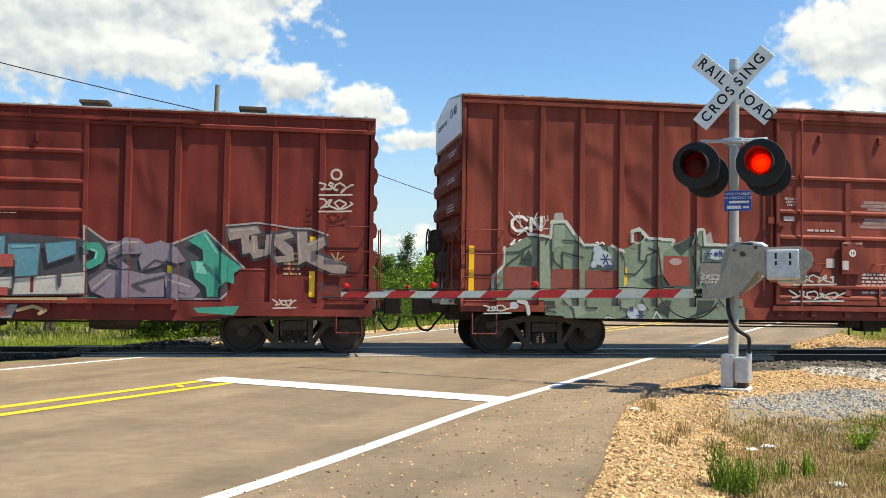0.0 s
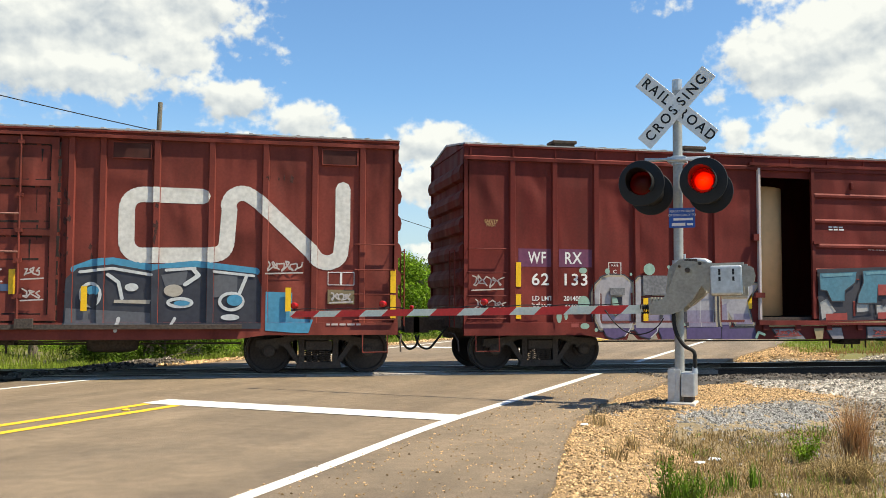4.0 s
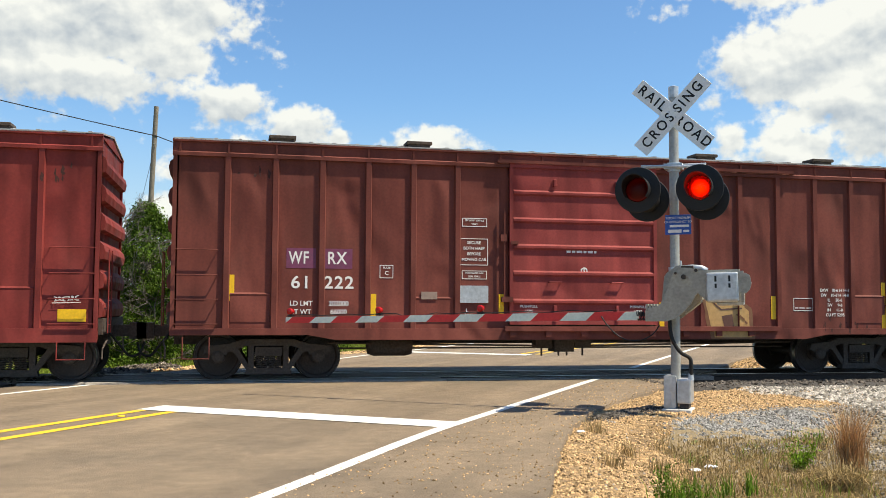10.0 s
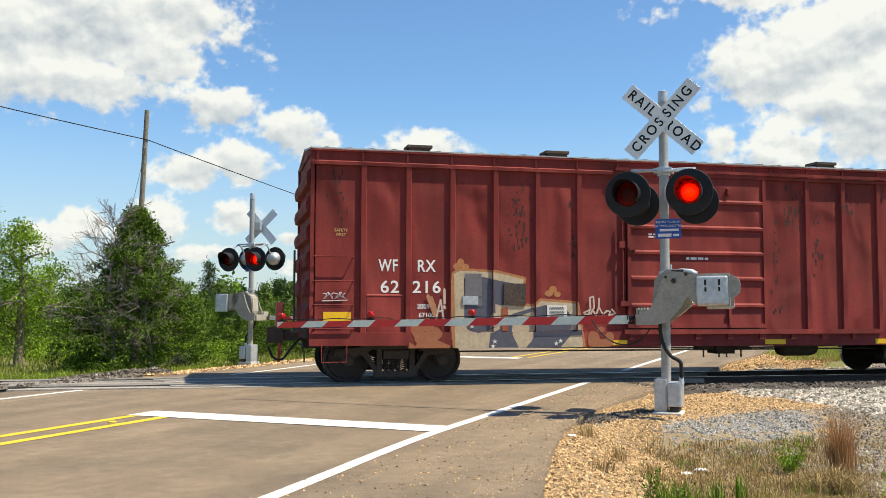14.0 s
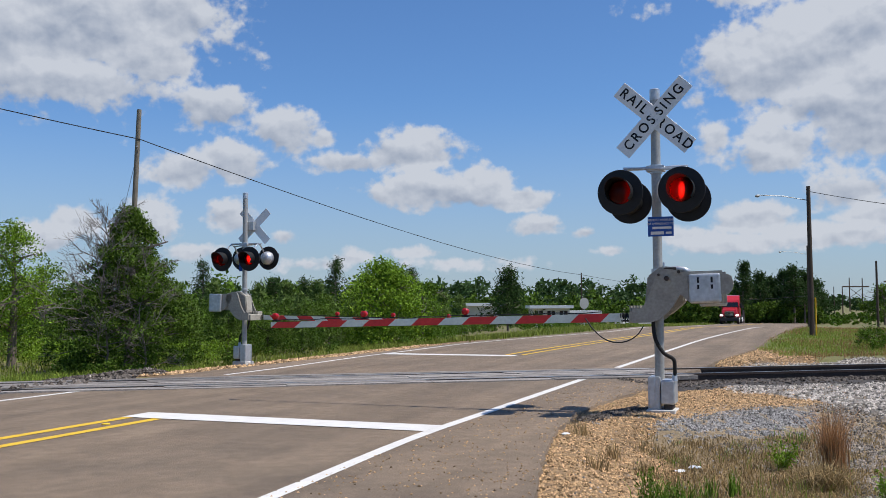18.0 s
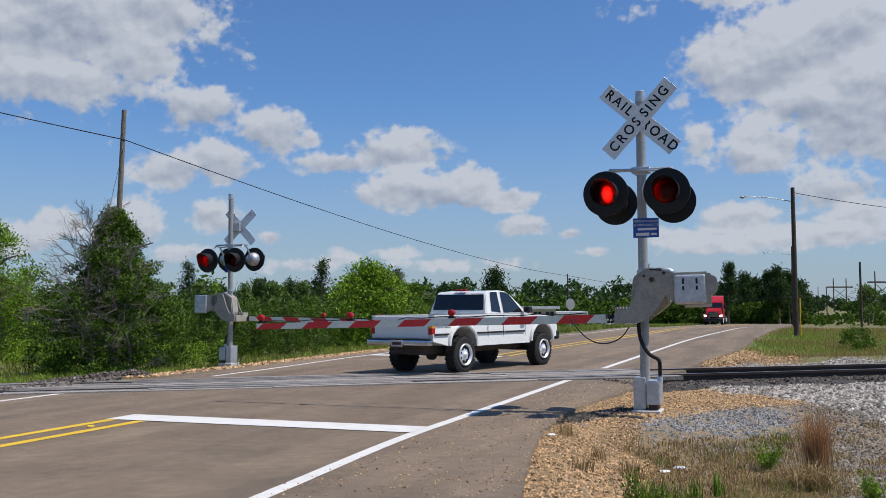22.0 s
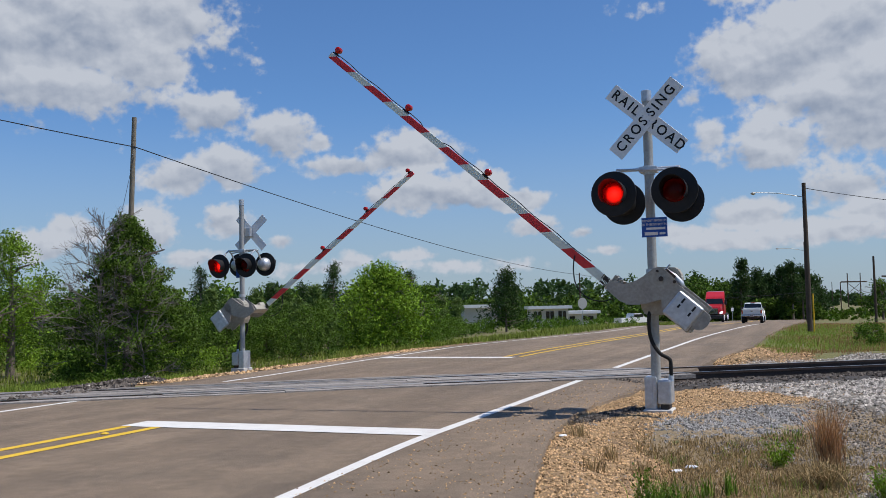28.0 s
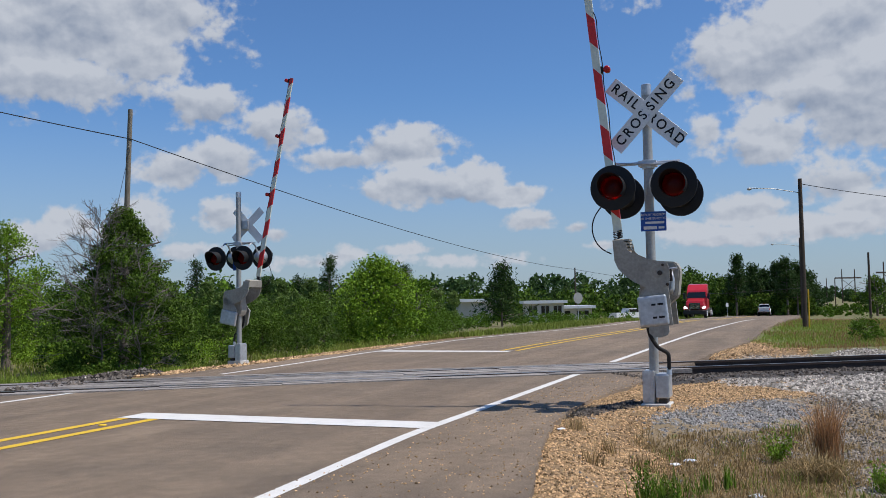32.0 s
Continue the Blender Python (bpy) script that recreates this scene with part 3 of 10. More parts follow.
def sheet(pts, name, mat, z=None):
    """One flat polygon."""
    bm = bmesh.new()
    bm.faces.new([bm.verts.new(p) for p in pts])
    return part(name, bm, mat)


LETTERS = {}


def text_mesh(body, size, mat, depth=0.002, spacing=1.0, bold=0.0):
    key = (body, size, mat.name, depth, spacing)
    if key not in LETTERS:
        cu = bpy.data.curves.new("lettering", "FONT")
        cu.body, cu.size, cu.extrude, cu.align_x, cu.align_y = body, size, depth, "CENTER", "CENTER"
        cu.space_character, cu.offset = spacing, bold
        ob = bpy.data.objects.new("lettering", cu)
        scene.collection.objects.link(ob)
        bpy.context.view_layer.update()
        me = bpy.data.meshes.new_from_object(ob.evaluated_get(bpy.context.evaluated_depsgraph_get()))
        bpy.data.objects.remove(ob)
        me.materials.clear()
        me.materials.append(mat)
        LETTERS[key] = me
    return LETTERS[key]


UPRIGHT = pose(0, 0, 0, 90)      # lays x, y shapes on a wall that faces -y

# ---- ground, road, track ----
def smooth(e0, e1, x):
    t = min(1.0, max(0.0, (x - e0) / (e1 - e0)))
    return t * t * (3 - 2 * t)


def wob(x, y, s=1.0, seed=0.0):
    return noise.noise(Vector((x * s, y * s, seed)))


def edge_right(a):
    """Where the near shoulder of the pavement ends, across the road, at a metres along it."""
    e = 4.08 + 1.25 * smooth(-5.0, -13.5, a) + 0.25 * smooth(-4.6, -1.0, a) + 0.40 * smooth(1, 5, a) + 0.65 * smooth(6, 16, a) + 1.1 * smooth(20, 58, a)
    return e + 0.07 * wob(a, 0, 0.9, 3) + 0.05 * wob(a, 0, 3.5, 7)


def edge_left(a):
    return -5.75 + 1.9 * smooth(14, 36, a) + 0.12 * wob(a, 0, 0.8, 11)


def dip(a):
    """The land falls away beyond the crossing."""
    return -0.0165 * (max(0.0, min(a, 160.0) - 38.0) ** 1.0) * smooth(34, 60, a)


def ground_z(x, y):
    a, b = U.x * x + U.y * y, V.x * x + V.y * y
    far = abs(x) + abs(y)
    e = edge_right(a)
    verge = smooth(e - 0.05, e + 1.1, b)
    slope = -0.30 * smooth(-6.7, -9.2, y) + 0.03 * smooth(-9, -6.6, y)
    bank = -0.22 * smooth(-3.4, -2.2, y) * smooth(3.4, 2.2, y) * smooth(3.0, 5.5, x)
    right = -0.05 + (slope + 0.05) * verge
    left = -0.05 - 0.25 * smooth(-6.2, -8.5, b)
    z = right if b > 0 else left
    if 3.9 < y and b > 4:
        z = -0.05 - 0.18 * smooth(4.6, 9, b)
    z += bank + 0.03 * wob(x, y, 1.1) * (verge if b > 0 else smooth(-5.8, -7.5, b))
    if -5.6 < b < edge_right(a) - 0.1 and far < 400:
        z = min(z, -0.06)
    return z + dip(a)


def axis(lo, hi, step, out):
    v = list(np.arange(lo, hi + 1e-6, step))
    s, d = v[-1], step
    while s < out:
        d *= 1.35
        s += d
        v.append(s)
    s, d = v[0], step
    while s > -out:
        d *= 1.35
        s -= d
        v.insert(0, s)
    return v


def grid_sheet(name, mat, xs, ys, zf, inside=None, lift=0.0):
    bm = bmesh.new()
    vs = {}

    def vert(i, j):
        if (i, j) not in vs:
            vs[i, j] = bm.verts.new((xs[i], ys[j], zf(xs[i], ys[j]) + lift))
        return vs[i, j]

    for i in range(len(xs) - 1):
        for j in range(len(ys) - 1):
            if inside and not inside((xs[i] + xs[i + 1]) / 2, (ys[j] + ys[j + 1]) / 2):
                continue
            bm.faces.new((vert(i, j), vert(i + 1, j), vert(i + 1, j + 1), vert(i, j + 1)))
    return part(name, bm, mat, smooth=True)


tagged(grid_sheet("ground", GROUND, axis(-14, 18, 0.28, 2600), axis(-20, 14, 0.28, 2600), ground_z),
       "dry grassy roadside soil with bare tan patches", "ground", kind="structure")


def build_road():
    bm = bmesh.new()
    steps = list(np.arange(-40, 14, 0.25)) + list(np.arange(14, 260, 2.0))
    rows = []
    for a in steps:
        l, r = edge_left(a), edge_right(a)
        cs = [l, l + 0.05, -3, 0, 2, r - 0.05, r]
        rows.append([bm.verts.new(road_at(a, c, dip(a) + (0.0 if 0 < k < 6 else -0.26))) for k, c in enumerate(cs)])
    for p, q in zip(rows, rows[1:]):
        for k in range(6):
            bm.faces.new((p[k + 1], p[k], q[k], q[k + 1]))
    tagged(part("road", bm, ASPHALT), "brownish grey asphalt road with worn shoulder", "road", kind="structure")


build_road()


def band(name, mat, pts, width, z=0.004, label="", skip=None):
    """A painted line through points (a, b) on the road."""
    bm = bmesh.new()
    prev = None
    for i, (a, b) in enumerate(pts):
        a0, b0 = pts[max(i - 1, 0)]
        a1, b1 = pts[min(i + 1, len(pts) - 1)]
        d = Vector((a1 - a0, b1 - b0)).normalized()
        nx, ny = -d.y * width / 2, d.x * width / 2
        w = 1 + 0.06 * wob(a * 3, b, 1.0, i)
        cur = (bm.verts.new(road_at(a + nx * w, b + ny * w, z + dip(a))), bm.verts.new(road_at(a - nx * w, b - ny * w, z + dip(a))))
        if prev:
            bm.faces.new((prev[0], prev[1], cur[1], cur[0]))
        prev = cur
    ob = part(name, bm, mat)
    return tagged(ob, label, "road marking", kind="structure")


def span(a0, a1, bf, step=0.5):
    n = max(2, int((a1 - a0) / step))
    return [(a0 + (a1 - a0) * k / n, bf(a0 + (a1 - a0) * k / n)) for k in range(n + 1)]


def right_line(a):
    return 3.16 - 0.31 * smooth(-13.0, -7.2, a) - 0.04 * smooth(-7, 1, a) + 1.3 * smooth(18, 58, a)


band("edge_line_near", WHITE_LINE, span(-40, 0.62, right_line), 0.145, label="solid white edge line on asphalt")
band("edge_line_beyond", WHITE_LINE, span(3.95, 57, right_line), 0.15, label="solid white edge line on asphalt")
for k, off in enumerate((-1.42, -0.95)):
    band("centre_line_near", YELLOW_LINE, span(-40, -7.6, lambda a: off), 0.155, label="yellow no-passing line, one of a pair")
    band("centre_line_beyond", YELLOW_LINE, span(8.6, 130, lambda a: off + 0.12 + 0.95 * smooth(9, 34, a) + 0.4 * smooth(30, 46, a)), 0.13, label="yellow no-passing line, one of a pair")
band("left_edge_line_near", WHITE_LINE, span(-40, -3.95, lambda a: -4.80), 0.13, label="solid white edge line on asphalt")
band("left_edge_line_beyond", WHITE_LINE, span(-0.7, 130, lambda a: -4.62 - 0.4 * smooth(0, 8, a) - 0.2 * smooth(8, 16, a) + 2.3 * smooth(14, 36, a)), 0.13, label="solid white edge line on asphalt")
band("stop_line_near", WHITE_LINE, [(-7.33, b) for b in np.linspace(-1.52, 2.80, 12)], 0.56, z=0.008, label="broad white stop line across the lane")
band("stop_line_beyond", WHITE_LINE, [(8.1, b) for b in np.linspace(-5.0, -0.9, 12)], 0.60, z=0.008, label="broad white stop line across the far lane")


def raised_marker(a, b):
    bm = bmesh.new()
    lathe(bm, [(0.055, 0.0), (0.05, 0.012), (0.03, 0.02)], 10, Matrix.Translation(road_at(a, b)))
    tagged(part("road_marker", bm, YELLOW_LINE, smooth=True), "small round yellow raised pavement marker", "road marker")


raised_marker(-8.3, -1.18)
raised_marker(-20.0, -1.18)

# timber crossing deck and rails
DECK = thing("crossing_deck", "weathered grey timber planks between the rails", "crossing", kind="structure")
random.seed(4)
for y0, y1 in ((-1.30, -1.06), (-1.05, -0.82), (-0.66, -0.42), (-0.41, -0.16), (-0.15, 0.14), (0.15, 0.40), (0.41, 0.66), (0.82, 1.06), (1.07, 1.32)):
    x = -8.6 + random.uniform(0, 0.6) - 0.4 * y0
    while x < 4.6:
        ln = random.choice((2.4, 2.7, 4.8))
        x1 = min(x + ln, 5.0)
        bm = bmesh.new()
        lift, tip = random.uniform(0.0, 0.018), random.uniform(-0.006, 0.006)
        v = box(bm, x + 0.006, x1 - 0.006, y0 + 0.004, y1 - 0.004, -0.05, 0.012 + lift)
        for q in v:
            if q.co.z > 0:
                q.co.z += tip if q.co.x > x + 0.1 else -tip
        part("plank", bm, TIMBER, DECK)
        x = x1
TRACK = thing("railway_track", "dark steel rails on a ballasted single track", "railway", kind="structure")
for s in (-1, 1):
    y = 0.7525 * s
    bm = bmesh.new()
    prof = [(-0.075, -0.155), (0.075, -0.155), (0.075, -0.145), (0.012, -0.125), (0.010, -0.03), (0.036, -0.02), (0.036, 0.026), (-0.036, 0.026), (-0.036, -0.02), (-0.010, -0.03), (-0.012, -0.125), (-0.075, -0.145)]
    ends = [[bm.verts.new((x, y + p, z)) for p, z in prof] for x in (-170, 170)]
    for k in range(len(prof)):
        bm.faces.new((ends[0][k], ends[0][k - 1], ends[1][k - 1], ends[1][k]))
    part("rail", bm, RAIL, TRACK)
    bm = bmesh.new()
    box(bm, -170, 170, y - 0.030, y + 0.030, 0.0265, 0.030)
    part("rail_head", bm, RAIL_TOP, TRACK, "bright worn running surface")
sleeper = mesh_of(bbox(-0.11, 0.11, -1.3, 1.3, -0.30, -0.155, 0.01), "sleeper", TIMBER)
for k in range(60):
    part("sleeper", sleeper, None, TRACK, at=(5.4 + 0.52 * k, 0, 0))

# gravel
# base kept dark to paint shade between the loose pale stones
GRAVEL_PALE = material("pale_ballast", (0.16, 0.138, 0.112), rough=0.95, grain=40, var=0.5, patch=2.2, stain=0.5, stain_col=(0.13, 0.12, 0.105), bump=1.0, bump_scale=30)


HEIGHT = {}


def patch(name, mat, x0, x1, y0, y1, step, inside, lift, label):
    """A spread of gravel that thins out and dives under the soil at its edge."""
    ring = [(0.0, 0.0)] + [(0.22 * math.cos(k * 1.047), 0.22 * math.sin(k * 1.047)) for k in range(6)]

    def height(x, y):
        f = sum(1 for p, q in ring if inside(x + p, y + q)) / 7.0
        return ground_z(x, y) + (lift + 0.03) * f - 0.03 + 0.02 * wob(x, y, 5, 5) + 0.012 * wob(x, y, 13, 6)

    HEIGHT[name] = height

    def near(x, y):
        return any(inside(x + 1.6 * p, y + 1.6 * q) for p, q in ring)

    ob = grid_sheet(name, mat, list(np.arange(x0, x1, step)), list(np.arange(y0, y1, step)), height, near)
    return tagged(ob, label, "gravel", kind="structure")


def ab(x, y):
    return U.x * x + U.y * y, V.x * x + V.y * y


def in_tan(x, y):
    a, b = ab(x, y)
    w = 1.25 + 0.5 * wob(x, y, 0.7, 2) + 3.2 * smooth(-7.6, -6.2, y) * smooth(-2.0, -4.5, y)
    return edge_right(a) - 0.12 < b < edge_right(a) + w and y < -2.1 + 0.3 * wob(x, y, 1.2, 9) and not in_dark(x, y)


def in_tan_far(x, y):
    a, b = ab(x, y)
    return edge_right(a) - 0.1 < b < edge_right(a) + 2.4 - 0.28 * (y - 2.2) + 0.4 * wob(x, y, 0.8, 4) and 2.2 < y < 12


def in_tan_left(x, y):
    a, b = ab(x, y)
    return edge_left(a) - 1.3 + 0.5 * wob(x, y, 0.6, 6) < b < edge_left(a) + 0.1 and y > 2.6


def in_grey(x, y):
    p, q = (x - 2.15) * 0.914 + (y + 7.4) * 0.405, (y + 7.4) * 0.914 - (x - 2.15) * 0.405
    return (p / 1.5) ** 2 + (q / 0.78) ** 2 < 1 + 0.6 * wob(x, y, 1.1, 8) + 0.7 * wob(x, y, 4.0, 18)


def in_ballast(x, y):
    side = 2.6 + 5.8 * smooth(3.0, 4.6, x) + 0.5 * wob(x, y, 0.9, 12) + 0.4 * wob(x, y, 3.5, 13)
    if -1.7 > y and in_dark(x, y):
        return False
    return x > 4.4 + 0.25 * y * (y > 0) + 0.9 * wob(x, y, 1.3, 1) - 0.9 * smooth(-3, -5, y) and -side < y < 2.9 + 0.5 * wob(x, y, 0.8, 15)


def in_dark(x, y):
    return 3.0 < x and -3.1 - 1.0 * smooth(10.0, 6.5, x) - 0.5 * wob(x, y, 1, 3) - 0.3 * wob(x, y, 4, 23) < y < 1.6


def in_soil(x, y):
    p, q = (x - 0.80) * 0.83 + (y + 6.78) * 0.56, (y + 6.78) * 0.83 - (x - 0.80) * 0.56
    return (p / 0.95) ** 2 + (q / 0.30) ** 2 < 1 + 0.8 * wob(x, y, 3.0, 28)


def in_rubble(x, y):
    p, q = (x + 7.2) * 0.85 + (y - 2.75) * 0.53, (y - 2.75) * 0.85 - (x + 7.2) * 0.53
    return (p / 2.1) ** 2 + (q / 0.55) ** 2 < 1 + 0.7 * wob(x, y, 1.5, 29)


def in_fines(x, y):
    a, b = ab(x, y)
    return 1.2 < x < 6 and -11.5 < y < -6.6 and (wob(x, y, 1.2, 30) > 0.0 or b - edge_right(a) > 2.7) and not in_grey(x, y)


def in_left(x, y):
    return x < -7.2 + 0.9 * y + 0.5 * wob(x, y, 1, 21) and -1.2 < y < 2.6 + 0.5 * wob(x, y, 0.8, 22)


patch("verge_soil", VERGE_SOIL, -6, 9, -15, -5.0, 0.2, lambda x, y: ab(x, y)[1] > edge_right(ab(x, y)[0]) + 0.25 and y < -5.6, 0.004, "dry bare soil of the near verge")
patch("gravel_verge", GRAVEL_TAN, -16, 9, -30, -1.6, 0.14, in_tan, 0.018, "tan crushed stone along the pavement edge")
patch("gravel_verge_beyond", GRAVEL_TAN, 2, 20, 2, 14, 0.2, in_tan_far, 0.02, "tan crushed stone beyond the rails")
patch("gravel_verge_opposite", GRAVEL_TAN, -14, 8, 2, 20, 0.2, in_tan_left, 0.02, "tan crushed stone on the far shoulder")
patch("gravel_heap", GRAVEL_GREY, 0, 8, -10.5, -6.2, 0.14, in_grey, 0.002, "blue-grey crushed stone spread round the signal foot")
patch("ballast", GRAVEL_PALE, 3, 60, -9, 4.5, 0.22, in_ballast, 0.03, "pale grey track ballast")
patch("ballast_dark", GRAVEL_DARK, 2.6, 60, -4.8, 2, 0.2, in_dark, 0.06, "oil-darkened ballast between the rails")
patch("ballast_left", GRAVEL_DARK, -60, -6, -1.6, 4, 0.22, in_left, 0.05, "dark earth and ballast beside the deck")


# churned soil; its dark tone also paints in the signal's shadow
patch("churned_soil", SOIL_BUMP, -1, 2.4, -8, -5.6, 0.08, in_soil, 0.05, "dark churned soil at the pavement edge, signal shadow in its colour")
patch("rubble_mound", SOIL_BUMP, -11, -4, 0.9, 5, 0.15, in_rubble, 0.16, "low grey rubble mound beside the far shoulder")


def stones(name, mat, count, x0, x1, y0, y1, inside, r0, r1, lift, label, seed):
    """Loose stones, joined."""
    rng = np.random.default_rng(seed)
    base = np.array([(1, 0, 0), (-1, 0, 0), (0, 1, 0), (0, -1, 0), (0, 0, 1), (0, 0, -1)], float)
    tri = np.array([(0, 2, 4), (2, 1, 4), (1, 3, 4), (3, 0, 4), (2, 0, 5), (1, 2, 5), (3, 1, 5), (0, 3, 5)])
    vs, fs, n = [], [], 0
    tries = 0
    while n < count and tries < count * 12:
        tries += 1
        x, y = rng.uniform(x0, x1), rng.uniform(y0, y1)
        if not inside(x, y):
            continue
        r = rng.uniform(r0, r1)
        q = base * r * rng.uniform(0.55, 1.25, (6, 1)) * np.array([1, 1, 0.75])
        th = rng.uniform(0, 6.28)
        c, s = math.cos(th), math.sin(th)
        q = q @ np.array([[c, s, 0], [-s, c, 0], [0, 0, 1]]) + np.array([x, y, lift(x, y) if callable(lift) else ground_z(x, y) + lift])
        vs.append(q)
        fs.append(tri + 6 * n)
        n += 1
    me = bpy.data.meshes.new(name)
    me.from_pydata(np.concatenate(vs).tolist(), [], np.concatenate(fs).tolist())
    part(name, me, mat)
    return tagged(bpy.data.objects[name], label, "gravel", kind="stuff")


def stone_mat(name, base, var):
    m = leafy(name, base, var, 0.0)
    m.node_tree.nodes["Principled BSDF"].inputs["Roughness"].default_value = 0.95
    return m


STONE_TAN = stone_mat("tan_stones", (0.42, 0.278, 0.148), 0.8)
STONE_GREY = stone_mat("grey_stones", (0.24, 0.231, 0.218), 0.75)
STONE_PALE = stone_mat("pale_stones", (0.37, 0.335, 0.29), 0.75)
STONE_FINES = stone_mat("brown_grey_chippings", (0.225, 0.195, 0.160), 0.8)
STONE_DARK = stone_mat("dark_stones", (0.10, 0.085, 0.072), 0.8)
stones("loose_tan_stones", STONE_TAN, 38000, -5, 6, -14, -2, in_tan, 0.007, 0.022, HEIGHT["gravel_verge"], "loose tan stones on the verge", 1)
stones("loose_grey_stones", STONE_GREY, 12000, 0, 5, -10, -6.0, in_grey, 0.010, 0.030, HEIGHT["gravel_heap"], "loose blue-grey stones", 2)
stones("loose_ballast", STONE_PALE, 42000, 2.5, 17, -9, 3.5, in_ballast, 0.018, 0.045, HEIGHT["ballast"], "loose pale ballast stones", 3)
stones("loose_dark_ballast", STONE_DARK, 13000, 2.6, 18, -4.8, 1.6, in_dark, 0.02, 0.05, HEIGHT["ballast_dark"], "loose dark ballast stones", 4)
stones("loose_stones_opposite", STONE_TAN, 2500, -13, 8, 2, 16, in_tan_left, 0.025, 0.06, 0.03, "loose pale stones on the far shoulder", 5)
stones("loose_stones_left", STONE_DARK, 2200, -16, -6, -1.2, 3, in_left, 0.025, 0.09, 0.06, "dark stones beside the deck", 6)

stones("loose_stones_beyond", STONE_TAN, 5000, 2, 20, 2, 14, in_tan_far, 0.015, 0.045, HEIGHT["gravel_verge_beyond"], "loose tan stones beyond the rails", 11)
stones("road_grit", STONE_TAN, 1400, -8, 6, -14, -2, lambda x, y: 3.0 < ab(x, y)[1] < edge_right(ab(x, y)[0]) + 0.05, 0.006, 0.016, 0.064, "fine grit on the shoulder", 7)
stones("loose_rubble", STONE_DARK, 1500, -11, -4, 1, 5, in_rubble, 0.02, 0.07, HEIGHT["rubble_mound"], "broken dark stones on the rubble mound", 9)
stones("pale_rubble", STONE_PALE, 160, -11, -4, 1, 5, in_rubble, 0.02, 0.06, HEIGHT["rubble_mound"], "few pale stones on the rubble mound", 12)
stones("soil_clods", STONE_DARK, 1500, -1, 2.4, -8, -5.6, in_soil, 0.008, 0.035, HEIGHT["churned_soil"], "dark clods of churned soil", 13)
stones("grey_fines", STONE_FINES, 16000, 1.2, 5, -11.5, -6.5, in_fines, 0.008, 0.028, 0.008, "grey chippings trodden into dry soil", 10)
stones("scattered_verge_stones", STONE_GREY, 1500, -3, 7, -12, -6.5, lambda x, y: ab(x, y)[1] > edge_right(ab(x, y)[0]) + 0.2, 0.008, 0.03, 0.01, "scattered small stones in dry grass", 8)

# ---- crossing signals ----
def sign_blade(root, angle, words, at, k):
    m = Matrix.Translation(at) @ Matrix.Scale(k, 4) @ pose(0, 0, 0, 90, 0, 180) @ pose(0, 0, 0, 0, 0, angle)
    bm = bbox(-0.655, 0.655, -0.122, 0.122, -0.003, 0.003, 0.002)
    blade = part("crossbuck_blade", bm, SIGN_WHITE, root, "white aluminium blade with black capitals", at=m)
    for w, x in words:
        t = part("lettering", text_mesh(w, 0.195, BLACK, 0.002, 1.36, 0.003), None, blade, at=Matrix.Translation((x, 0, 0.006)))
        t.scale = (0.92, 1.0, 1)
    for x in (-0.06, 0.06):
        bm = bmesh.new()
        lathe(bm, [(0.012, 0), (0.012, 0.012)], 8)
        part("bolt", bm, GALV, blade, at=Matrix.Translation((x, 0.0, 0.004)))


FLASHERS = []


def blink_disc_mesh():
    """An added disc turned to blink a flasher: one face glows, one is black."""
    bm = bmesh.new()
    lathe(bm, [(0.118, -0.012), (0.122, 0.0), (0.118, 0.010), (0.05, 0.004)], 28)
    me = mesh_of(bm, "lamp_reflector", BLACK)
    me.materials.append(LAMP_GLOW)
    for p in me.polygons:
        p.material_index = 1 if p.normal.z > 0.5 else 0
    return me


BLINK_DISC = blink_disc_mesh()


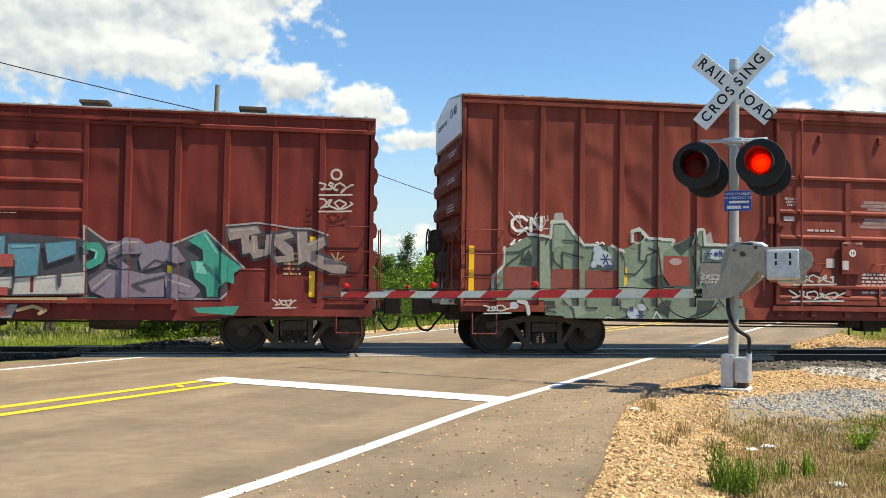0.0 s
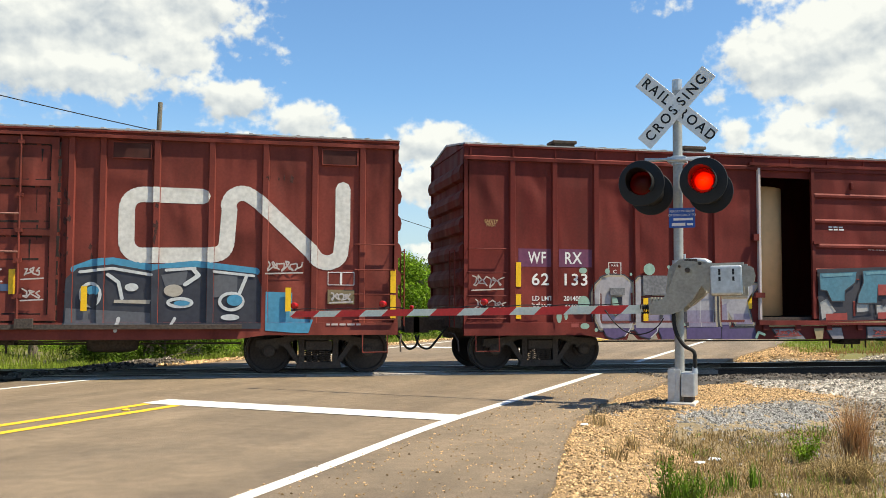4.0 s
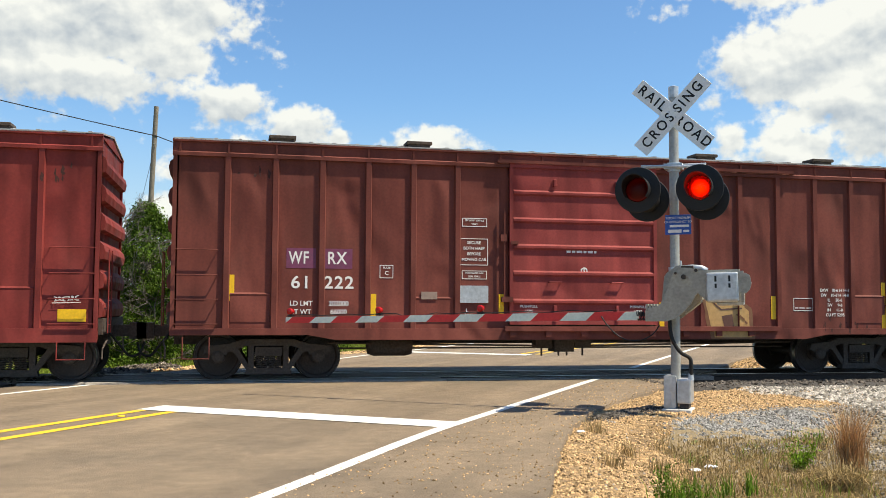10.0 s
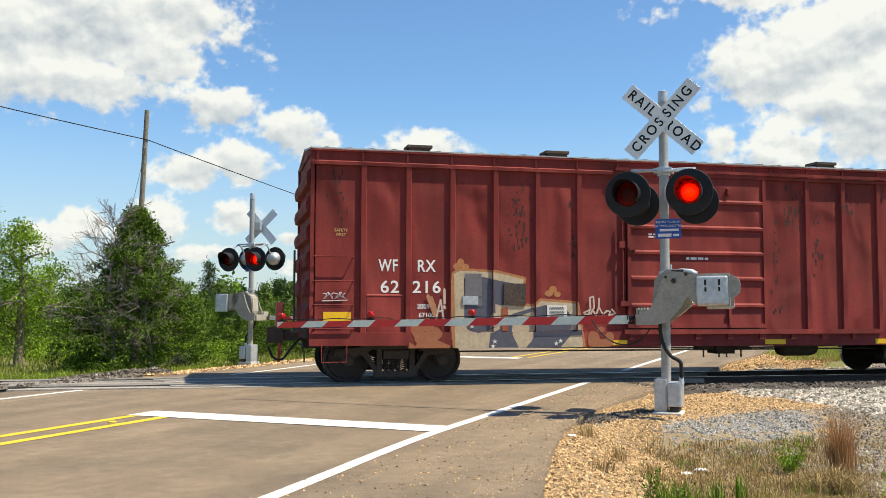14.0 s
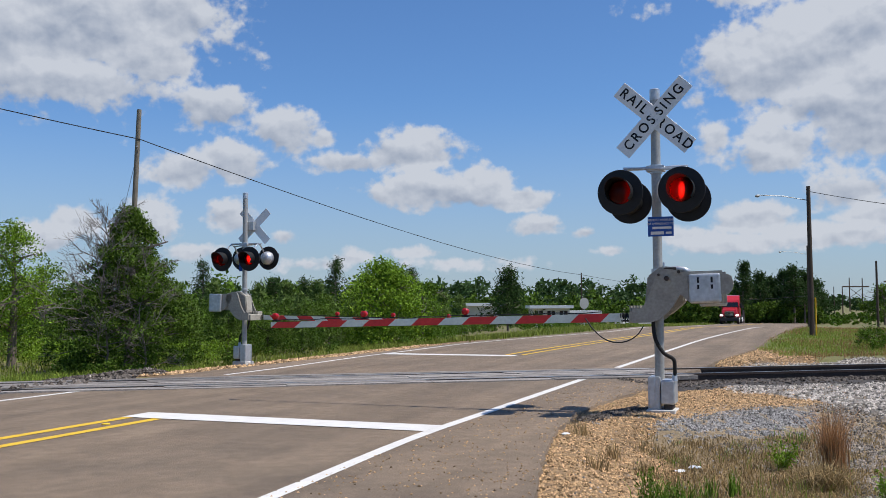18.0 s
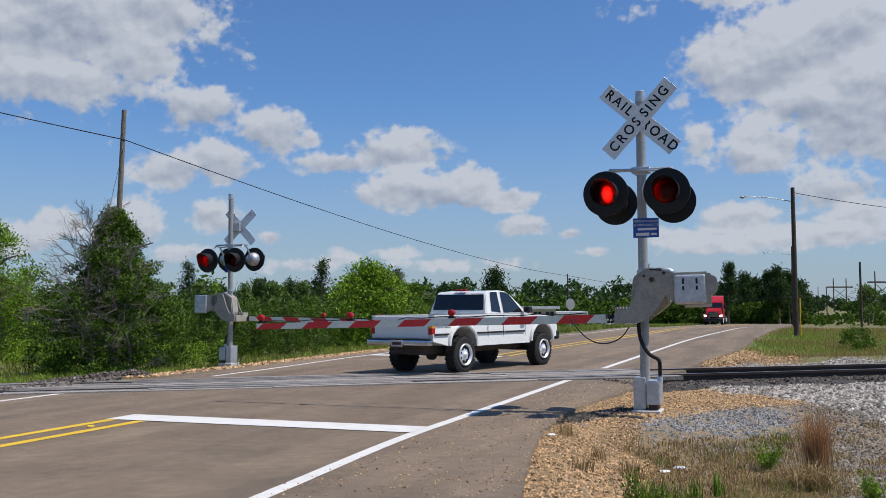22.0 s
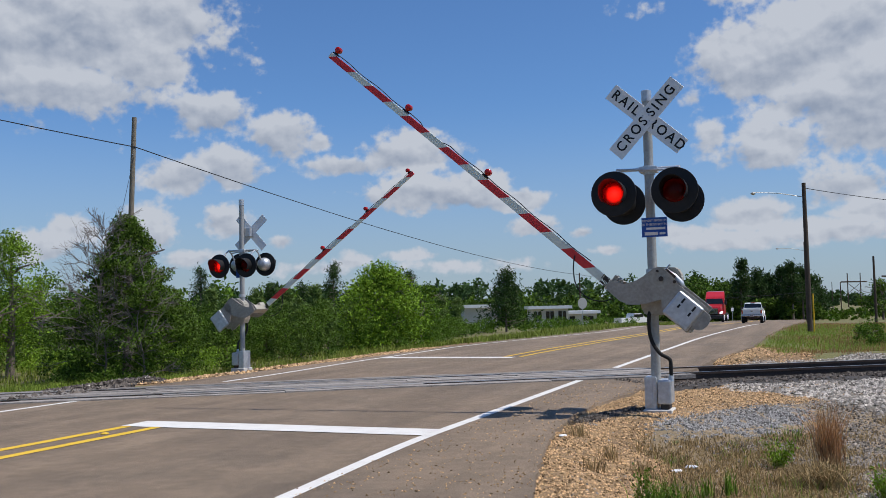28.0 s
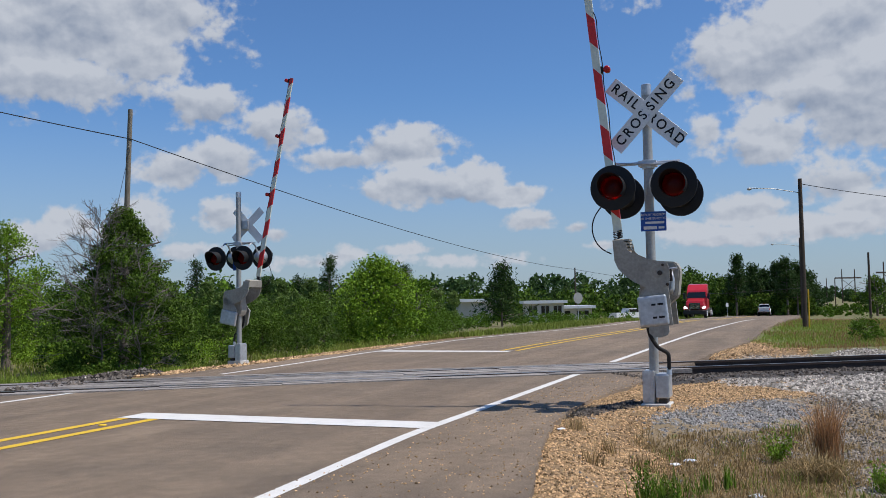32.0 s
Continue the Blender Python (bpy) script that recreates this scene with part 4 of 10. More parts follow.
def flasher(root, x, y, z, face, side, tilt=0):
    """One flashing lamp: backboard, hood, lens, housing and an added disc turned to blink it. face: +1 towards its own
    traffic, -1 away.
    """
    m = Matrix.Translation((x, y, z)) @ pose(0, 0, 0, -90 if face > 0 else 90) @ pose(0, 0, 0, tilt)
    bm = bmesh.new()
    lathe(bm, [(0.165, -0.012), (0.30, -0.012), (0.305, 0.0), (0.30, 0.012), (0.165, 0.02), (0.165, -0.012)], 40, caps=False)
    board = part("backboard", bm, BLACK, root, "round matt black backboard", at=m, smooth=False)
    bm = bmesh.new()
    lathe(bm, [(0.001, -0.205), (0.05, -0.20), (0.12, -0.18), (0.16, -0.10), (0.168, -0.012)], 24, caps=False)
    part("lamp_housing", bm, BLACK, board, smooth=True)
    bm = bmesh.new()
    lathe(bm, [(0.001, -0.222), (0.06, -0.218), (0.13, -0.19), (0.168, -0.10), (0.174, -0.014)], 24, caps=False)
    part("housing_shell", bm, GALV if face > 0 else BLACK, board, smooth=True)
    bm = bmesh.new()
    lathe(bm, [(0.160, 0.012), (0.155, 0.03), (0.11, 0.05), (0.05, 0.062), (0.001, 0.064)], 28, caps=False)
    part("lens", bm, LENS_GLASS, board, "round red glass lens", smooth=True)
    dish = part("lamp_reflector", BLINK_DISC, None, board, "added turning disc, one face glowing, that blinks the lens", at=Matrix.Translation((0, 0, -0.062)))
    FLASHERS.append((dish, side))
    # the hood: a tunnel over the top three quarters of the lens
    bm = bmesh.new()
    n = 26
    rows = []
    for k in range(n + 1):
        th = radians(-40 + 260 * k / n)
        ln = 0.34 * (0.60 + 0.40 * max(0, math.sin(th)))
        c, s = math.cos(th), math.sin(th)
        rows.append([bm.verts.new((r * c, -r * s if face > 0 else r * s, h)) for r, h in ((0.176, 0.01), (0.176, ln), (0.168, ln), (0.168, 0.01))])
    for p, q in zip(rows, rows[1:]):
        for i in range(4):
            bm.faces.new((p[i], p[(i + 1) % 4], q[(i + 1) % 4], q[i]))
    bm.faces.new(rows[0])
    bm.faces.new(rows[-1][::-1])
    part("hood", bm, BLACK, board)


def crossing_signal(at, label, left, sign=(0.0, 0.0, 1.0), dx=0.0, dl=0.0, dg=0.0, gap=0.38):
    root = thing("crossing_signal", label, "crossing signal", at, group="crossing signals")
    bm = bmesh.new()
    tube(bm, (0, 0, 0.3), (0, 0, 4.34), 0.0635, n=24)
    part("mast", bm, SIGNAL_GREY, root, "round aluminium-grey mast", smooth=False)
    bm = bmesh.new()
    lathe(bm, [(0.069, 4.20), (0.069, 4.345), (0.06, 4.352), (0.02, 4.354)], 20)
    part("mast_cap", bm, GALV, root)
    # cast foot in two halves with a terminal box
    bm = bmesh.new()
    slab(bm, [(-0.02, -0.17), (0.14, -0.17), (0.14, 0.14), (-0.02, 0.14)], 0.03, 0.46)
    slab(bm, [(0.03, 0.135), (0.04, 0.15), (0.13, 0.15), (0.14, 0.135)], 0.05, 0.45)
    bmesh.ops.bevel(bm, geom=bm.edges[:], offset=0.012, segments=2, affect="EDGES")
    part("foot_casting", bm, GALV, root, "grey cast mast foot")
    bm = bbox(-0.21, -0.03, -0.19, 0.15, 0.10, 0.42, 0.02, 2)
    part("terminal_box", bm, GALV, root, "grey steel terminal box")
    bm = bbox(-0.22, 0.16, -0.2, 0.2, -0.25, 0.03, 0.01)
    part("foundation", bm, CONCRETE, root)
    bm = bbox(-0.18, -0.06, -0.14, 0.12, 0.03, 0.10, 0.01)
    part("box_base", bm, UNDER, root)
    # crossbuck on the mast's face
    sx, sy, k = sign
    sign_blade(root, -42, [("RAIL", -0.375), ("ROAD", 0.37)], (sx, 0.082 + sy, 3.97 + dx), k)
    sign_blade(root, 47, [("CROS", -0.295), ("SING", 0.315)], (sx, 0.094 + sy, 3.97 + dx), k)
    bm = bbox(-0.05, 0.05 + sx, 0.05, 0.08 + sy, 3.86 + dx, 4.08 + dx, 0.005)
    part("blade_bracket", bm, GALV, root)
    # blue notice
    bm = bbox(-0.155, 0.155, 0.080, 0.084, 2.40, 2.62, 0.001)
    notice = part("notice", bm, BLUE_SIGN, root, "small blue emergency notice with white lettering", at=Matrix.Translation((-0.06, 0, -0.045)) @ Matrix.Translation((0, 0, 2.51)) @ Matrix.Diagonal((1.10, 1, 1.20, 1)) @ Matrix.Translation((0, 0, -2.51)))
    up = pose(0, 0, 0, 90, 0, 180)
    for w, z, s in (("REPORT PROBLEM", 2.583, 0.036), ("OR EMERGENCY TO", 2.54, 0.036)):
        part("lettering", text_mesh(w, s, WHITE, 0.0008), None, notice, at=Matrix.Translation((0, 0.087, z)) @ up)
    for x0, x1, z0, z1 in ((-0.10, 0.13, 2.482, 2.508), (0.06, 0.13, 2.425, 2.450), (-0.12, 0.04, 2.42, 2.455)):
        bm = bbox(-x1, -x0, 0.0855, 0.0875, z0, z1)
        part("lettering_bar", bm, WHITE, notice)
    # lamp arm and four lamps
    bm = bmesh.new()
    tube(bm, (-0.42, 0.0, 3.27 + dl), (0.42, 0.0, 3.27 + dl), 0.022, n=12)
    tube(bm, (-0.42, 0.12, 3.22 + dl), (0.42, 0.12, 3.27 + dl), 0.016, n=10)
    part("lamp_arm", bm, GALV, root)
    bm = bmesh.new()
    lathe(bm, [(0.085, 3.19 + dl), (0.085, 3.31 + dl)], 16)
    box(bm, -0.12, 0.12, -0.09, 0.11, 3.22 + dl, 3.29 + dl)
    part("arm_clamp", bm, GALV, root)
    for x in (-0.40, 0.40):
        flasher(root, x + 0.02, gap, 2.915 + dl, 1, x * left > 0)
        flasher(root, x + 0.02, -gap, 2.86 + dl, -1, x * left > 0)
        bm = bmesh.new()
        pipe(bm, [(x, gap - 0.13, 2.96 + dl), (x, 0.14, 3.2 + dl), (x, 0.0, 3.27 + dl), (x, -0.14, 3.2 + dl), (x, 0.13 - gap, 2.95 + dl)], 0.02)
        part("lamp_bracket", bm, GALV, root)
    # gate machine on the mast
    bm = bmesh.new()
    slab(bm, [(-0.16, 1.28), (0.10, 1.28), (0.16, 1.42), (0.12, 1.80), (-0.06, 1.93), (-0.34, 1.91), (-0.40, 1.80), (-0.36, 1.45)], -0.14, 0.14, pose(0, 0, dg, 90))
    bmesh.ops.bevel(bm, geom=bm.edges[:], offset=0.02, segments=2, affect="EDGES")
    part("gate_machine", bm, CAST_GREY, root, "grey cast gate machine housing")
    for z in (1.40, 1.84):
        bm = bmesh.new()
        lathe(bm, [(0.085, z), (0.085, z + 0.06)], 16)
        part("mast_clamp", bm, GALV, root)
    # flexible conduit from the machine to the box
    bm = bmesh.new()
    pipe(bm, curved([(0.04, 0.12, 1.33), (0.05, 0.15, 1.15), (0.02, 0.16, 0.95), (-0.08, 0.16, 0.78), (-0.20, 0.14, 0.70), (-0.215, 0.12, 0.60), (-0.21, 0.10, 0.42)]), 0.026, 10)
    part("conduit", bm, RUBBER, root, "black flexible cable conduit", smooth=True)
    bm = bmesh.new()
    tube(bm, (-0.21, 0.10, 0.41), (-0.21, 0.10, 0.50), 0.04, 0.03)
    part("conduit_gland", bm, GALV, root)
    return root


PIVOT = (-0.16, 0.20, 1.76)


def gate(at, length, label):
    """The moving gate arm; its origin is the pivot, x runs along the arm."""
    root = thing("gate_arm", label, "gate arm", at, group="gate arms")
    bm = bmesh.new()
    out = [(-0.22, -0.08), (-0.22, 0.03), (-0.17, 0.09), (-0.08, 0.115), (0.06, 0.125), (0.12, 0.10), (0.15, 0.03), (0.18, -0.06), (0.24, -0.22), (0.31, -0.34), (0.36, -0.385), (0.47, -0.395), (0.47, -0.57), (0.24, -0.575), (0.12, -0.54), (0.02, -0.46), (-0.08, -0.35), (-0.16, -0.22)]
    slab(bm, [(x, z) for x, z in out], 0.10, 0.125, pose(0, 0, 0, 90))
    slab(bm, [(x, z) for x, z in out], -0.48, -0.455, pose(0, 0, 0, 90))
    part("side_plate", bm, CAST_GREY, root, "curved grey side plate of the gate machine")
    bm = bbox(0.34, 0.52, -0.10, 0.46, -0.575, -0.425, 0.01)
    part("arm_socket", bm, CAST_GREY, root)
    bm = bmesh.new()
    for k in range(4):
        box(bm, 0.36 + 0.04 * k, 0.385 + 0.04 * k, -0.10, 0.12, -0.425, -0.345)
    part("adapter_plate", bm, CAST_GREY, root)
    bm = bmesh.new()
    pipe(bm, curved([(1.12, -0.03, -0.50), (1.02, -0.05, -0.64), (0.88, -0.06, -0.77), (0.72, -0.06, -0.83), (0.55, -0.06, -0.81), (0.42, -0.05, -0.73), (0.34, -0.04, -0.62)]), 0.009, 6)
    part("trailing_cable", bm, BLACK, root, "looped black arm cable", smooth=True)
    bm = bmesh.new()
    tube(bm, (0, -0.10, 0), (0, -0.16, 0), 0.032, n=12)
    part("pivot_bolt", bm, UNDER, root)
    bm = bmesh.new()
    pipe(bm, [(-0.28, -0.02, 0.075), (-0.22, -0.02, 0.11), (-0.10, -0.02, 0.125), (0.02, -0.02, 0.11)], 0.04, 10)
    part("hinge_cover", bm, GALV, root, "rounded casting over the pivot", smooth=True)
    bm = bmesh.new()
    tube(bm, (0.04, -0.06, 0.11), (0.04, -0.06, 0.215), 0.014, n=8)
    part("eye_bolt", bm, GALV, root)
    bm = bmesh.new()
    box(bm, -0.12, 0.04, -0.10, 0.10, 0.10, 0.145)
    tube(bm, (-0.16, -0.13, 0.08), (-0.16, -0.17, 0.08), 0.022, n=8)
    tube(bm, (0.10, -0.13, 0.05), (0.10, -0.17, 0.05), 0.018, n=8)
    part("hinge_bracket", bm, UNDER, root, "bolted dark hinge bracket")
    # counterweights behind the pivot
    bm = bbox(-0.685, -0.285, -0.20, -0.13, -0.335, 0.045, 0.03, 3)
    cw = part("counterweight", bm, GALV, root, "grey slotted steel counterweight plates")
    for x in (-0.575, -0.405):
        for za, zb in ((-0.075, 0.0), (-0.155, -0.10)):
            bm = bmesh.new()
            box(bm, x - 0.013, x + 0.013, -0.204, -0.2005, za, zb)
            part("slot", bm, BLACK, cw)
    bm = bmesh.new()
    slab(bm, [(-0.84, -0.10), (-0.82, 0.0), (-0.77, 0.03), (-0.60, 0.03), (-0.60, -0.23), (-0.77, -0.23), (-0.82, -0.18)], 0.15, 0.18, pose(0, 0, 0, 90))
    slab(bm, [(-0.70, -0.34), (-0.70, 0.08), (-0.05, 0.08), (-0.05, -0.10), (-0.30, -0.34)], 0.10, 0.13, pose(0, 0, 0, 90))
    slab(bm, [(-0.70, -0.34), (-0.70, 0.08), (-0.05, 0.08), (-0.05, -0.10), (-0.30, -0.34)], -0.48, -0.455, pose(0, 0, 0, 90))
    part("counterweight_arm", bm, CAST_GREY, root)
    bm = bbox(-0.70, -0.34, 0.46, 0.53, -0.38, 0.08, 0.025, 2)
    part("counterweight", bm, GALV, root)
    # the striped arm: a hollow blade that slims towards its tip
    z0, x = -0.50, 0.62
    red = False
    k = 0
    tip = 0.62 + length
    lean = 0.06
    while x < tip - 0.02:
        x1 = min(x + ((0.42 if red else 0.37) if k else 0.235), tip)
        bm = bmesh.new()

        def ht(q):
            return 0.058 - 0.013 * (q - 0.62) / length

        h0, h1 = ht(x), ht(x1)
        v = []
        for xx, hh in ((x, h0), (x1, h1)):
            sl = lean if 0.7 < xx < tip - 0.05 else 0
            for yy in (-0.02, 0.02):
                v.append(bm.verts.new((xx + sl, yy, z0 - hh)))
                v.append(bm.verts.new((xx - sl, yy, z0 + hh)))
        for f in ((0, 1, 3, 2), (4, 6, 7, 5), (0, 4, 5, 1), (2, 3, 7, 6), (0, 2, 6, 4), (1, 5, 7, 3)):
            bm.faces.new([v[i] for i in f])
        part("arm_stripe", bm, RED_STRIPE if red else WHITE_STRIPE, root, "red reflective arm section" if red else "white reflective arm section")
        red = not red
        x = x1
        k += 1
    bm = bmesh.new()
    for k in range(5):
        th = k * 0.9
        pipe(bm, [(0.54 + 0.022 * k + 0.01 * math.sin(q), -0.03 - 0.04 * math.cos(q), z0 + 0.06 * math.sin(q)) for q in np.linspace(0, 5.6, 9)], 0.008, 5)
    part("spring", bm, BLACK, root)
    # arm lamps and their cable
    for f in (0.995, 0.715, 0.42):
        x = 0.62 + length * f - 0.05
        bm = bmesh.new()
        box(bm, x - 0.05, x + 0.05, -0.03, 0.03, z0 + 0.055, z0 + 0.075)
        box(bm, x - 0.02, x + 0.02, -0.02, 0.02, z0 + 0.07, z0 + 0.10)
        lamp = part("arm_lamp", bm, BLACK, root)
        bm = bmesh.new()
        lathe(bm, [(0.034, -0.05), (0.046, -0.04), (0.048, 0.04), (0.034, 0.05)], 18, Matrix.Translation((x, 0, z0 + 0.135)) @ pose(0, 0, 0, 90))
        part("lens", bm, ARM_LENS, lamp, "red arm lamp", smooth=True)
    bm = bmesh.new()
    pts = []
    for q in np.linspace(0.9, 0.62 + length * 0.98, 60):
        pts.append((q, -0.01, z0 + 0.075 + 0.008 * math.sin(q * 9) + (0.0 if not 3.6 < q < 4.15 else -0.07 * math.sin((q - 3.6) / 0.55 * math.pi))))
    pipe(bm, pts, 0.007, 5)
    part("cable", bm, BLACK, root)
    for ob in root.children_recursive:
        ob.data.transform(Matrix.Diagonal((1, -1, 1, 1)))
        ob.data.flip_normals()
    return root


def frame_of(x, y, z, ang):
    return Matrix.Translation((x, y, z)) @ pose(0, 0, 0, 0, 0, ang)


NEAR_AT = frame_of(1.42, -6.87, 0.03, math.degrees(math.atan2(-V.y, -V.x)))
FAR_AT = frame_of(-3.72, 6.10, 0.02, math.degrees(math.atan2(V.y, V.x)))
SIGNAL_NEAR = crossing_signal(NEAR_AT, "grey railroad crossing signal with red flashers on gravel verge", 1, (0.0, 0.0, 0.965), -0.02)
SIGNAL_FAR = crossing_signal(FAR_AT, "grey railroad crossing signal seen from behind, beyond the tracks", -1, (0.16, 0.10, 0.86), -0.47, -0.24, -0.12, 0.45)


def gate_at(base, deg):
    return base @ Matrix.Translation(PIVOT) @ Matrix.Translation((0, 0, -0.10 if base is FAR_AT else 0)) @ pose(0, 0, 0, 0, -deg, 0)


GATE_NEAR = gate(gate_at(NEAR_AT, -1.25), 5.45, "red and white striped crossing gate arm with red lamps")
GATE_FAR = gate(gate_at(FAR_AT, -1.25), 5.15, "striped crossing gate arm of the far signal")

# ---- freight train ----
SHEET, FACE = -1.545, -1.60          # side sheet and the face of its posts
RAIL_Z = 0.030


def train_x(t):
    u = t - 13.0
    return 4.7574 * u + 0.009342 * u * u - 0.0002873 * u ** 3


def clip_poly(poly, axis, lo, hi):
    """Clips a convex polygon of (x, z) to lo..hi along one axis."""
    for sign, lim in ((1, lo), (-1, -hi)):
        out = []
        for i, p in enumerate(poly):
            q = poly[i - 1]
            dp, dq = sign * p[axis] - lim, sign * q[axis] - lim
            if (dp >= 0) != (dq >= 0):
                f = dq / (dq - dp)
                out.append((q[0] + f * (p[0] - q[0]), q[1] + f * (p[1] - q[1])))
            if dp >= 0:
                out.append(p)
        poly = out
        if len(poly) < 3:
            return []
    return poly


class Side:
    """The painted near side of one car: columns of sheet and post, for markings that follow them."""

    def __init__(self, half, posts, sill, door, post_w=0.11, low=0.7):
        self.low = low
        self.cols, x = [], -half
        cuts = []
        for p in sorted(posts):
            cuts.append((p - post_w / 2, p + post_w / 2, FACE))
        if door:
            cuts.append((door[0], door[1], door[2]))
        for a, b, y in sorted(cuts):
            if a > x:
                self.cols.append((x, a, SHEET))
            self.cols.append((a, b, y))
            x = b
        self.cols.append((x, half, SHEET))
        self.sill = sill

    def lay(self, bm, poly, lift=0.005):
        """Adds a convex (x, z) polygon as paint."""
        for x0, x1, y in self.cols:
            c = clip_poly(poly, 0, x0, x1)
            if not c:
                continue
            if y is None:
                c = clip_poly(c, 1, self.low, self.sill)
                y = FACE
                if not c:
                    continue
            for z0, z1, yy in ((self.low, self.sill, FACE - 0.012), (self.sill, 99, y)):
                d = clip_poly(c, 1, z0, z1)
                if len(d) >= 3:
                    try:
                        bm.faces.new([bm.verts.new((px, yy - lift, pz)) for px, pz in d])
                    except ValueError:
                        pass


def strip_polys(pts, width):
    """A thick line as convex quads with round-ish joints."""
    out = []
    pts = [Vector(p) for p in pts]
    for a, b in zip(pts, pts[1:]):
        d = (b - a).normalized()
        n = Vector((-d.y, d.x)) * width / 2
        out.append([tuple(a + n), tuple(a - n), tuple(b - n), tuple(b + n)])
    for p in pts:
        out.append([(p.x + width / 2 * math.cos(k * math.tau / 8), p.y + width / 2 * math.sin(k * math.tau / 8)) for k in range(8)])
    return out


def blob_polys(cx, cz, rx, rz, seed, n=24, rough=0.07):
    """A lumpy patch as a fan of triangles."""
    rng = random.Random(seed)
    ph = [rng.uniform(0, 6.28) for _ in range(4)]
    ring = []
    for k in range(n):
        th = k * math.tau / n
        r = 1 + rough * (math.sin(2 * th + ph[0]) + 0.7 * math.sin(3 * th + ph[1]) + 0.6 * math.sin(5 * th + ph[2]))
        ring.append((cx + rx * r * math.cos(th), cz + rz * r * math.sin(th)))
    return [[(cx, cz), ring[k], ring[(k + 1) % n]] for k in range(n)]


PAINTS = {}


def spray(rgb):
    key = tuple(rgb)
    if key not in PAINTS:
        m = material("spray_paint", rgb, rough=0.6, grain=14, var=0.14, patch=2.6, stain=0.35, stain_col=tuple(0.5 * c + 0.06 for c in rgb), bump=0.2, bump_scale=1.6)
        PAINTS[key] = m
    return PAINTS[key]


def paint_layers(car, side, layers):
    """Graffiti: layers of (colour, polygons), the later over the earlier."""
    for i, (rgb, polys) in enumerate(layers):
        bm = bmesh.new()
        for k, p in enumerate(polys):
            side.lay(bm, p, 0.004 + 0.0022 * i + 0.00004 * (k % 50))
        if len(bm.faces) == 0:
            bm.free()
            continue
        tagged(part("graffiti", bm, spray(rgb), car, "sprayed graffiti paint"), kind="stuff")


def wheelset_mesh():
    bm = bmesh.new()
    for s in (-1, 1):
        prof = [(0.10, -0.09), (0.13, -0.085), (0.14, -0.05), (0.34, -0.03), (0.37, -0.06), (0.415, -0.06), (0.42, 0.055), (0.447, 0.06), (0.447, 0.085), (0.36, 0.085), (0.33, 0.03), (0.13, 0.01), (0.10, 0.09)]
        lathe(bm, prof, 32, Matrix.Translation((0, 0.76 * s, 0)) @ pose(0, 0, 0, 90 * s))
    tube(bm, (0, -1.05, 0), (0, 1.05, 0), 0.075, n=12)
    return mesh_of(bm, "wheelset", WHEEL)


def tread_mesh():
    bm = bmesh.new()
    lathe(bm, [(0.4168, -0.058), (0.4215, 0.05)], 32, pose(0, 0, 0, 90), False)
    return mesh_of(bm, "tread", TREAD)


def sideframe_mesh():
    """A cast truck side, arched over two bearings, with windows."""
    bm = bmesh.new()
    top = [(-1.12, 0.47), (-1.12, 0.58), (-0.72, 0.62), (-0.45, 0.72), (0.45, 0.72), (0.72, 0.62), (1.12, 0.58), (1.12, 0.47)]
    m = pose(0, 0, 0, 90)
    slab(bm, [(-1.14, 0.50), (-0.74, 0.50), (-0.42, 0.62), (0.42, 0.62), (0.74, 0.50), (1.14, 0.50), (1.12, 0.62), (0.72, 0.66), (0.45, 0.74), (-0.45, 0.74), (-0.72, 0.66), (-1.12, 0.62)], 0.98, 1.12, m)
    for s in (-1, 1):
        o = [(0.74, 0.54), (0.62, 0.50), (0.40, 0.20), (0.30, 0.12), (0.30, 0.24), (0.34, 0.26), (0.56, 0.60)]
        slab(bm, [(s * x, z) for x, z in (o if s > 0 else o[::-1])], 0.98, 1.10, m)
        c = [(0.26, 0.22), (0.36, 0.22), (0.36, 0.66), (0.26, 0.66)]
        slab(bm, [(s * x, z) for x, z in (c if s > 0 else c[::-1])], 0.97, 1.11, m)
    slab(bm, [(-0.42, 0.11), (0.42, 0.11), (0.38, 0.22), (-0.38, 0.22)], 0.96, 1.12, m)
    return mesh_of(bm, "sideframe", TRUCK_MAT)


def spring_mesh():
    bm = bmesh.new()
    for x in (-0.17, -0.06, 0.06, 0.17):
        pts = [(x + 0.05 * math.cos(q), -1.06 + 0.05 * math.sin(q), 0.22 + 0.025 * q / math.tau * 1.6) for q in np.linspace(0, math.tau * 5.5, 44)]
        pipe(bm, pts, 0.013, 5)
    box(bm, -0.24, 0.24, -1.14, -0.98, 0.44, 0.60)
    return mesh_of(bm, "bolster_spring", TRUCK_MAT)


def bearing_mesh():
    bm = bmesh.new()
    lathe(bm, [(0.115, 0.0), (0.115, 0.13), (0.09, 0.15), (0.05, 0.165)], 16, pose(0, -0.99, 0.425, 90))
    box(bm, -0.17, 0.17, -1.10, -0.99, 0.46, 0.56)
    return mesh_of(bm, "bearing_cap", TRUCK_MAT)


WHEELSET, TREADS, SIDEFRAME, SPRING, BEARING = wheelset_mesh(), tread_mesh(), sideframe_mesh(), spring_mesh(), bearing_mesh()
BOGIE_X, AXLE = 6.07, 0.90
WHEELS = []


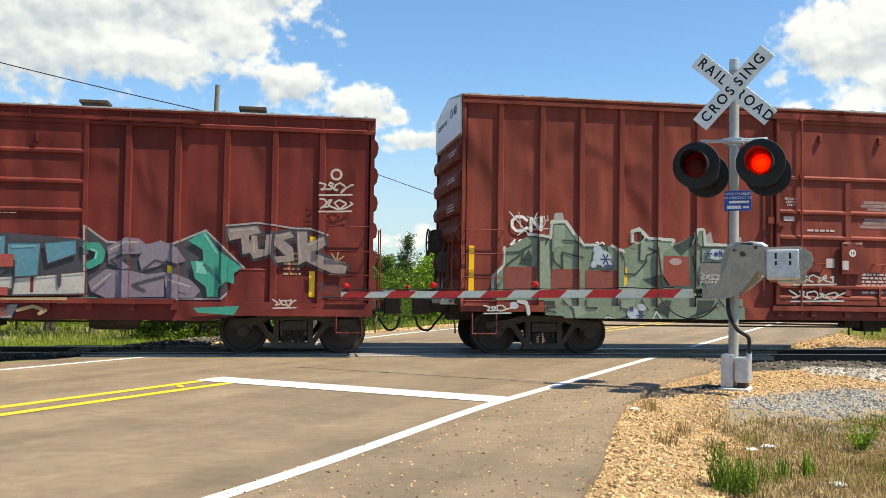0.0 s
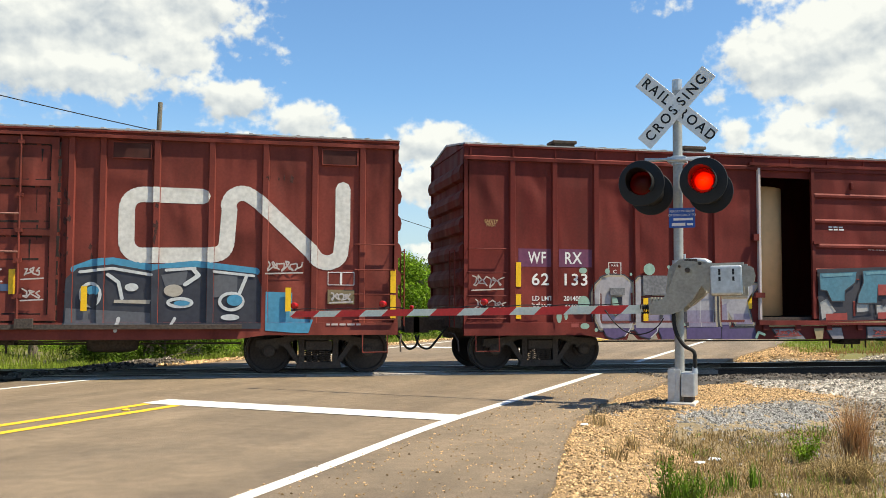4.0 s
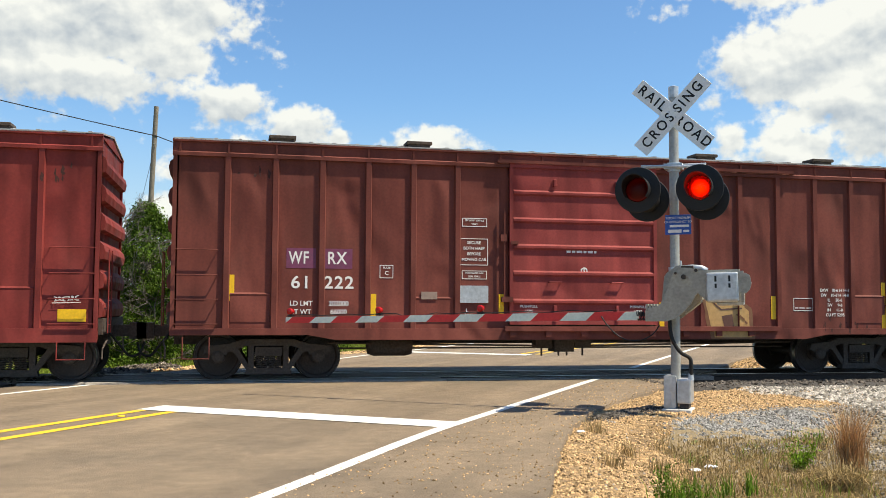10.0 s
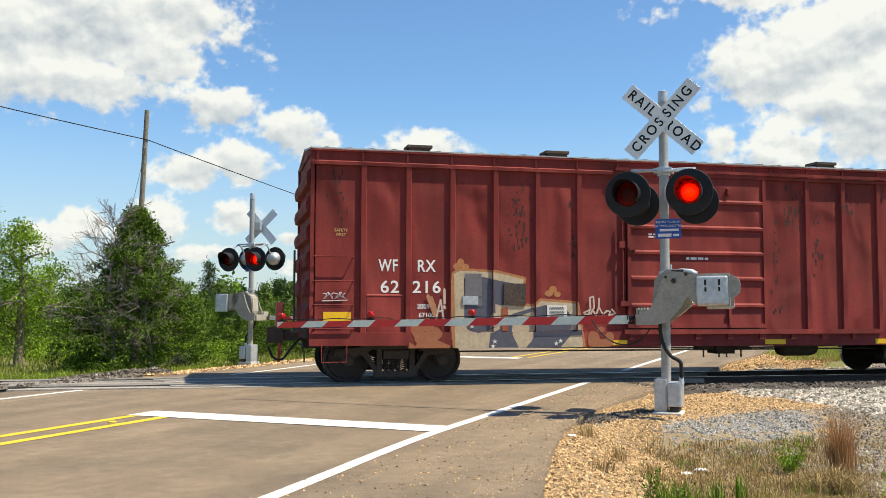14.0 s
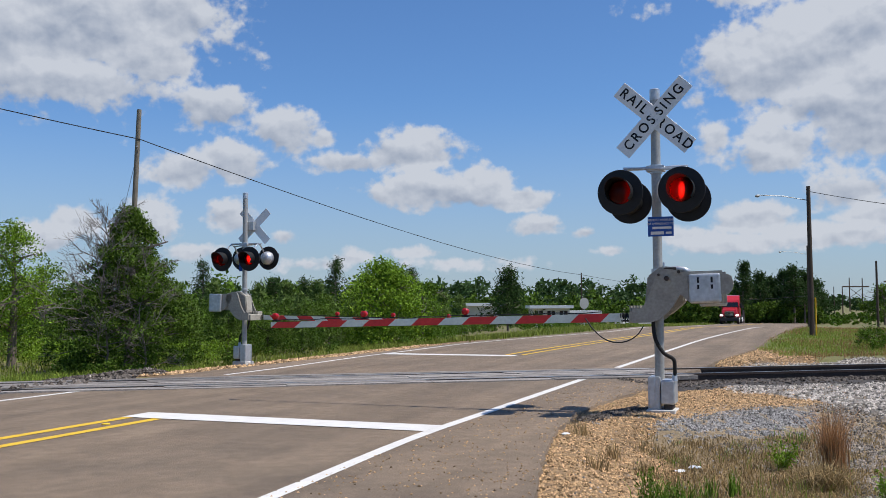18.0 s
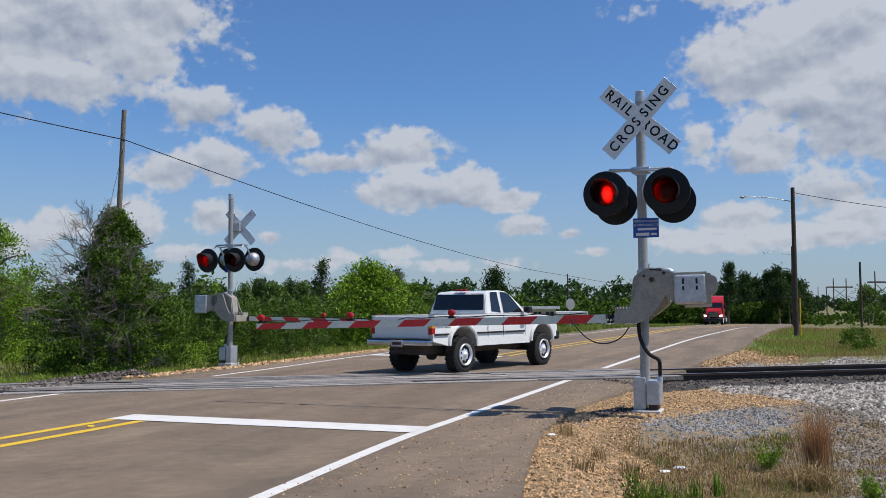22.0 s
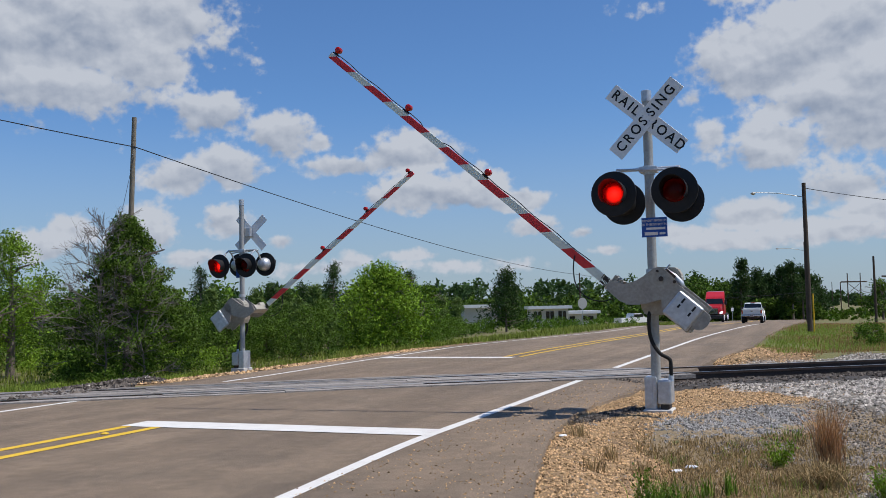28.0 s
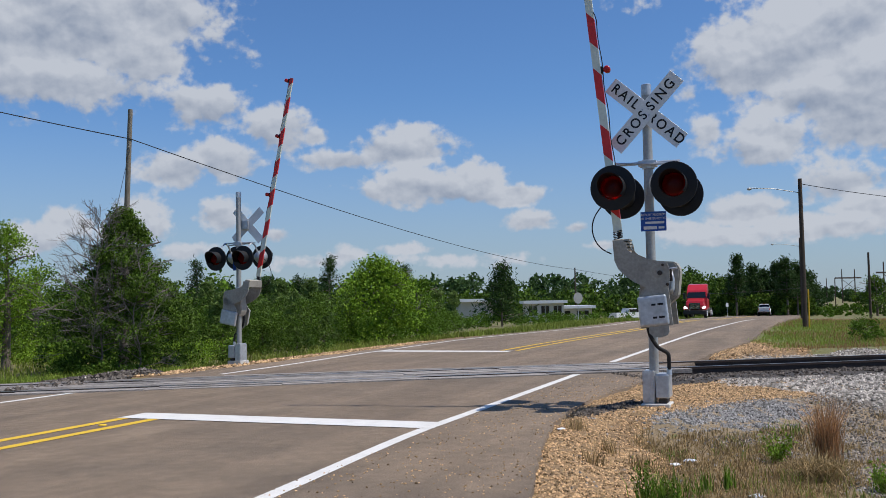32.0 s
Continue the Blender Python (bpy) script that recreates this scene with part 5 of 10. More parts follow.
def add_truck(car, x):
    bm = bmesh.new()
    box(bm, -0.2, 0.2, -0.95, 0.95, 0.42, 0.66)
    tr = part("truck_bolster", bm, UNDER, car, "two-axle freight truck", at=(x, 0, 0))
    for s in (0, 180):
        part("sideframe", SIDEFRAME, None, tr, at=pose(0, 0, 0, 0, 0, s))
        part("bolster_spring", SPRING, None, tr, at=pose(0, 0, 0, 0, 0, s))
        for a in (-AXLE, AXLE):
            part("bearing_cap", BEARING, None, tr, at=pose(0, 0, 0, 0, 0, s) @ Matrix.Translation((a, 0, 0)))
    for a in (-AXLE, AXLE):
        w = part("wheelset", WHEELSET, None, car, "rolling wheelset with bright treads", at=(x + a, 0, 0.42), smooth=False)
        for q, turn in ((-0.76, 180), (0.76, 0)):
            part("tread", TREADS, None, w, at=pose(0, q, 0, 0, 0, turn))
        WHEELS.append((w, x + a))


def boxcar(cx, spec):
    """One boxcar. Its origin is at the rail below its middle; x runs along the train."""
    H, half, top, paint = spec["half"], spec["half"], spec["top"], spec["paint"]
    car = thing("boxcar", spec["label"], "boxcar", Matrix.Translation((cx + train_x(0), 0, RAIL_Z)), group="freight train")
    sill = spec.get("sill", 0.70)
    floor = 1.05
    d0, d1 = spec["door"]
    posts = spec["posts"]
    # near side: two sheets beside the doorway, with real thickness
    for x0, x1 in ((-half, d0), (d1, half)):
        bm = bmesh.new()
        box(bm, x0, x1, SHEET, SHEET + 0.05, floor - 0.1, top - 0.12)
        part("side_sheet", bm, paint, car)
    bm = bmesh.new()
    box(bm, -half, half, -SHEET - 0.05, -SHEET, floor - 0.1, top + 0.015)
    part("far_side", bm, paint, car)
    bm = bmesh.new()
    box(bm, d0 - 0.02, d1 + 0.02, SHEET, SHEET + 0.05, top - 0.42, top - 0.12)
    part("door_lintel", bm, paint, car)
    # each post is a shallow hat section
    pz0, pz1 = sill + 0.14, top - spec.get("band", 0.24)
    bm = bmesh.new()
    slab(bm, [(-0.065, SHEET), (0.065, SHEET), (0.045, FACE), (-0.045, FACE)][::-1], pz0, pz1)
    post = mesh_of(bm, "post", paint)
    for p in posts:
        part("post", post, None, car, at=(p, 0, 0))
    for x in (-half, half - 0.07):
        bm = bmesh.new()
        box(bm, x, x + 0.07, FACE + 0.012, SHEET + 0.05, sill + 0.1, top - 0.1)
        part("corner_post", bm, paint, car)
    # patch sheets welded over the foot of some bays
    for x0, x1, zt in spec.get("patches", ()):
        bm = bmesh.new()
        slab(bm, [(SHEET, sill + 0.28), (SHEET, zt + 0.03), (SHEET - 0.022, zt), (SHEET - 0.014, zt - 0.03), (SHEET - 0.008, sill + 0.28)][::-1], x0, x1, pose(0, 0, 0, 90, 0, 90))
        bmesh.ops.recalc_face_normals(bm, faces=bm.faces[:])
        part("patch_sheet", bm, paint, car)
    # top chord with its lip, and the panels between its gussets
    bm = bmesh.new()
    bz = spec.get("band", 0.24)
    slab(bm, [(SHEET + 0.06, top - bz - 0.04), (SHEET + 0.06, top + 0.01), (FACE - 0.02, top + 0.01), (FACE - 0.02, top - 0.03), (FACE + 0.02, top - 0.04), (FACE + 0.02, top - bz + 0.04), (FACE - 0.012, top - bz + 0.02), (FACE - 0.012, top - bz - 0.04)], -half - 0.01, half + 0.01, pose(0, 0, 0, 90, 0, 90))
    part("top_chord", bm, paint, car)
    bm = bmesh.new()
    box(bm, 0, 0.035, FACE - 0.004, FACE + 0.03, top - bz + 0.02, top - 0.02)
    gusset = mesh_of(bm, "chord_gusset", paint)
    g = -half + 0.1
    while g < half:
        part("chord_gusset", gusset, None, car, at=(g, 0, 0))
        g += 0.83
    # side sill, deeper in the middle
    bm = bmesh.new()
    dp = spec.get("sill_mid", sill)
    x2, x1 = half, spec.get("sill_end", 4.7)
    pts = [(-x2, 0.95), (-x2, sill + 0.05), (-x1 - 0.5, sill + 0.05), (-x1, dp), (x1, dp), (x1 + 0.5, sill + 0.05), (x2, sill + 0.05), (x2, 0.95)]
    slab(bm, pts, -FACE - 0.05, -FACE + 0.012, pose(0, 0, 0, 90))
    part("side_sill", bm, paint, car)
    bm = bmesh.new()
    slab(bm, pts, FACE - 0.0, FACE + 0.05, pose(0, 0, 0, 90))
    part("far_sill", bm, paint, car)
    # roof: shallow gable with seam ribs
    bm = bmesh.new()
    m = pose(0, 0, 0, 90, 0, 90)
    slab(bm, [(-1.62, top), (0, top + 0.20), (1.62, top), (1.62, top + 0.03), (0, top + 0.24), (-1.62, top + 0.03)][::-1], -half, half, m)
    roof = part("roof", bm, ROOF, car, "weathered galvanised roof sheets")
    bm = bmesh.new()
    x = -half + 0.3
    while x < half:
        for s in (-1, 1):
            q = Matrix.Translation((x, 0.81 * s, top + 0.135)) @ pose(0, 0, 0, -s * 7.3)
            box(bm, -0.03, 0.03, -0.79 + 0.10 * (s < 0), 0.79 - 0.10 * (s > 0), 0.0, 0.020, q)
        x += 0.42
    part("roof_seam", bm, ROOF, roof)
    for x in spec.get("hatch", ()):
        bm = bbox(x - 0.24, x + 0.24, -1.58, -1.18, top + 0.09, top + 0.15, 0.01)
        box(bm, x - 0.2, x + 0.2, -1.55, -1.2, top + 0.03, top + 0.09)
        part("roof_bracket", bm, UNDER, roof)
    # ends with rolled ribs
    for s in (-1, 1):
        bm = bmesh.new()
        x = s * (half - 0.045)
        box(bm, min(x, x - s * 0.05), max(x, x - s * 0.05), SHEET, -SHEET, floor - 0.1, top - 0.02)
        g = [(-1.54, top - 0.02), (1.54, top - 0.02), (0, top + 0.2)]
        slab(bm, g, x - 0.025, x + 0.025, m)
        bmesh.ops.recalc_face_normals(bm, faces=bm.faces[:])
        end = part("end_wall", bm, paint, car, "ribbed steel end")
        k = floor + 0.22
        while k < min(top - 0.15, spec.get("rib_top", 9.0)):
            rb = bmesh.new()
            prof = [(x, k - 0.16), (x + s * 0.10, k - 0.13), (x + s * 0.125, k), (x + s * 0.10, k + 0.10), (x, k + 0.20)]
            q = [[rb.verts.new((px, yy, pz)) for px, pz in prof] for yy in (-1.49, 1.49)]
            for i in range(4):
                rb.faces.new((q[0][i], q[0][i + 1], q[1][i + 1], q[1][i]))
            rb.faces.new(q[0][::-1])
            rb.faces.new(q[1])
            bmesh.ops.recalc_face_normals(rb, faces=rb.faces[:])
            part("end_rib", rb, paint, end)
            k += 0.50
        bm = bmesh.new()
        for yy in (-1.42, -1.02):
            tube(bm, (x + s * 0.19, yy, sill + 0.2), (x + s * 0.19, yy, 2.3), 0.012, n=6)
        for zz in np.arange(1.0, 2.4, 0.42):
            tube(bm, (x + s * 0.19, -1.42, zz), (x + s * 0.19, -1.02, zz), 0.010, n=6)
        part("end_ladder", bm, paint, end)
        bm = bmesh.new()
        box(bm, x - 0.1, x + s * 0.02 + 0.1, -1.5, 1.5, sill + 0.18, sill + 0.45)
        part("end_sill", bm, UNDER, car)
        # coupler
        bm = bmesh.new()
        box(bm, x - 0.2 * s - 0.15, x - 0.2 * s + 0.15, -0.22, 0.22, 0.62, 1.02)
        box(bm, min(x, x + s * 0.50), max(x, x + s * 0.50), -0.09, 0.09, 0.76, 0.98)
        box(bm, min(x + s * 0.42, x + s * 0.72), max(x + s * 0.42, x + s * 0.72), -0.16, 0.16, 0.72, 1.02)
        part("coupler", bm, UNDER, car, "grimy knuckle coupler")
        bm = bmesh.new()
        pts = [(x + s * 0.1, -0.45, 0.85), (x + s * 0.3, -0.42, 0.60), (x + s * 0.45, -0.36, 0.42), (x + s * 0.62, -0.3, 0.46), (x + s * 0.70, -0.2, 0.66)]
        pipe(bm, curved(pts, 4), 0.022, 7)
        part("brake_hose", bm, RUBBER, car, "looped black air hose")
        bm = bmesh.new()
        pipe(bm, [(x + s * 0.16, -0.1, 0.75), (x + s * 0.16, -1.3, 0.72), (x + s * 0.12, -1.45, 0.60), (x + s * 0.12, -1.5, 0.42)], 0.016, 6)
        part("uncoupling_lever", bm, UNDER, car)
    # side ladders: four rungs at each end
    for x in (-half + 0.07, half - 0.79):
        for zz in spec.get("rungs", (1.02, 1.45, 1.88, 2.32)):
            bm = bmesh.new()
            tube(bm, (x, FACE - 0.045, zz), (x + 0.72, FACE - 0.045, zz), 0.011, n=6)
            for q in (x, x + 0.72):
                tube(bm, (q, FACE - 0.045, zz), (q, SHEET, zz), 0.011, n=6)
            part("ladder_rung", bm, paint, car)
        bm = bmesh.new()
        pipe(bm, [(x + 0.15, FACE, 0.80), (x + 0.15, FACE - 0.02, 0.42), (x + 0.60, FACE - 0.02, 0.42), (x + 0.60, FACE, 0.80)], 0.014, 6)
        part("stirrup_step", bm, paint, car)
    # door
    if spec.get("closed", True):
        door_leaf(car, spec, d0, d1, top, paint)
    # floor and underframe
    bm = bmesh.new()
    box(bm, -half, half, SHEET + 0.02, -SHEET - 0.02, floor - 0.12, floor)
    part("floor", bm, UNDER, car)
    bm = bmesh.new()
    box(bm, -half, half, -0.25, 0.25, 0.62, 0.95)
    for x in np.arange(-4.2, 4.3, 1.4):
        box(bm, x - 0.06, x + 0.06, -1.5, 1.5, 0.76, 0.93)
    part("underframe", bm, UNDER, car)
    bm = bmesh.new()
    lathe(bm, [(0.02, -0.45), (0.16, -0.42), (0.19, -0.3), (0.19, 0.3), (0.16, 0.42), (0.02, 0.45)], 16, Matrix.Translation((spec.get("tank", 2.7), -0.75, 0.60)) @ pose(0, 0, 0, 0, 90))
    part("air_reservoir", bm, UNDER, car, smooth=True)
    bm = bmesh.new()
    vx = spec.get("valve", 0.9)
    box(bm, vx - 0.18, vx + 0.22, -1.0, -0.6, 0.48, 0.80)
    box(bm, vx + 0.25, vx + 0.60, -0.95, -0.65, 0.55, 0.80)
    box(bm, vx - 0.55, vx - 0.22, -0.95, -0.7, 0.56, 0.74)
    for q in (-0.4, -0.05, 0.12, 0.45):
        tube(bm, (vx + q, -0.85, 0.75), (vx + q, -0.85, 0.40), 0.02, n=6)
    part("brake_valve", bm, UNDER, car)
    bm = bmesh.new()
    pipe(bm, [(-4.8, -0.9, 0.66), (vx - 0.6, -0.9, 0.60), (vx + 0.9, -0.9, 0.60), (4.8, -0.9, 0.66)], 0.02, 6)
    pipe(bm, [(-4.8, -0.6, 0.55), (4.8, -0.6, 0.55)], 0.018, 6)
    part("brake_rod", bm, UNDER, car)
    for x in (-BOGIE_X, BOGIE_X):
        add_truck(car, x + spec.get("bogie_shift", 0.12))
    sd = Side(half, posts, 0.95, (d0, d1, spec.get("door_y", FACE - 0.03)), low=dp)
    return car, sd


def end_gear(car, x):
    """Hand-brake gear on the trailing end: housing, wheel, chain rod, pipes and crossing board."""
    bm = bbox(x - 0.30, x - 0.10, 0.30, 0.72, 1.95, 2.42, 0.03, 2)
    part("brake_housing", bm, UNDER, car, "grimy hand-brake housing")
    bm = bmesh.new()
    n, r = 24, 0.27
    pipe(bm, [(x - 0.36, 0.5 + r * math.cos(k * math.tau / n), 2.16 + r * math.sin(k * math.tau / n)) for k in range(n + 1)], 0.016, 6)
    for k in range(5):
        th = k * math.tau / 5
        tube(bm, (x - 0.34, 0.5, 2.16), (x - 0.36, 0.5 + r * math.cos(th), 2.16 + r * math.sin(th)), 0.012, n=6)
    tube(bm, (x - 0.28, 0.5, 2.16), (x - 0.37, 0.5, 2.16), 0.035, n=10)
    part("brake_wheel", bm, UNDER, car, "dark spoked hand-brake wheel")
    bm = bmesh.new()
    tube(bm, (x - 0.20, 0.5, 1.95), (x - 0.20, 0.5, 0.90), 0.02, n=6)
    pipe(bm, [(x - 0.16, -0.35, 0.95), (x - 0.16, -0.35, 2.10), (x - 0.12, -0.60, 2.22), (x - 0.12, -1.2, 2.22)], 0.022, 6)
    pipe(bm, [(x - 0.18, -0.05, 0.95), (x - 0.18, -0.05, 1.75), (x - 0.14, 0.2, 1.85)], 0.018, 6)
    part("brake_pipe", bm, UNDER, car)
    bm = bbox(x - 0.26, x - 0.10, -0.62, -0.16, 1.55, 1.95, 0.02)
    part("brake_cylinder", bm, UNDER, car)
    bm = bmesh.new()
    for k in range(4):
        box(bm, x - 0.36 + 0.07 * k, x - 0.31 + 0.07 * k, -1.35, 0.95, 1.02, 1.05)
    for yy in (-1.2, -0.2, 0.8):
        box(bm, x - 0.36, x - 0.04, yy - 0.02, yy + 0.02, 0.94, 1.02)
    part("crossing_board", bm, GALV, car, "slotted steel crossing board")


def door_leaf(car, spec, d0, d1, top, paint):
    """A sliding door: frame, ribs, hardware; hung just outside the side sheet."""
    dp = spec.get("door_paint", paint)
    z0, z1 = spec.get("door_z", (1.02, top - 0.20))
    s = spec.get("door_shift", 0.0)
    a, b = d0 + s, d1 + s
    y = FACE - 0.005
    bm = bmesh.new()
    box(bm, a, b, y, y + 0.03, z0, z1)
    door = part("door", bm, dp, car, spec.get("door_label", "sliding steel side door"))
    bm = bmesh.new()
    for x in (a, b - 0.07):
        box(bm, x, x + 0.07, y - 0.03, y, z0, z1)
    box(bm, a + 0.07, b - 0.07, y - 0.03, y, z1 - 0.08, z1)
    box(bm, a + 0.07, b - 0.07, y - 0.03, y, z0, z0 + 0.08)
    part("door_frame", bm, dp, door)
    for zz in spec.get("door_ribs", ()):
        bm = bmesh.new()
        q = [(y, zz - 0.055), (y - 0.035, zz - 0.02), (y - 0.035, zz + 0.02), (y, zz + 0.055)]
        e = [[bm.verts.new((x, yy, z)) for yy, z in q] for x in (a + 0.075, b - 0.075)]
        for i in range(3):
            bm.faces.new((e[0][i], e[0][i + 1], e[1][i + 1], e[1][i]))
        bm.faces.new(e[0][::-1])
        bm.faces.new(e[1])
        bmesh.ops.recalc_face_normals(bm, faces=bm.faces[:])
        part("door_rib", bm, dp, door)
    for q in (0.30, 0.72):
        x = a + (b - a) * q
        bm = bbox(x - 0.03, x + 0.03, y - 0.06, y, z1 - 0.42, z1 - 0.28, 0.008)
        part("door_bracket", bm, dp, door)
        bm = bbox(x - 0.03, x + 0.03, y - 0.05, y, z0 + 0.05, z0 + 0.36, 0.008)
        part("door_stiffener", bm, dp, door)
        bm = bmesh.new()
        pipe(bm, [(x - 0.12, y, z0 + 0.80), (x - 0.12, y - 0.05, z0 + 0.80), (x + 0.12, y - 0.05, z0 + 0.80), (x + 0.12, y, z0 + 0.80)], 0.012, 6)
        part("door_handle", bm, dp, door)
    bm = bmesh.new()
    box(bm, d0 - 0.25, d1 + 3.0 if spec.get("track_right", True) else d1 + 0.25, FACE - 0.06, FACE, z1, z1 + 0.06)
    part("door_track", bm, paint, car)
    bm = bmesh.new()
    box(bm, d0 - 0.10, d1 + 2.6, FACE - 0.09, FACE - 0.012, z0 - 0.12, z0 - 0.03)
    for x in np.arange(d0, d1 + 2.6, 0.7):
        box(bm, x, x + 0.12, FACE - 0.07, FACE - 0.012, z0 - 0.22, z0 - 0.11)
    part("door_rail", bm, paint, car)
    # latch gear by the left edge
    if not s:
        bm = bmesh.new()
        tube(bm, (a - 0.10, y - 0.02, z0 + 0.4), (a - 0.10, y - 0.02, z1 - 0.9), 0.016, n=6)
        part("latch_rod", bm, paint, door)
    for x0, x1, h, za, zb in ((d0 - 0.16, d0 + 0.05, 0.06, 0.42, 0.52), (d0 - 0.18, d0 - 0.06, 0.05, 1.55, 1.68), (a + 0.02, a + 0.16, 0.06, 1.50, 1.56)):
        bm = bmesh.new()
        box(bm, x0, x1, y - h, y, z0 + za, z0 + zb)
        part("door_latch", bm, paint, door)


def words(car, x, z, body, size, mat=None, y=None, sx=1.0, bold=0.0, name="lettering"):
    t = part(name, text_mesh(body, size, mat or WHITE, 0.001, 1.12 if size > 0.2 else 1.0, size * 0.016), None, car, at=Matrix.Translation((x, (SHEET if y is None else y) - 0.005, z)) @ UPRIGHT)
    wide = 1.08 if body.isdigit() else {"WF": 0.73, "RX": 0.82}.get(body, 0.92)
    t.scale = (sx * (wide if size > 0.2 else 1.0), 1, 1)
    return t


def plate(car, x0, x1, z0, z1, mat, y=SHEET, name="stencil_patch", thick=0.006, label=""):
    bm = bmesh.new()
    box(bm, x0, x1, y - thick, y, z0, z1)
    return part(name, bm, mat, car, label)


def stencil_frame(car, x0, x1, z0, z1, mat=None, w=0.012, y=SHEET):
    bm = bmesh.new()
    for a in ((x0, x1, z0, z0 + w), (x0, x1, z1 - w, z1), (x0, x0 + w, z0 + w, z1 - w), (x1 - w, x1, z0 + w, z1 - w)):
        box(bm, a[0], a[1], y - 0.006, y, a[2], a[3])
    return part("stencil_frame", bm, mat or WHITE, car)


def text_lines(car, x0, x1, z, n, mat=None, h=0.03, gap=0.05, y=SHEET, seed=1):
    """Small stencil writing too fine to read, as plain bars."""
    rng = random.Random(seed)
    bm = bmesh.new()
    for k in range(n):
        x = x0
        while x < x1 - 0.03:
            ln = min(rng.uniform(0.05, 0.14), x1 - x)
            box(bm, x, x + ln, y - 0.006, y, z - k * gap, z - k * gap + h)
            x += ln + 0.03
    return part("stencil_bar", bm, mat or WHITE, car)


def reflector(car, x, z, w=0.10, h=0.46, y=SHEET):
    return plate(car, x - w / 2, x + w / 2, z - h / 2, z + h / 2, YELLOW, y, "reflector", 0.010, "yellow reflective strip")


STD_POSTS = [s * (2.47 + 0.835 * k) for k in range(6) for s in (-1, 1)]
STD_RIBS = (1.45, 1.98, 2.48, 2.98, 3.50)


def cuts(x0, x1, z0, z1, n, seed):
    """Wedges, eyes and gaps that turn fat bodies into letters."""
    rng = random.Random(seed + 500)
    out, step, h = [], (x1 - x0) / n, z1 - z0
    for k in range(n):
        cx = x0 + step * (k + rng.uniform(0.38, 0.62))
        lean = rng.uniform(-0.1, 0.1)
        kind = rng.randrange(4)
        if kind in (0, 2):
            out.append([(cx - 0.10 * step, z0), (cx + 0.13 * step, z0), (cx + lean * h * 0.3 + 0.02, z0 + h * rng.uniform(0.3, 0.45))])
        if kind in (1, 2):
            out.append([(cx - 0.12 * step, z1), (cx + lean, z1 - h * rng.uniform(0.3, 0.5)), (cx + 0.10 * step, z1)])
        if kind in (0, 1, 3):
            out += blob_polys(cx + lean, z0 + h * rng.uniform(0.55, 0.7), step * 0.11, h * 0.085, seed + k, 14)
        if kind == 3:
            out.append([(cx + 0.05 * step, z0 + 0.30 * h), (cx + 0.55 * step, z0 + 0.27 * h), (cx + 0.55 * step, z0 + 0.36 * h)])
        out += strip_polys([(x0 + step * (k + 1) + lean * 0.4, z0 + 0.05 * h), (x0 + step * (k + 1), z0 + 0.5 * h), (x0 + step * (k + 1) - lean * 0.5, z1 - 0.05 * h)], 0.028)
    return out


def loops(polys, width):
    """Strokes along the closed outlines of shapes."""
    return [q for p in polys for q in strip_polys(list(p) + [p[0]], width)]


def spot(ox, oz, s):
    """Shapes drawn in hundredths: right and down from a corner of the artwork, s hundredths to the metre."""
    return lambda *pts: [(ox + u / s, oz - v / s) for u, v in pts]


def art(a0, a1, a2, b0, b1, b2):
    """Shapes drawn on a sheet of sketching units, laid askew on the car's side."""
    return lambda *pts: [(a0 + a1 * u + a2 * v, b0 + b1 * u + b2 * v) for u, v in pts]


def oval(c, u, v, ru, rv, n=16):
    """An oval in sketching units."""
    return c(*[(u + ru * math.cos(k * math.tau / n), v + rv * math.sin(k * math.tau / n)) for k in range(n)])


def scrawl(x0, x1, z0, z1, n, seed, width):
    """A quick spray-can tag: one looping line with spikes."""
    rng = random.Random(seed)
    pts = []
    for k in range(n * 7 + 1):
        u = k / (n * 7)
        a = u * n * math.tau
        pts.append((x0 + (x1 - x0) * u + 0.42 * (x1 - x0) / n * math.sin(a * 1.5 + rng.uniform(-0.7, 0.7)), (z0 + z1) / 2 + (z1 - z0) * 0.5 * math.cos(a + rng.uniform(-0.6, 0.6)) * rng.uniform(0.5, 1.1)))
    h = z1 - z0
    return strip_polys(pts, width) + strip_polys([(x0 - 0.02, z0 - 0.25 * h), (x1 + 0.03, z0 - 0.12 * h)], width)


def outline(polys, grow):
    """The same shapes, fatter, to lie beneath."""
    out = []
    for p in polys:
        cx, cz = sum(q[0] for q in p) / len(p), sum(q[1] for q in p) / len(p)
        big = []
        for x, z in p:
            d = math.hypot(x - cx, z - cz) or 1
            big.append((x + (x - cx) / d * grow, z + (z - cz) / d * grow))
        out.append(big)
    return out


def flecks(regions, seed):
    """Small ragged flakes crowded into upright patches: x, height, half width, half height, count."""
    rng = random.Random(seed)
    out = []
    for x, z, w, h, n in regions:
        for _ in range(n // 3):
            cx, cz = x + rng.gauss(0, 0.45) * w, min(z + rng.gauss(0, 0.5) * h, 3.86)
            a, b = rng.uniform(0.008, 0.035), rng.uniform(0.02, 0.10)
            out.append([(cx - a, cz - b * 0.4), (cx + a * rng.uniform(0, 0.5), cz - b), (cx + a, cz + b * 0.3), (cx - a * rng.uniform(0, 0.6), cz + b)])
    return out


def flaked(car, sd, regions, seed):
    bm = bmesh.new()
    for k, q in enumerate(flecks(regions, seed)):
        sd.lay(bm, q, 0.002 + 0.00003 * (k % 50))
    tagged(part("flaked_paint", bm, FLAKED, car, "dark flaked and scorched paint"), kind="stuff")


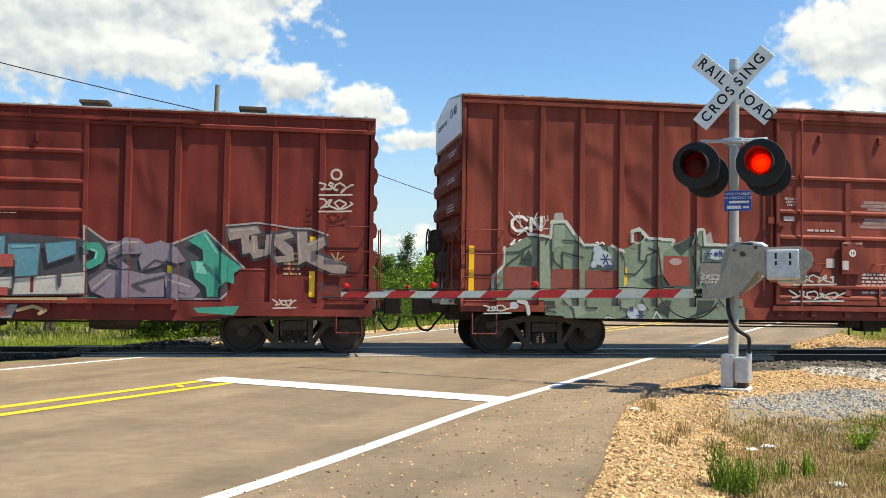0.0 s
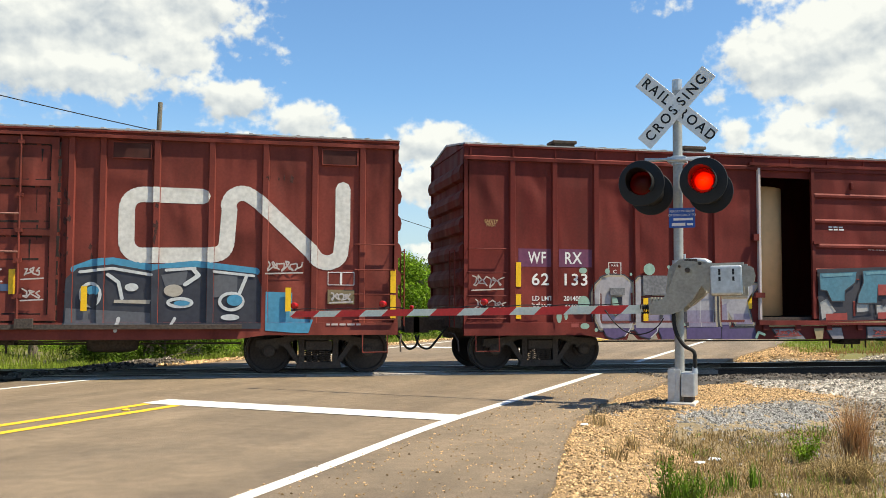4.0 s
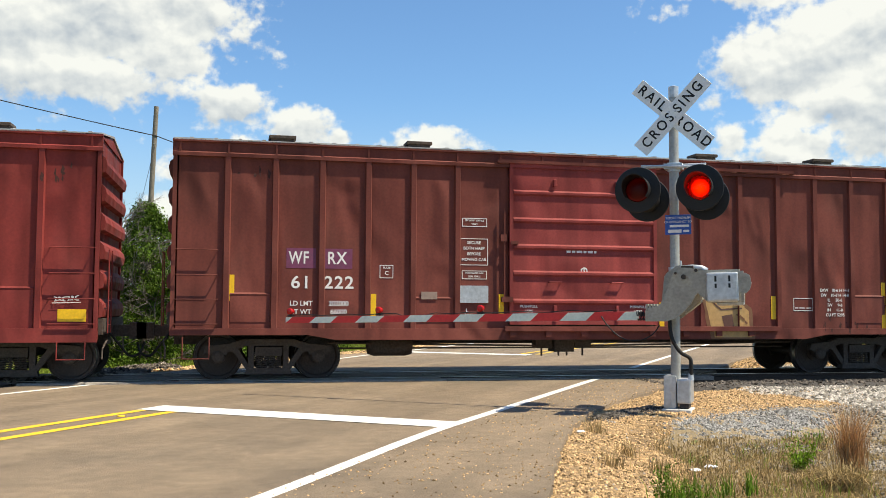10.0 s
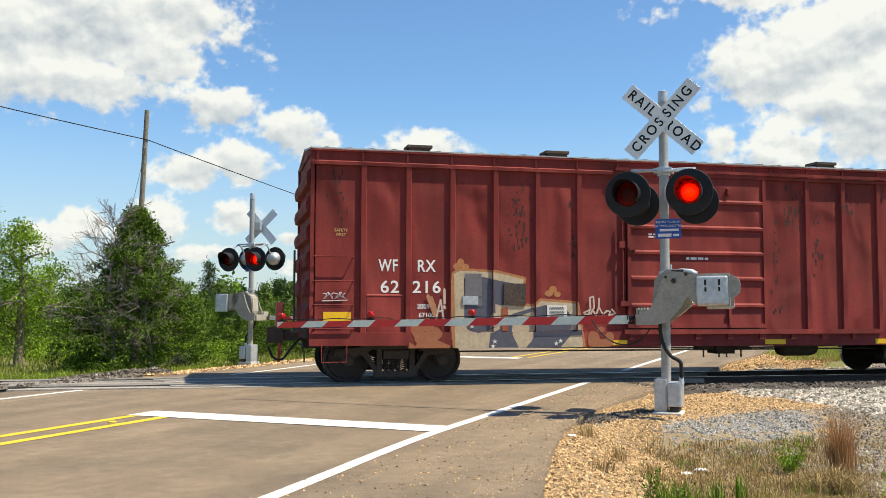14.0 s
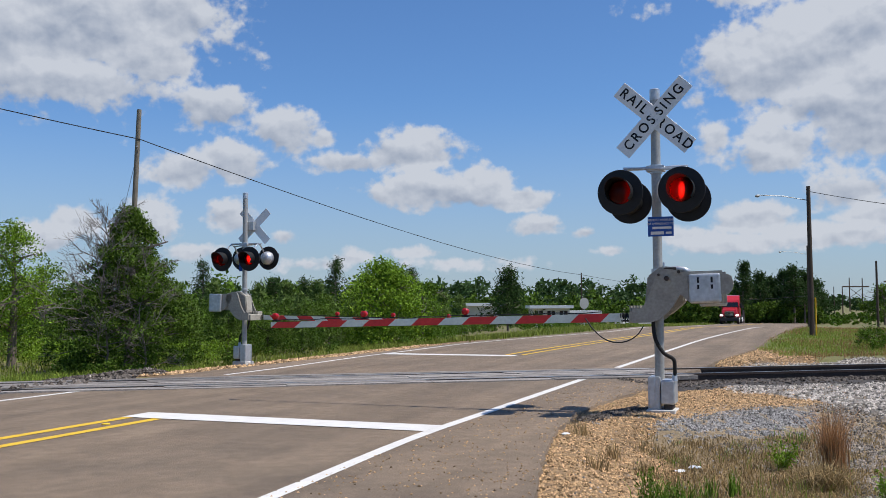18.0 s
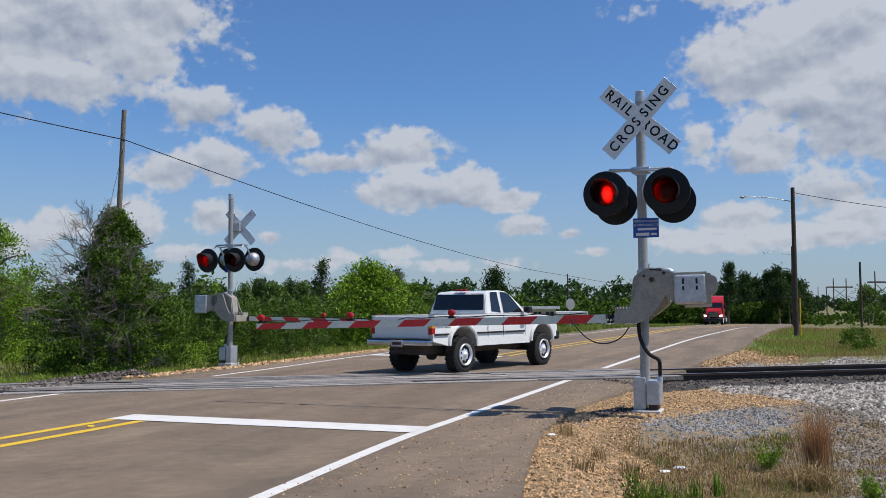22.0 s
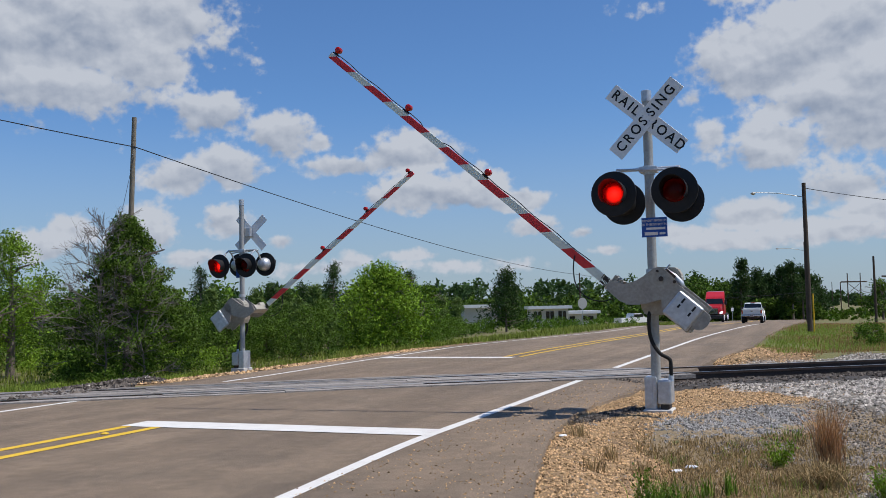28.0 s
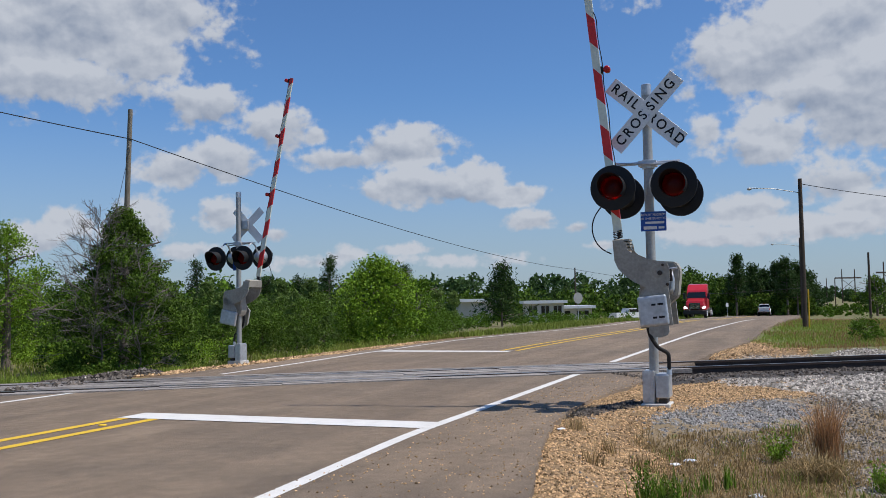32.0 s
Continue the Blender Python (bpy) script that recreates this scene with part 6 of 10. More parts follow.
def star(cx, cz, r):
    return [[(cx, cz), (cx + r * math.cos(q), cz + r * math.sin(q)), (cx + 0.4 * r * math.cos(q + 0.628), cz + 0.4 * r * math.sin(q + 0.628))] for q in [math.pi / 2 + k * math.tau / 5 for k in range(5)]] + \
           [[(cx, cz), (cx + 0.4 * r * math.cos(q - 0.628), cz + 0.4 * r * math.sin(q - 0.628)), (cx + r * math.cos(q), cz + r * math.sin(q))] for q in [math.pi / 2 + k * math.tau / 5 for k in range(5)]]


# the last car, maroon
def car_last():
    car, sd = boxcar(-0.04, dict(half=7.61, top=4.27, paint=CAR_E, door=(-1.5, 1.5), posts=STD_POSTS, sill=0.66, sill_mid=0.66, patches=((-6.57, -5.88, 1.62), (5.88, 6.57, 1.62)), door_ribs=STD_RIBS, hatch=(-5.6, -2.9, 2.95, 5.9),
                                 label="maroon steel boxcar with a large painted graffiti panel", door_label="ribbed maroon sliding door, shut"))
    words(car, -6.18, 2.16, "WF", 0.31)
    words(car, -5.47, 2.16, "RX", 0.31)
    words(car, -6.15, 1.77, "62", 0.31)
    words(car, -5.46, 1.77, "216", 0.31)
    words(car, -6.13, 1.42, "LD LMT", 0.12, OCHRE)
    words(car, -5.46, 1.42, "200900", 0.12)
    words(car, -6.13, 1.26, "LT WT", 0.12, OCHRE)
    words(car, -5.46, 1.26, "67100", 0.12)
    words(car, -7.05, 2.80, "SAFETY", 0.075, OCHRE)
    words(car, -7.05, 2.72, "FIRST", 0.075, OCHRE)
    plate(car, -7.36, -6.86, 1.12, 1.32, YELLOW, name="reflector", label="yellow reflective panel")
    plate(car, 6.96, 7.42, 1.06, 1.27, YELLOW, name="reflector", label="yellow reflective panel")
    for x in (-4.70, -1.75, 1.67, 4.2):
        plate(car, x - 0.23, x + 0.23, 0.69, 0.79, YELLOW, FACE - 0.012, "reflector", label="yellow reflective strip on the sill")
    stencil_frame(car, -4.75, -4.5, 1.84, 2.08)
    words(car, -4.62, 1.90, "C", 0.11)
    words(car, -4.62, 2.02, "PLATE", 0.05)
    plate(car, -4.78, -4.48, 1.46, 1.62, GALV, name="placard_board", thick=0.03)
    plate(car, -3.98, -3.55, 1.46, 1.86, UNDER, name="placard_board", thick=0.03)
    bm = bmesh.new()
    for k in range(24):
        a0, a1 = k * math.tau / 24, (k + 1) * math.tau / 24
        bm.faces.new([bm.verts.new((r * math.cos(a), FACE - 0.011, 1.96 + r * math.sin(a))) for r, a in ((0.05, a0), (0.075, a0), (0.075, a1), (0.05, a1))])
    box(bm, -0.012, 0.012, FACE - 0.012, FACE - 0.009, 1.92, 2.0)
    part("consolidated_stencil", bm, WHITE, car)
    text_lines(car, -0.25, 0.25, 2.36, 1, y=FACE - 0.005, h=0.045)
    text_lines(car, -1.05, -0.75, 2.83, 2, y=FACE - 0.005, seed=3)
    stencil_frame(car, 5.25, 5.6, 1.22, 1.52)
    text_lines(car, 5.3, 5.56, 1.27, 1, h=0.02)
    text_lines(car, 6.0, 6.4, 1.5, 5, OCHRE, 0.04, 0.09, seed=8)
    plate(car, -6.6, -5.9, 1.02, 1.62, spray((0.16, 0.06, 0.05)), name="repaint_patch", label="darker repaint patch")
    cream, dark, rust, orange, white = (0.46, 0.37, 0.25), (0.075, 0.078, 0.105), (0.30, 0.075, 0.03), (0.40, 0.165, 0.06), (0.66, 0.64, 0.60)
    c = art(-6.0748, 0.003754, 0.000067, 2.5990, 0.000030, -0.003811)
    body = [c((296, 520), (296, 152), (330, 136), (520, 146), (662, 178), (612, 312), (715, 312), (745, 285), (935, 300), (950, 400), (965, 520))]
    ink = [c((350, 172), (450, 166), (505, 180), (505, 425), (410, 440), (362, 420), (348, 370)), c((505, 180), (642, 204), (605, 306), (540, 306), (505, 300)), c((480, 425), (505, 392), (600, 348), (700, 320), (700, 338), (602, 368), (590, 450), (625, 518), (465, 518)),
           c((700, 322), (770, 306), (880, 322), (916, 372), (900, 455), (840, 518), (655, 518), (692, 480), (716, 420), (712, 345))]
    L = [(orange, loops(body, 0.10) + [c((278, 470), (280, 180), (300, 140), (300, 470))] + [oval(c, 335, 98, 18, 22), oval(c, 312, 116, 20, 18), oval(c, 358, 118, 20, 16), oval(c, 815, 228, 20, 18), oval(c, 792, 248, 22, 16), oval(c, 838, 252, 18, 14)]),
         ((0.33, 0.115, 0.05), [c((60, 520), (66, 480), (98, 500), (110, 470), (150, 470), (205, 470), (270, 500), (272, 520))] + [oval(c, 112, 425, 34, 40), oval(c, 165, 400, 30, 34), oval(c, 200, 440, 32, 30), oval(c, 150, 465, 60, 34), oval(c, 1022, 480, 34, 44), oval(c, 1108, 468, 24, 26), oval(c, 1068, 430, 22, 14), oval(c, 1060, 500, 70, 22)]),
         (cream, body), (dark, ink), (cream, [c((490, 345), (536, 345), (536, 398), (482, 418)), c((470, 430), (530, 400), (530, 420), (482, 442))]),
         ((0.045, 0.05, 0.075), [c((541, 207), (650, 210), (648, 304), (541, 304)), c((700, 436), (960, 430), (960, 458), (700, 458))]), (rust, [c((541, 318), (573, 316), (573, 430), (541, 432))]),
         ((0.14, 0.13, 0.14), [c((355, 150), (440, 150), (440, 262), (355, 262)), c((360, 268), (438, 268), (438, 310), (360, 310))]),
         (white, sum([star(*c((u, v))[0], 0.052) for u, v in ((582, 235), (607, 232), (597, 257), (380, 373), (408, 383), (386, 407), (497, 482), (487, 505), (842, 483), (818, 496))], []) + [c((780, 305), (886, 308), (884, 372), (780, 370))]),
         ((0.05, 0.05, 0.06), sum([strip_polys(c((792 + 13 * k, v), (798 + 13 * k, v - 12), (803 + 13 * k, v)), 0.016) for k in range(6) for v in (328, 348, 366)], [])),
         ((0.40, 0.18, 0.09), strip_polys(c((165, 260), (198, 352)), 0.07) + strip_polys(c((182, 265), (205, 330)), 0.05)),
         ((0.50, 0.40, 0.34), strip_polys(c((205, 365), (228, 278), (245, 395)), 0.035) + strip_polys(c((210, 335), (240, 330)), 0.03) + strip_polys(c((248, 228), (248, 295)), 0.045) + strip_polys(c((246, 310), (248, 316)), 0.05) +
          strip_polys(c((975, 345), (1010, 330), (1000, 355), (980, 352)), 0.03) + strip_polys(c((1012, 330), (1010, 270), (1030, 265), (1032, 320), (1010, 355)), 0.034) + strip_polys(c((1030, 340), (1040, 358), (1058, 320), (1060, 275)), 0.034) + strip_polys(c((1060, 320), (1080, 355), (1100, 335), (1120, 340), (1112, 360), (1148, 350), (1130, 330)), 0.03)),
         ((0.6, 0.55, 0.53), scrawl(-7.36, -6.96, 1.55, 1.68, 4, 41, 0.016) + scrawl(6.9, 7.3, 1.40, 1.5, 4, 42, 0.016))]
    paint_layers(car, sd, L)
    flaked(car, sd, ((-7.1, 3.4, 0.18, 0.5, 50), (-3.7, 3.1, 0.25, 0.6, 110), (-2.6, 2.8, 0.06, 0.8, 30), (1.75, 2.4, 0.12, 1.4, 60), (2.15, 3.4, 0.28, 0.5, 80), (2.7, 2.9, 0.12, 0.9, 60), (3.45, 3.6, 0.35, 0.3, 50), (6.9, 3.6, 0.3, 0.3, 25), (4.5, 3.8, 0.6, 0.15, 25)), 91)
    # hand-brake wheel stand at the trailing end
    bm = bmesh.new()
    tube(bm, (-7.85, -1.1, 0.9), (-7.85, -1.1, 2.45), 0.02, n=8)
    box(bm, -7.9, -7.62, -1.45, -0.9, 0.95, 1.0)
    part("brake_platform", bm, UNDER, car)
    bm = bmesh.new()
    box(bm, -8.12, -8.0, -0.15, 0.15, 0.95, 1.5)
    tube(bm, (-8.0, -0.05, 1.45), (-8.06, -0.05, 0.35), 0.03, n=8)
    part("rear_marker", bm, CAR_RED, car, "red end-of-train marker with hanging hose")
    return car


def car_weathered():
    car, sd = boxcar(16.33, dict(half=7.58, top=4.25, paint=CAR_D, door_paint=DOOR_D, door=(-1.48, 1.49), posts=STD_POSTS, sill=0.78, sill_mid=0.74, patches=((-6.57, -5.88, 1.55), (5.88, 6.57, 1.60), (-3.25, -2.55, 1.50)), door_ribs=STD_RIBS, hatch=(-5.7, -3.2, 2.6, 5.2),
                                 bogie_shift=0.2, label="weathered brown boxcar with a brighter red door", door_label="repainted bright red sliding door", valve=-0.2, tank=-3.6))
    for w, x, z, s in (("WF", -5.38, 2.20, 0.31), ("RX", -4.70, 2.20, 0.31), ("61", -5.34, 1.76, 0.31), ("222", -4.66, 1.76, 0.31), ("LD LMT", -5.33, 1.39, 0.12), ("202000", -4.66, 1.39, 0.12), ("LT WT", -5.33, 1.24, 0.12), ("66000", -4.66, 1.24, 0.12)):
        words(car, x, z, w, s)
    plate(car, -5.60, -5.02 - 0.06, 2.02, 2.38, spray((0.16, 0.035, 0.085)), name="repaint_patch", label="purple repaint patch", thick=0.003)
    plate(car, -4.96, -4.42, 2.02, 2.38, spray((0.16, 0.035, 0.085)), name="repaint_patch", label="purple repaint patch", thick=0.003)
    stencil_frame(car, -3.92, -3.67, 1.86, 2.10)
    words(car, -3.79, 1.95, "C", 0.10)
    words(car, -3.79, 2.05, "PLATE", 0.05)
    stencil_frame(car, -2.42, -1.88, 2.12, 2.62)
    for k, w in enumerate(("SECURE", "BOTH HASP", "BEFORE", "MOVING CAR")):
        words(car, -2.15, 2.54 - 0.105 * k, w, 0.076)
    stencil_frame(car, -2.38, -1.90, 2.84, 3.0)
    words(car, -2.14, 2.955, "SECURITY DEVICE", 0.046)
    words(car, -2.14, 2.89, "ONLY", 0.046)
    stencil_frame(car, -2.38, -1.90, 1.86, 2.02)
    words(car, -2.14, 1.975, "STANDARD CAR", 0.046)
    words(car, -2.14, 1.91, "SEAL ONLY", 0.046)
    plate(car, -2.42, -1.88, 1.42, 1.74, GALV, name="placard_board", thick=0.035)
    words(car, -2.28, 1.28, "L", 0.10)
    words(car, -2.25, 1.18, "50K", 0.10)
    text_lines(car, -0.35, 0.25, 2.38, 1, y=FACE - 0.005, h=0.045, seed=7)
    bm = bmesh.new()
    for k in range(24):
        a0, a1 = k * math.tau / 24, (k + 1) * math.tau / 24
        bm.faces.new([bm.verts.new((r * math.cos(a), FACE - 0.011, 2.04 + r * math.sin(a))) for r, a in ((0.045, a0), (0.07, a0), (0.07, a1), (0.045, a1))])
    box(bm, -0.012, 0.012, FACE - 0.012, FACE - 0.009, 2.0, 2.08)
    part("consolidated_stencil", bm, WHITE, car)
    for x in (-1.1, 1.1):
        words(car, x, 1.36, "PUSH/PULL", 0.07, y=FACE - 0.012)
        words(car, x, 1.27, "HERE", 0.07, y=FACE - 0.012)
    for k, w in enumerate(("EXW   10-6 H 14-6", "EW    10-8 H 14-8", "IL     50-6", "IW     9-6", "IH     11-0", "CU FT 5295")):
        words(car, 5.42, 1.72 - 0.1 * k, w, 0.085)
    stencil_frame(car, 4.48, 4.92, 1.30, 1.56)
    text_lines(car, 4.52, 4.88, 1.35, 1, h=0.02)
    for x, z in ((-6.55, 1.66), (-4.03, 1.34), (1.62, 1.22), (4.03, 1.36), (6.55, 1.66), (6.55, 1.18), (-1.62, 1.36)):
        reflector(car, x, z)
    for x in (-3.0,):
        plate(car, x - 0.15, x + 0.15, 1.48, 1.62, paint_of("grey_tag", (0.28, 0.20, 0.16)), name="placard_board", thick=0.03)
    gold, fade = (0.48, 0.29, 0.11), (0.19, 0.085, 0.04)
    c = spot(2.46, 1.89, 143.6)
    shape = [c((5, 35), (35, 30), (55, 65), (82, 45), (82, 5), (132, 0), (125, 70), (147, 85), (150, 160), (35, 160), (20, 90))]
    L = [(fade, loops(shape, 0.16)), (gold, shape), ((0.56, 0.40, 0.20), [c((90, 12), (124, 8), (118, 50), (94, 54))]), ((0.11, 0.05, 0.035), [c((62, 100), (95, 95), (100, 130), (70, 130))] + strip_polys(c((36, 62), (60, 82), (120, 78)), 0.03)), (fade, strip_polys(c((60, 40), (82, 52)), 0.05) + strip_polys(c((110, 96), (140, 120)), 0.04))]
    flaked(car, sd, ((5.6, 1.0, 0.8, 0.1, 30), (-6.2, 3.7, 0.4, 0.1, 15)), 92)
    paint_layers(car, sd, L)
    return car


def paint_of(name, rgb):
    return spray(rgb)


def thick_path(car, sd, pts, w, rgb, lift_layer=2):
    bm = bmesh.new()
    for k, p in enumerate(strip_polys(pts, w)):
        sd.lay(bm, p, 0.003 + 0.00004 * k)
    part("emblem_stroke", bm, spray(rgb), car, "broad off-white painted emblem")


def arc_pts(cx, cz, r, a0, a1, n=8):
    return [(cx + r * math.cos(radians(a0 + (a1 - a0) * k / n)), cz + r * math.sin(radians(a0 + (a1 - a0) * k / n))) for k in range(n + 1)]


def car_emblem():
    posts = [-6.86, -6.0, -5.11, -4.23, -3.35, -2.5, -1.95, 1.92, 2.43, 3.32, 4.25, 5.18, 6.05, 6.91]
    car, sd = boxcar(32.77, dict(half=7.57, top=4.26, paint=CAR_C, door=(-1.72, 1.72), posts=posts, sill=0.68, sill_mid=0.66, band=0.10, door_ribs=(), hatch=(), closed=False, track_right=False,
                                 label="brown boxcar with a broad white emblem and graffiti", valve=0.35, tank=2.55, rungs=(1.0, 1.46, 1.90, 2.36)))
    y = FACE + 0.02
    # plug door with its frame, two vertical locking bars and the operating gear
    bm = bmesh.new()
    box(bm, -1.72, 1.72, y, y + 0.03, 0.98, 4.10)
    door = part("door", bm, DOOR_C, car, "grimy plug door with locking bars, shut")
    bm = bmesh.new()
    for a in ((-1.72, -1.60, 0.98, 4.10), (1.60, 1.72, 0.98, 4.10), (-1.60, 1.60, 3.98, 4.10), (-1.60, 1.60, 0.98, 1.08), (-0.08, 0.08, 1.08, 2.42), (-0.08, 0.08, 2.52, 3.26), (-0.08, 0.08, 3.36, 3.98), (-1.60, 1.60, 3.26, 3.36), (-1.60, 1.60, 2.42, 2.52)):
        box(bm, a[0], a[1], y - 0.035, y, a[2], a[3])
    part("door_frame", bm, DOOR_C, door)
    for x in (-1.12, 1.12):
        bm = bmesh.new()
        tube(bm, (x, y - 0.07, 0.90), (x, y - 0.07, 4.12), 0.022, n=8)
        for z in (0.95, 1.4, 2.0, 2.5, 3.1, 4.0):
            box(bm, x - 0.05, x + 0.05, y - 0.09, y - 0.02, z - 0.03, z + 0.03)
        part("locking_bar", bm, DOOR_C, door, "vertical steel locking bar")
    for z in (2.78, 2.14):
        for s in (-1, 1):
            bm = bmesh.new()
            tube(bm, (s * 1.12, y - 0.08, z), (s * 0.2, y - 0.08, z), 0.018, n=6)
            part("crank_rod", bm, ROD_BROWN, door, "light brown crank rod")
    bm = bbox(-0.28, 0.30, y - 0.06, y - 0.036, 1.45, 2.42, 0.006)
    part("gear_plate", bm, DOOR_C, door)
    bm = bbox(-0.13, 0.16, y - 0.10, y - 0.03, 2.62, 2.76, 0.01)
    part("gear_box", bm, DOOR_C, door)
    # rust and grease runs and dark joints, with shade painted under the crank rods
    rng = random.Random(31)
    bm = bmesh.new()
    seams = [(-1.58, 1.58, z, 0) for z in (1.10, 2.405, 2.53, 3.25, 3.37, 3.97, 2.02, 2.66)] + [(1.09, 3.97, x, 1) for x in (-1.59, -0.095, 0.095, 1.59)] + [(1.0, 4.08, x, 2) for x in (-1.735, 1.735)]
    for a, b, at, kind in seams:
        q = a
        while q < b - 0.05:
            ln = min(rng.uniform(0.08, 0.5), b - q)
            w = rng.uniform(0.008, 0.022) * (1.6 if kind == 2 else 1)
            o = at + rng.uniform(-0.008, 0.008)
            yy = (y - 0.003 if kind < 2 else y - 0.037) - 0.0002 * rng.random()
            pts = ((q, o - w), (q + ln * 0.6, o - w * 0.6), (q + ln, o - w), (q + ln, o + w), (q + ln * 0.3, o + w * 0.5), (q, o + w))
            bm.faces.new([bm.verts.new((u, yy, v) if kind == 0 else (v, yy, u)) for u, v in pts])
            q += ln + rng.uniform(0.0, 0.12)
    for k in range(26):
        x, z, ln, w = rng.uniform(-1.5, 1.5), rng.choice((1.5, 2.35, 2.6, 3.2, 3.9)), rng.uniform(0.1, 0.5), rng.uniform(0.006, 0.02)
        yy = y - 0.0035 - 0.0002 * rng.random()
        bm.faces.new([bm.verts.new((x + u, yy, z + v)) for u, v in ((-w, 0), (w, 0), (w * 0.3, -ln), (-w * 0.3, -ln))])
    tagged(part("rust_run", bm, GRIME_SHADE, door, "dark rust and grease runs, with shade painted under the rods"), kind="stuff")
    bm = bmesh.new()
    box(bm, -2.3, 2.9, FACE - 0.07, FACE, 4.12, 4.17)
    part("door_track", bm, DOOR_C, car)
    bm = bmesh.new()
    box(bm, -2.0, 4.8, FACE - 0.10, FACE - 0.012, 0.84, 0.92)
    for x in (-1.2, 1.25):
        box(bm, x - 0.14, x + 0.14, FACE - 0.16, FACE - 0.05, 0.86, 1.02)
    part("door_rail", bm, UNDER, car)
    # chipped white patches beside the door
    rng = random.Random(5)
    bm = bmesh.new()
    for x, za, zb, n in ((-1.93, 2.05, 3.1, 9), (-1.66, 1.6, 2.8, 8), (-3.35, 2.0, 3.0, 7), (-2.48, 1.8, 2.0, 2)):
        for k in range(n):
            z = rng.uniform(za, zb)
            w, h = rng.uniform(0.03, 0.06), rng.uniform(0.05, 0.17)
            bm.faces.new([bm.verts.new((x + q * w, FACE - 0.004 - 0.0006 * k, z + r * h)) for q, r in ((-1, -1), (0.7, -0.8), (1, 0.6), (-0.5, 1))])
    tagged(part("bare_patch", bm, FADED_WHITE, car, "chipped pale paint"), kind="stuff")
    for w, x in (("CNA", -6.45), ("412", -5.56), ("633", -4.68)):
        words(car, x, 2.51, w, 0.37, sx=0.96)
    bm = bmesh.new()
    for x in (-6.45, -5.56, -4.68):
        for z in (2.76, 2.22):
            box(bm, x - 0.36, x + 0.36, SHEET - 0.006, SHEET, z, z + 0.06)
    box(bm, -5.46, -5.40, SHEET - 0.006, SHEET, 1.86, 2.22)
    part("stencil_stripe", bm, WHITE, car)
    stencil_frame(car, -3.92, -3.66, 2.40, 2.66)
    words(car, -3.79, 2.48, "C", 0.1)
    words(car, -3.79, 2.60, "PLATE", 0.05)
    for k, w in enumerate(("H 14-8", "H 15-5", "50-6")):
        words(car, -4.50, 2.10 - 0.13 * k, w, 0.10, FADED_WHITE)
    for k, w in enumerate(("10-6", "10-0")):
        words(car, -4.98 + 0.05, 2.10 - 0.13 * k, w, 0.10, FADED_WHITE)
    for k, w in enumerate(("EXW", "EW", "IL")):
        words(car, -5.26, 2.10 - 0.13 * k, w, 0.10, FADED_WHITE)
    for x in (-6.45, -2.95, 2.9, 6.5):
        board = plate(car, x - 0.31, x + 0.31, 3.80, 4.06, BOARD_DARK, name="placard_board", thick=0.03, label="dark blistered placard board")
        for a in ((-0.33, 0.33, 3.785, 3.80), (-0.33, 0.33, 4.06, 4.075), (-0.33, -0.31, 3.80, 4.06), (0.31, 0.33, 3.80, 4.06)):
            bm = bmesh.new()
            box(bm, x + a[0], x + a[1], SHEET - 0.045, SHEET, a[2], a[3])
            part("board_rim", bm, CAR_C, board)
    end_gear(car, -7.53)
    for x in (-2.93,):
        plate(car, x - 0.28, x + 0.28, 1.36, 1.76, GALV, name="placard_board", thick=0.03)
        text_lines(car, x - 0.25, x + 0.25, 1.96, 3, FADED_WHITE, 0.03, 0.06, seed=12)
        plate(car, x - 0.28, x + 0.28, 1.08, 1.26, spray((0.10, 0.25, 0.32)), name="placard_board", thick=0.03)
    text_lines(car, -0.72, -0.30, 2.84, 3, FADED_WHITE, 0.03, 0.06, y=y - 0.002, seed=13)
    plate(car, -0.45, -0.28, 1.58, 1.76, WHITE, y - 0.002, "notice")
    plate(car, -0.22, -0.10, 1.60, 1.80, WHITE, y - 0.062, "notice")
    plate(car, 0.75, 1.0, 1.48, 1.60, spray((0.05, 0.09, 0.18)), y - 0.002, "notice")
    bm = bmesh.new()
    for k in range(24):
        a0, a1 = k * math.tau / 24, (k + 1) * math.tau / 24
        bm.faces.new([bm.verts.new((0.33 + r * math.cos(a), y - 0.004, 2.83 + r * math.sin(a))) for r, a in ((0.045, a0), (0.07, a0), (0.07, a1), (0.045, a1))])
    box(bm, 0.318, 0.342, y - 0.006, y - 0.003, 2.79, 2.87)
    part("consolidated_stencil", bm, WHITE, car)
    for x, z, yy in ((-7.48, 1.70, SHEET - 0.06), (-7.48, 1.22, SHEET - 0.06), (-4.68, 1.30, SHEET - 0.045), (-2.22, 1.24, SHEET), (-0.57, 1.66, y), (1.02, 1.64, y), (2.17, 1.36, SHEET - 0.045), (5.6, 1.36, SHEET - 0.045), (7.48, 1.70, SHEET - 0.06), (7.48, 1.24, SHEET - 0.06)):
        reflector(car, x, z, 0.10, 0.42, yy)
    stencil_frame(car, 6.30, 6.78, 1.62, 1.86)
    plate(car, 6.52, 6.56, 1.63, 1.85, WHITE, name="stencil_bar")
    plate(car, 6.30, 6.78, 1.28, 1.54, spray((0.20, 0.15, 0.08)), name="placard_board", thick=0.02)
    text_lines(car, 6.28, 6.95, 0.90, 1, FADED_WHITE, 0.035, y=FACE - 0.014, seed=14)
    # the emblem: one continuous broad stroke
    off = (0.62, 0.60, 0.56)
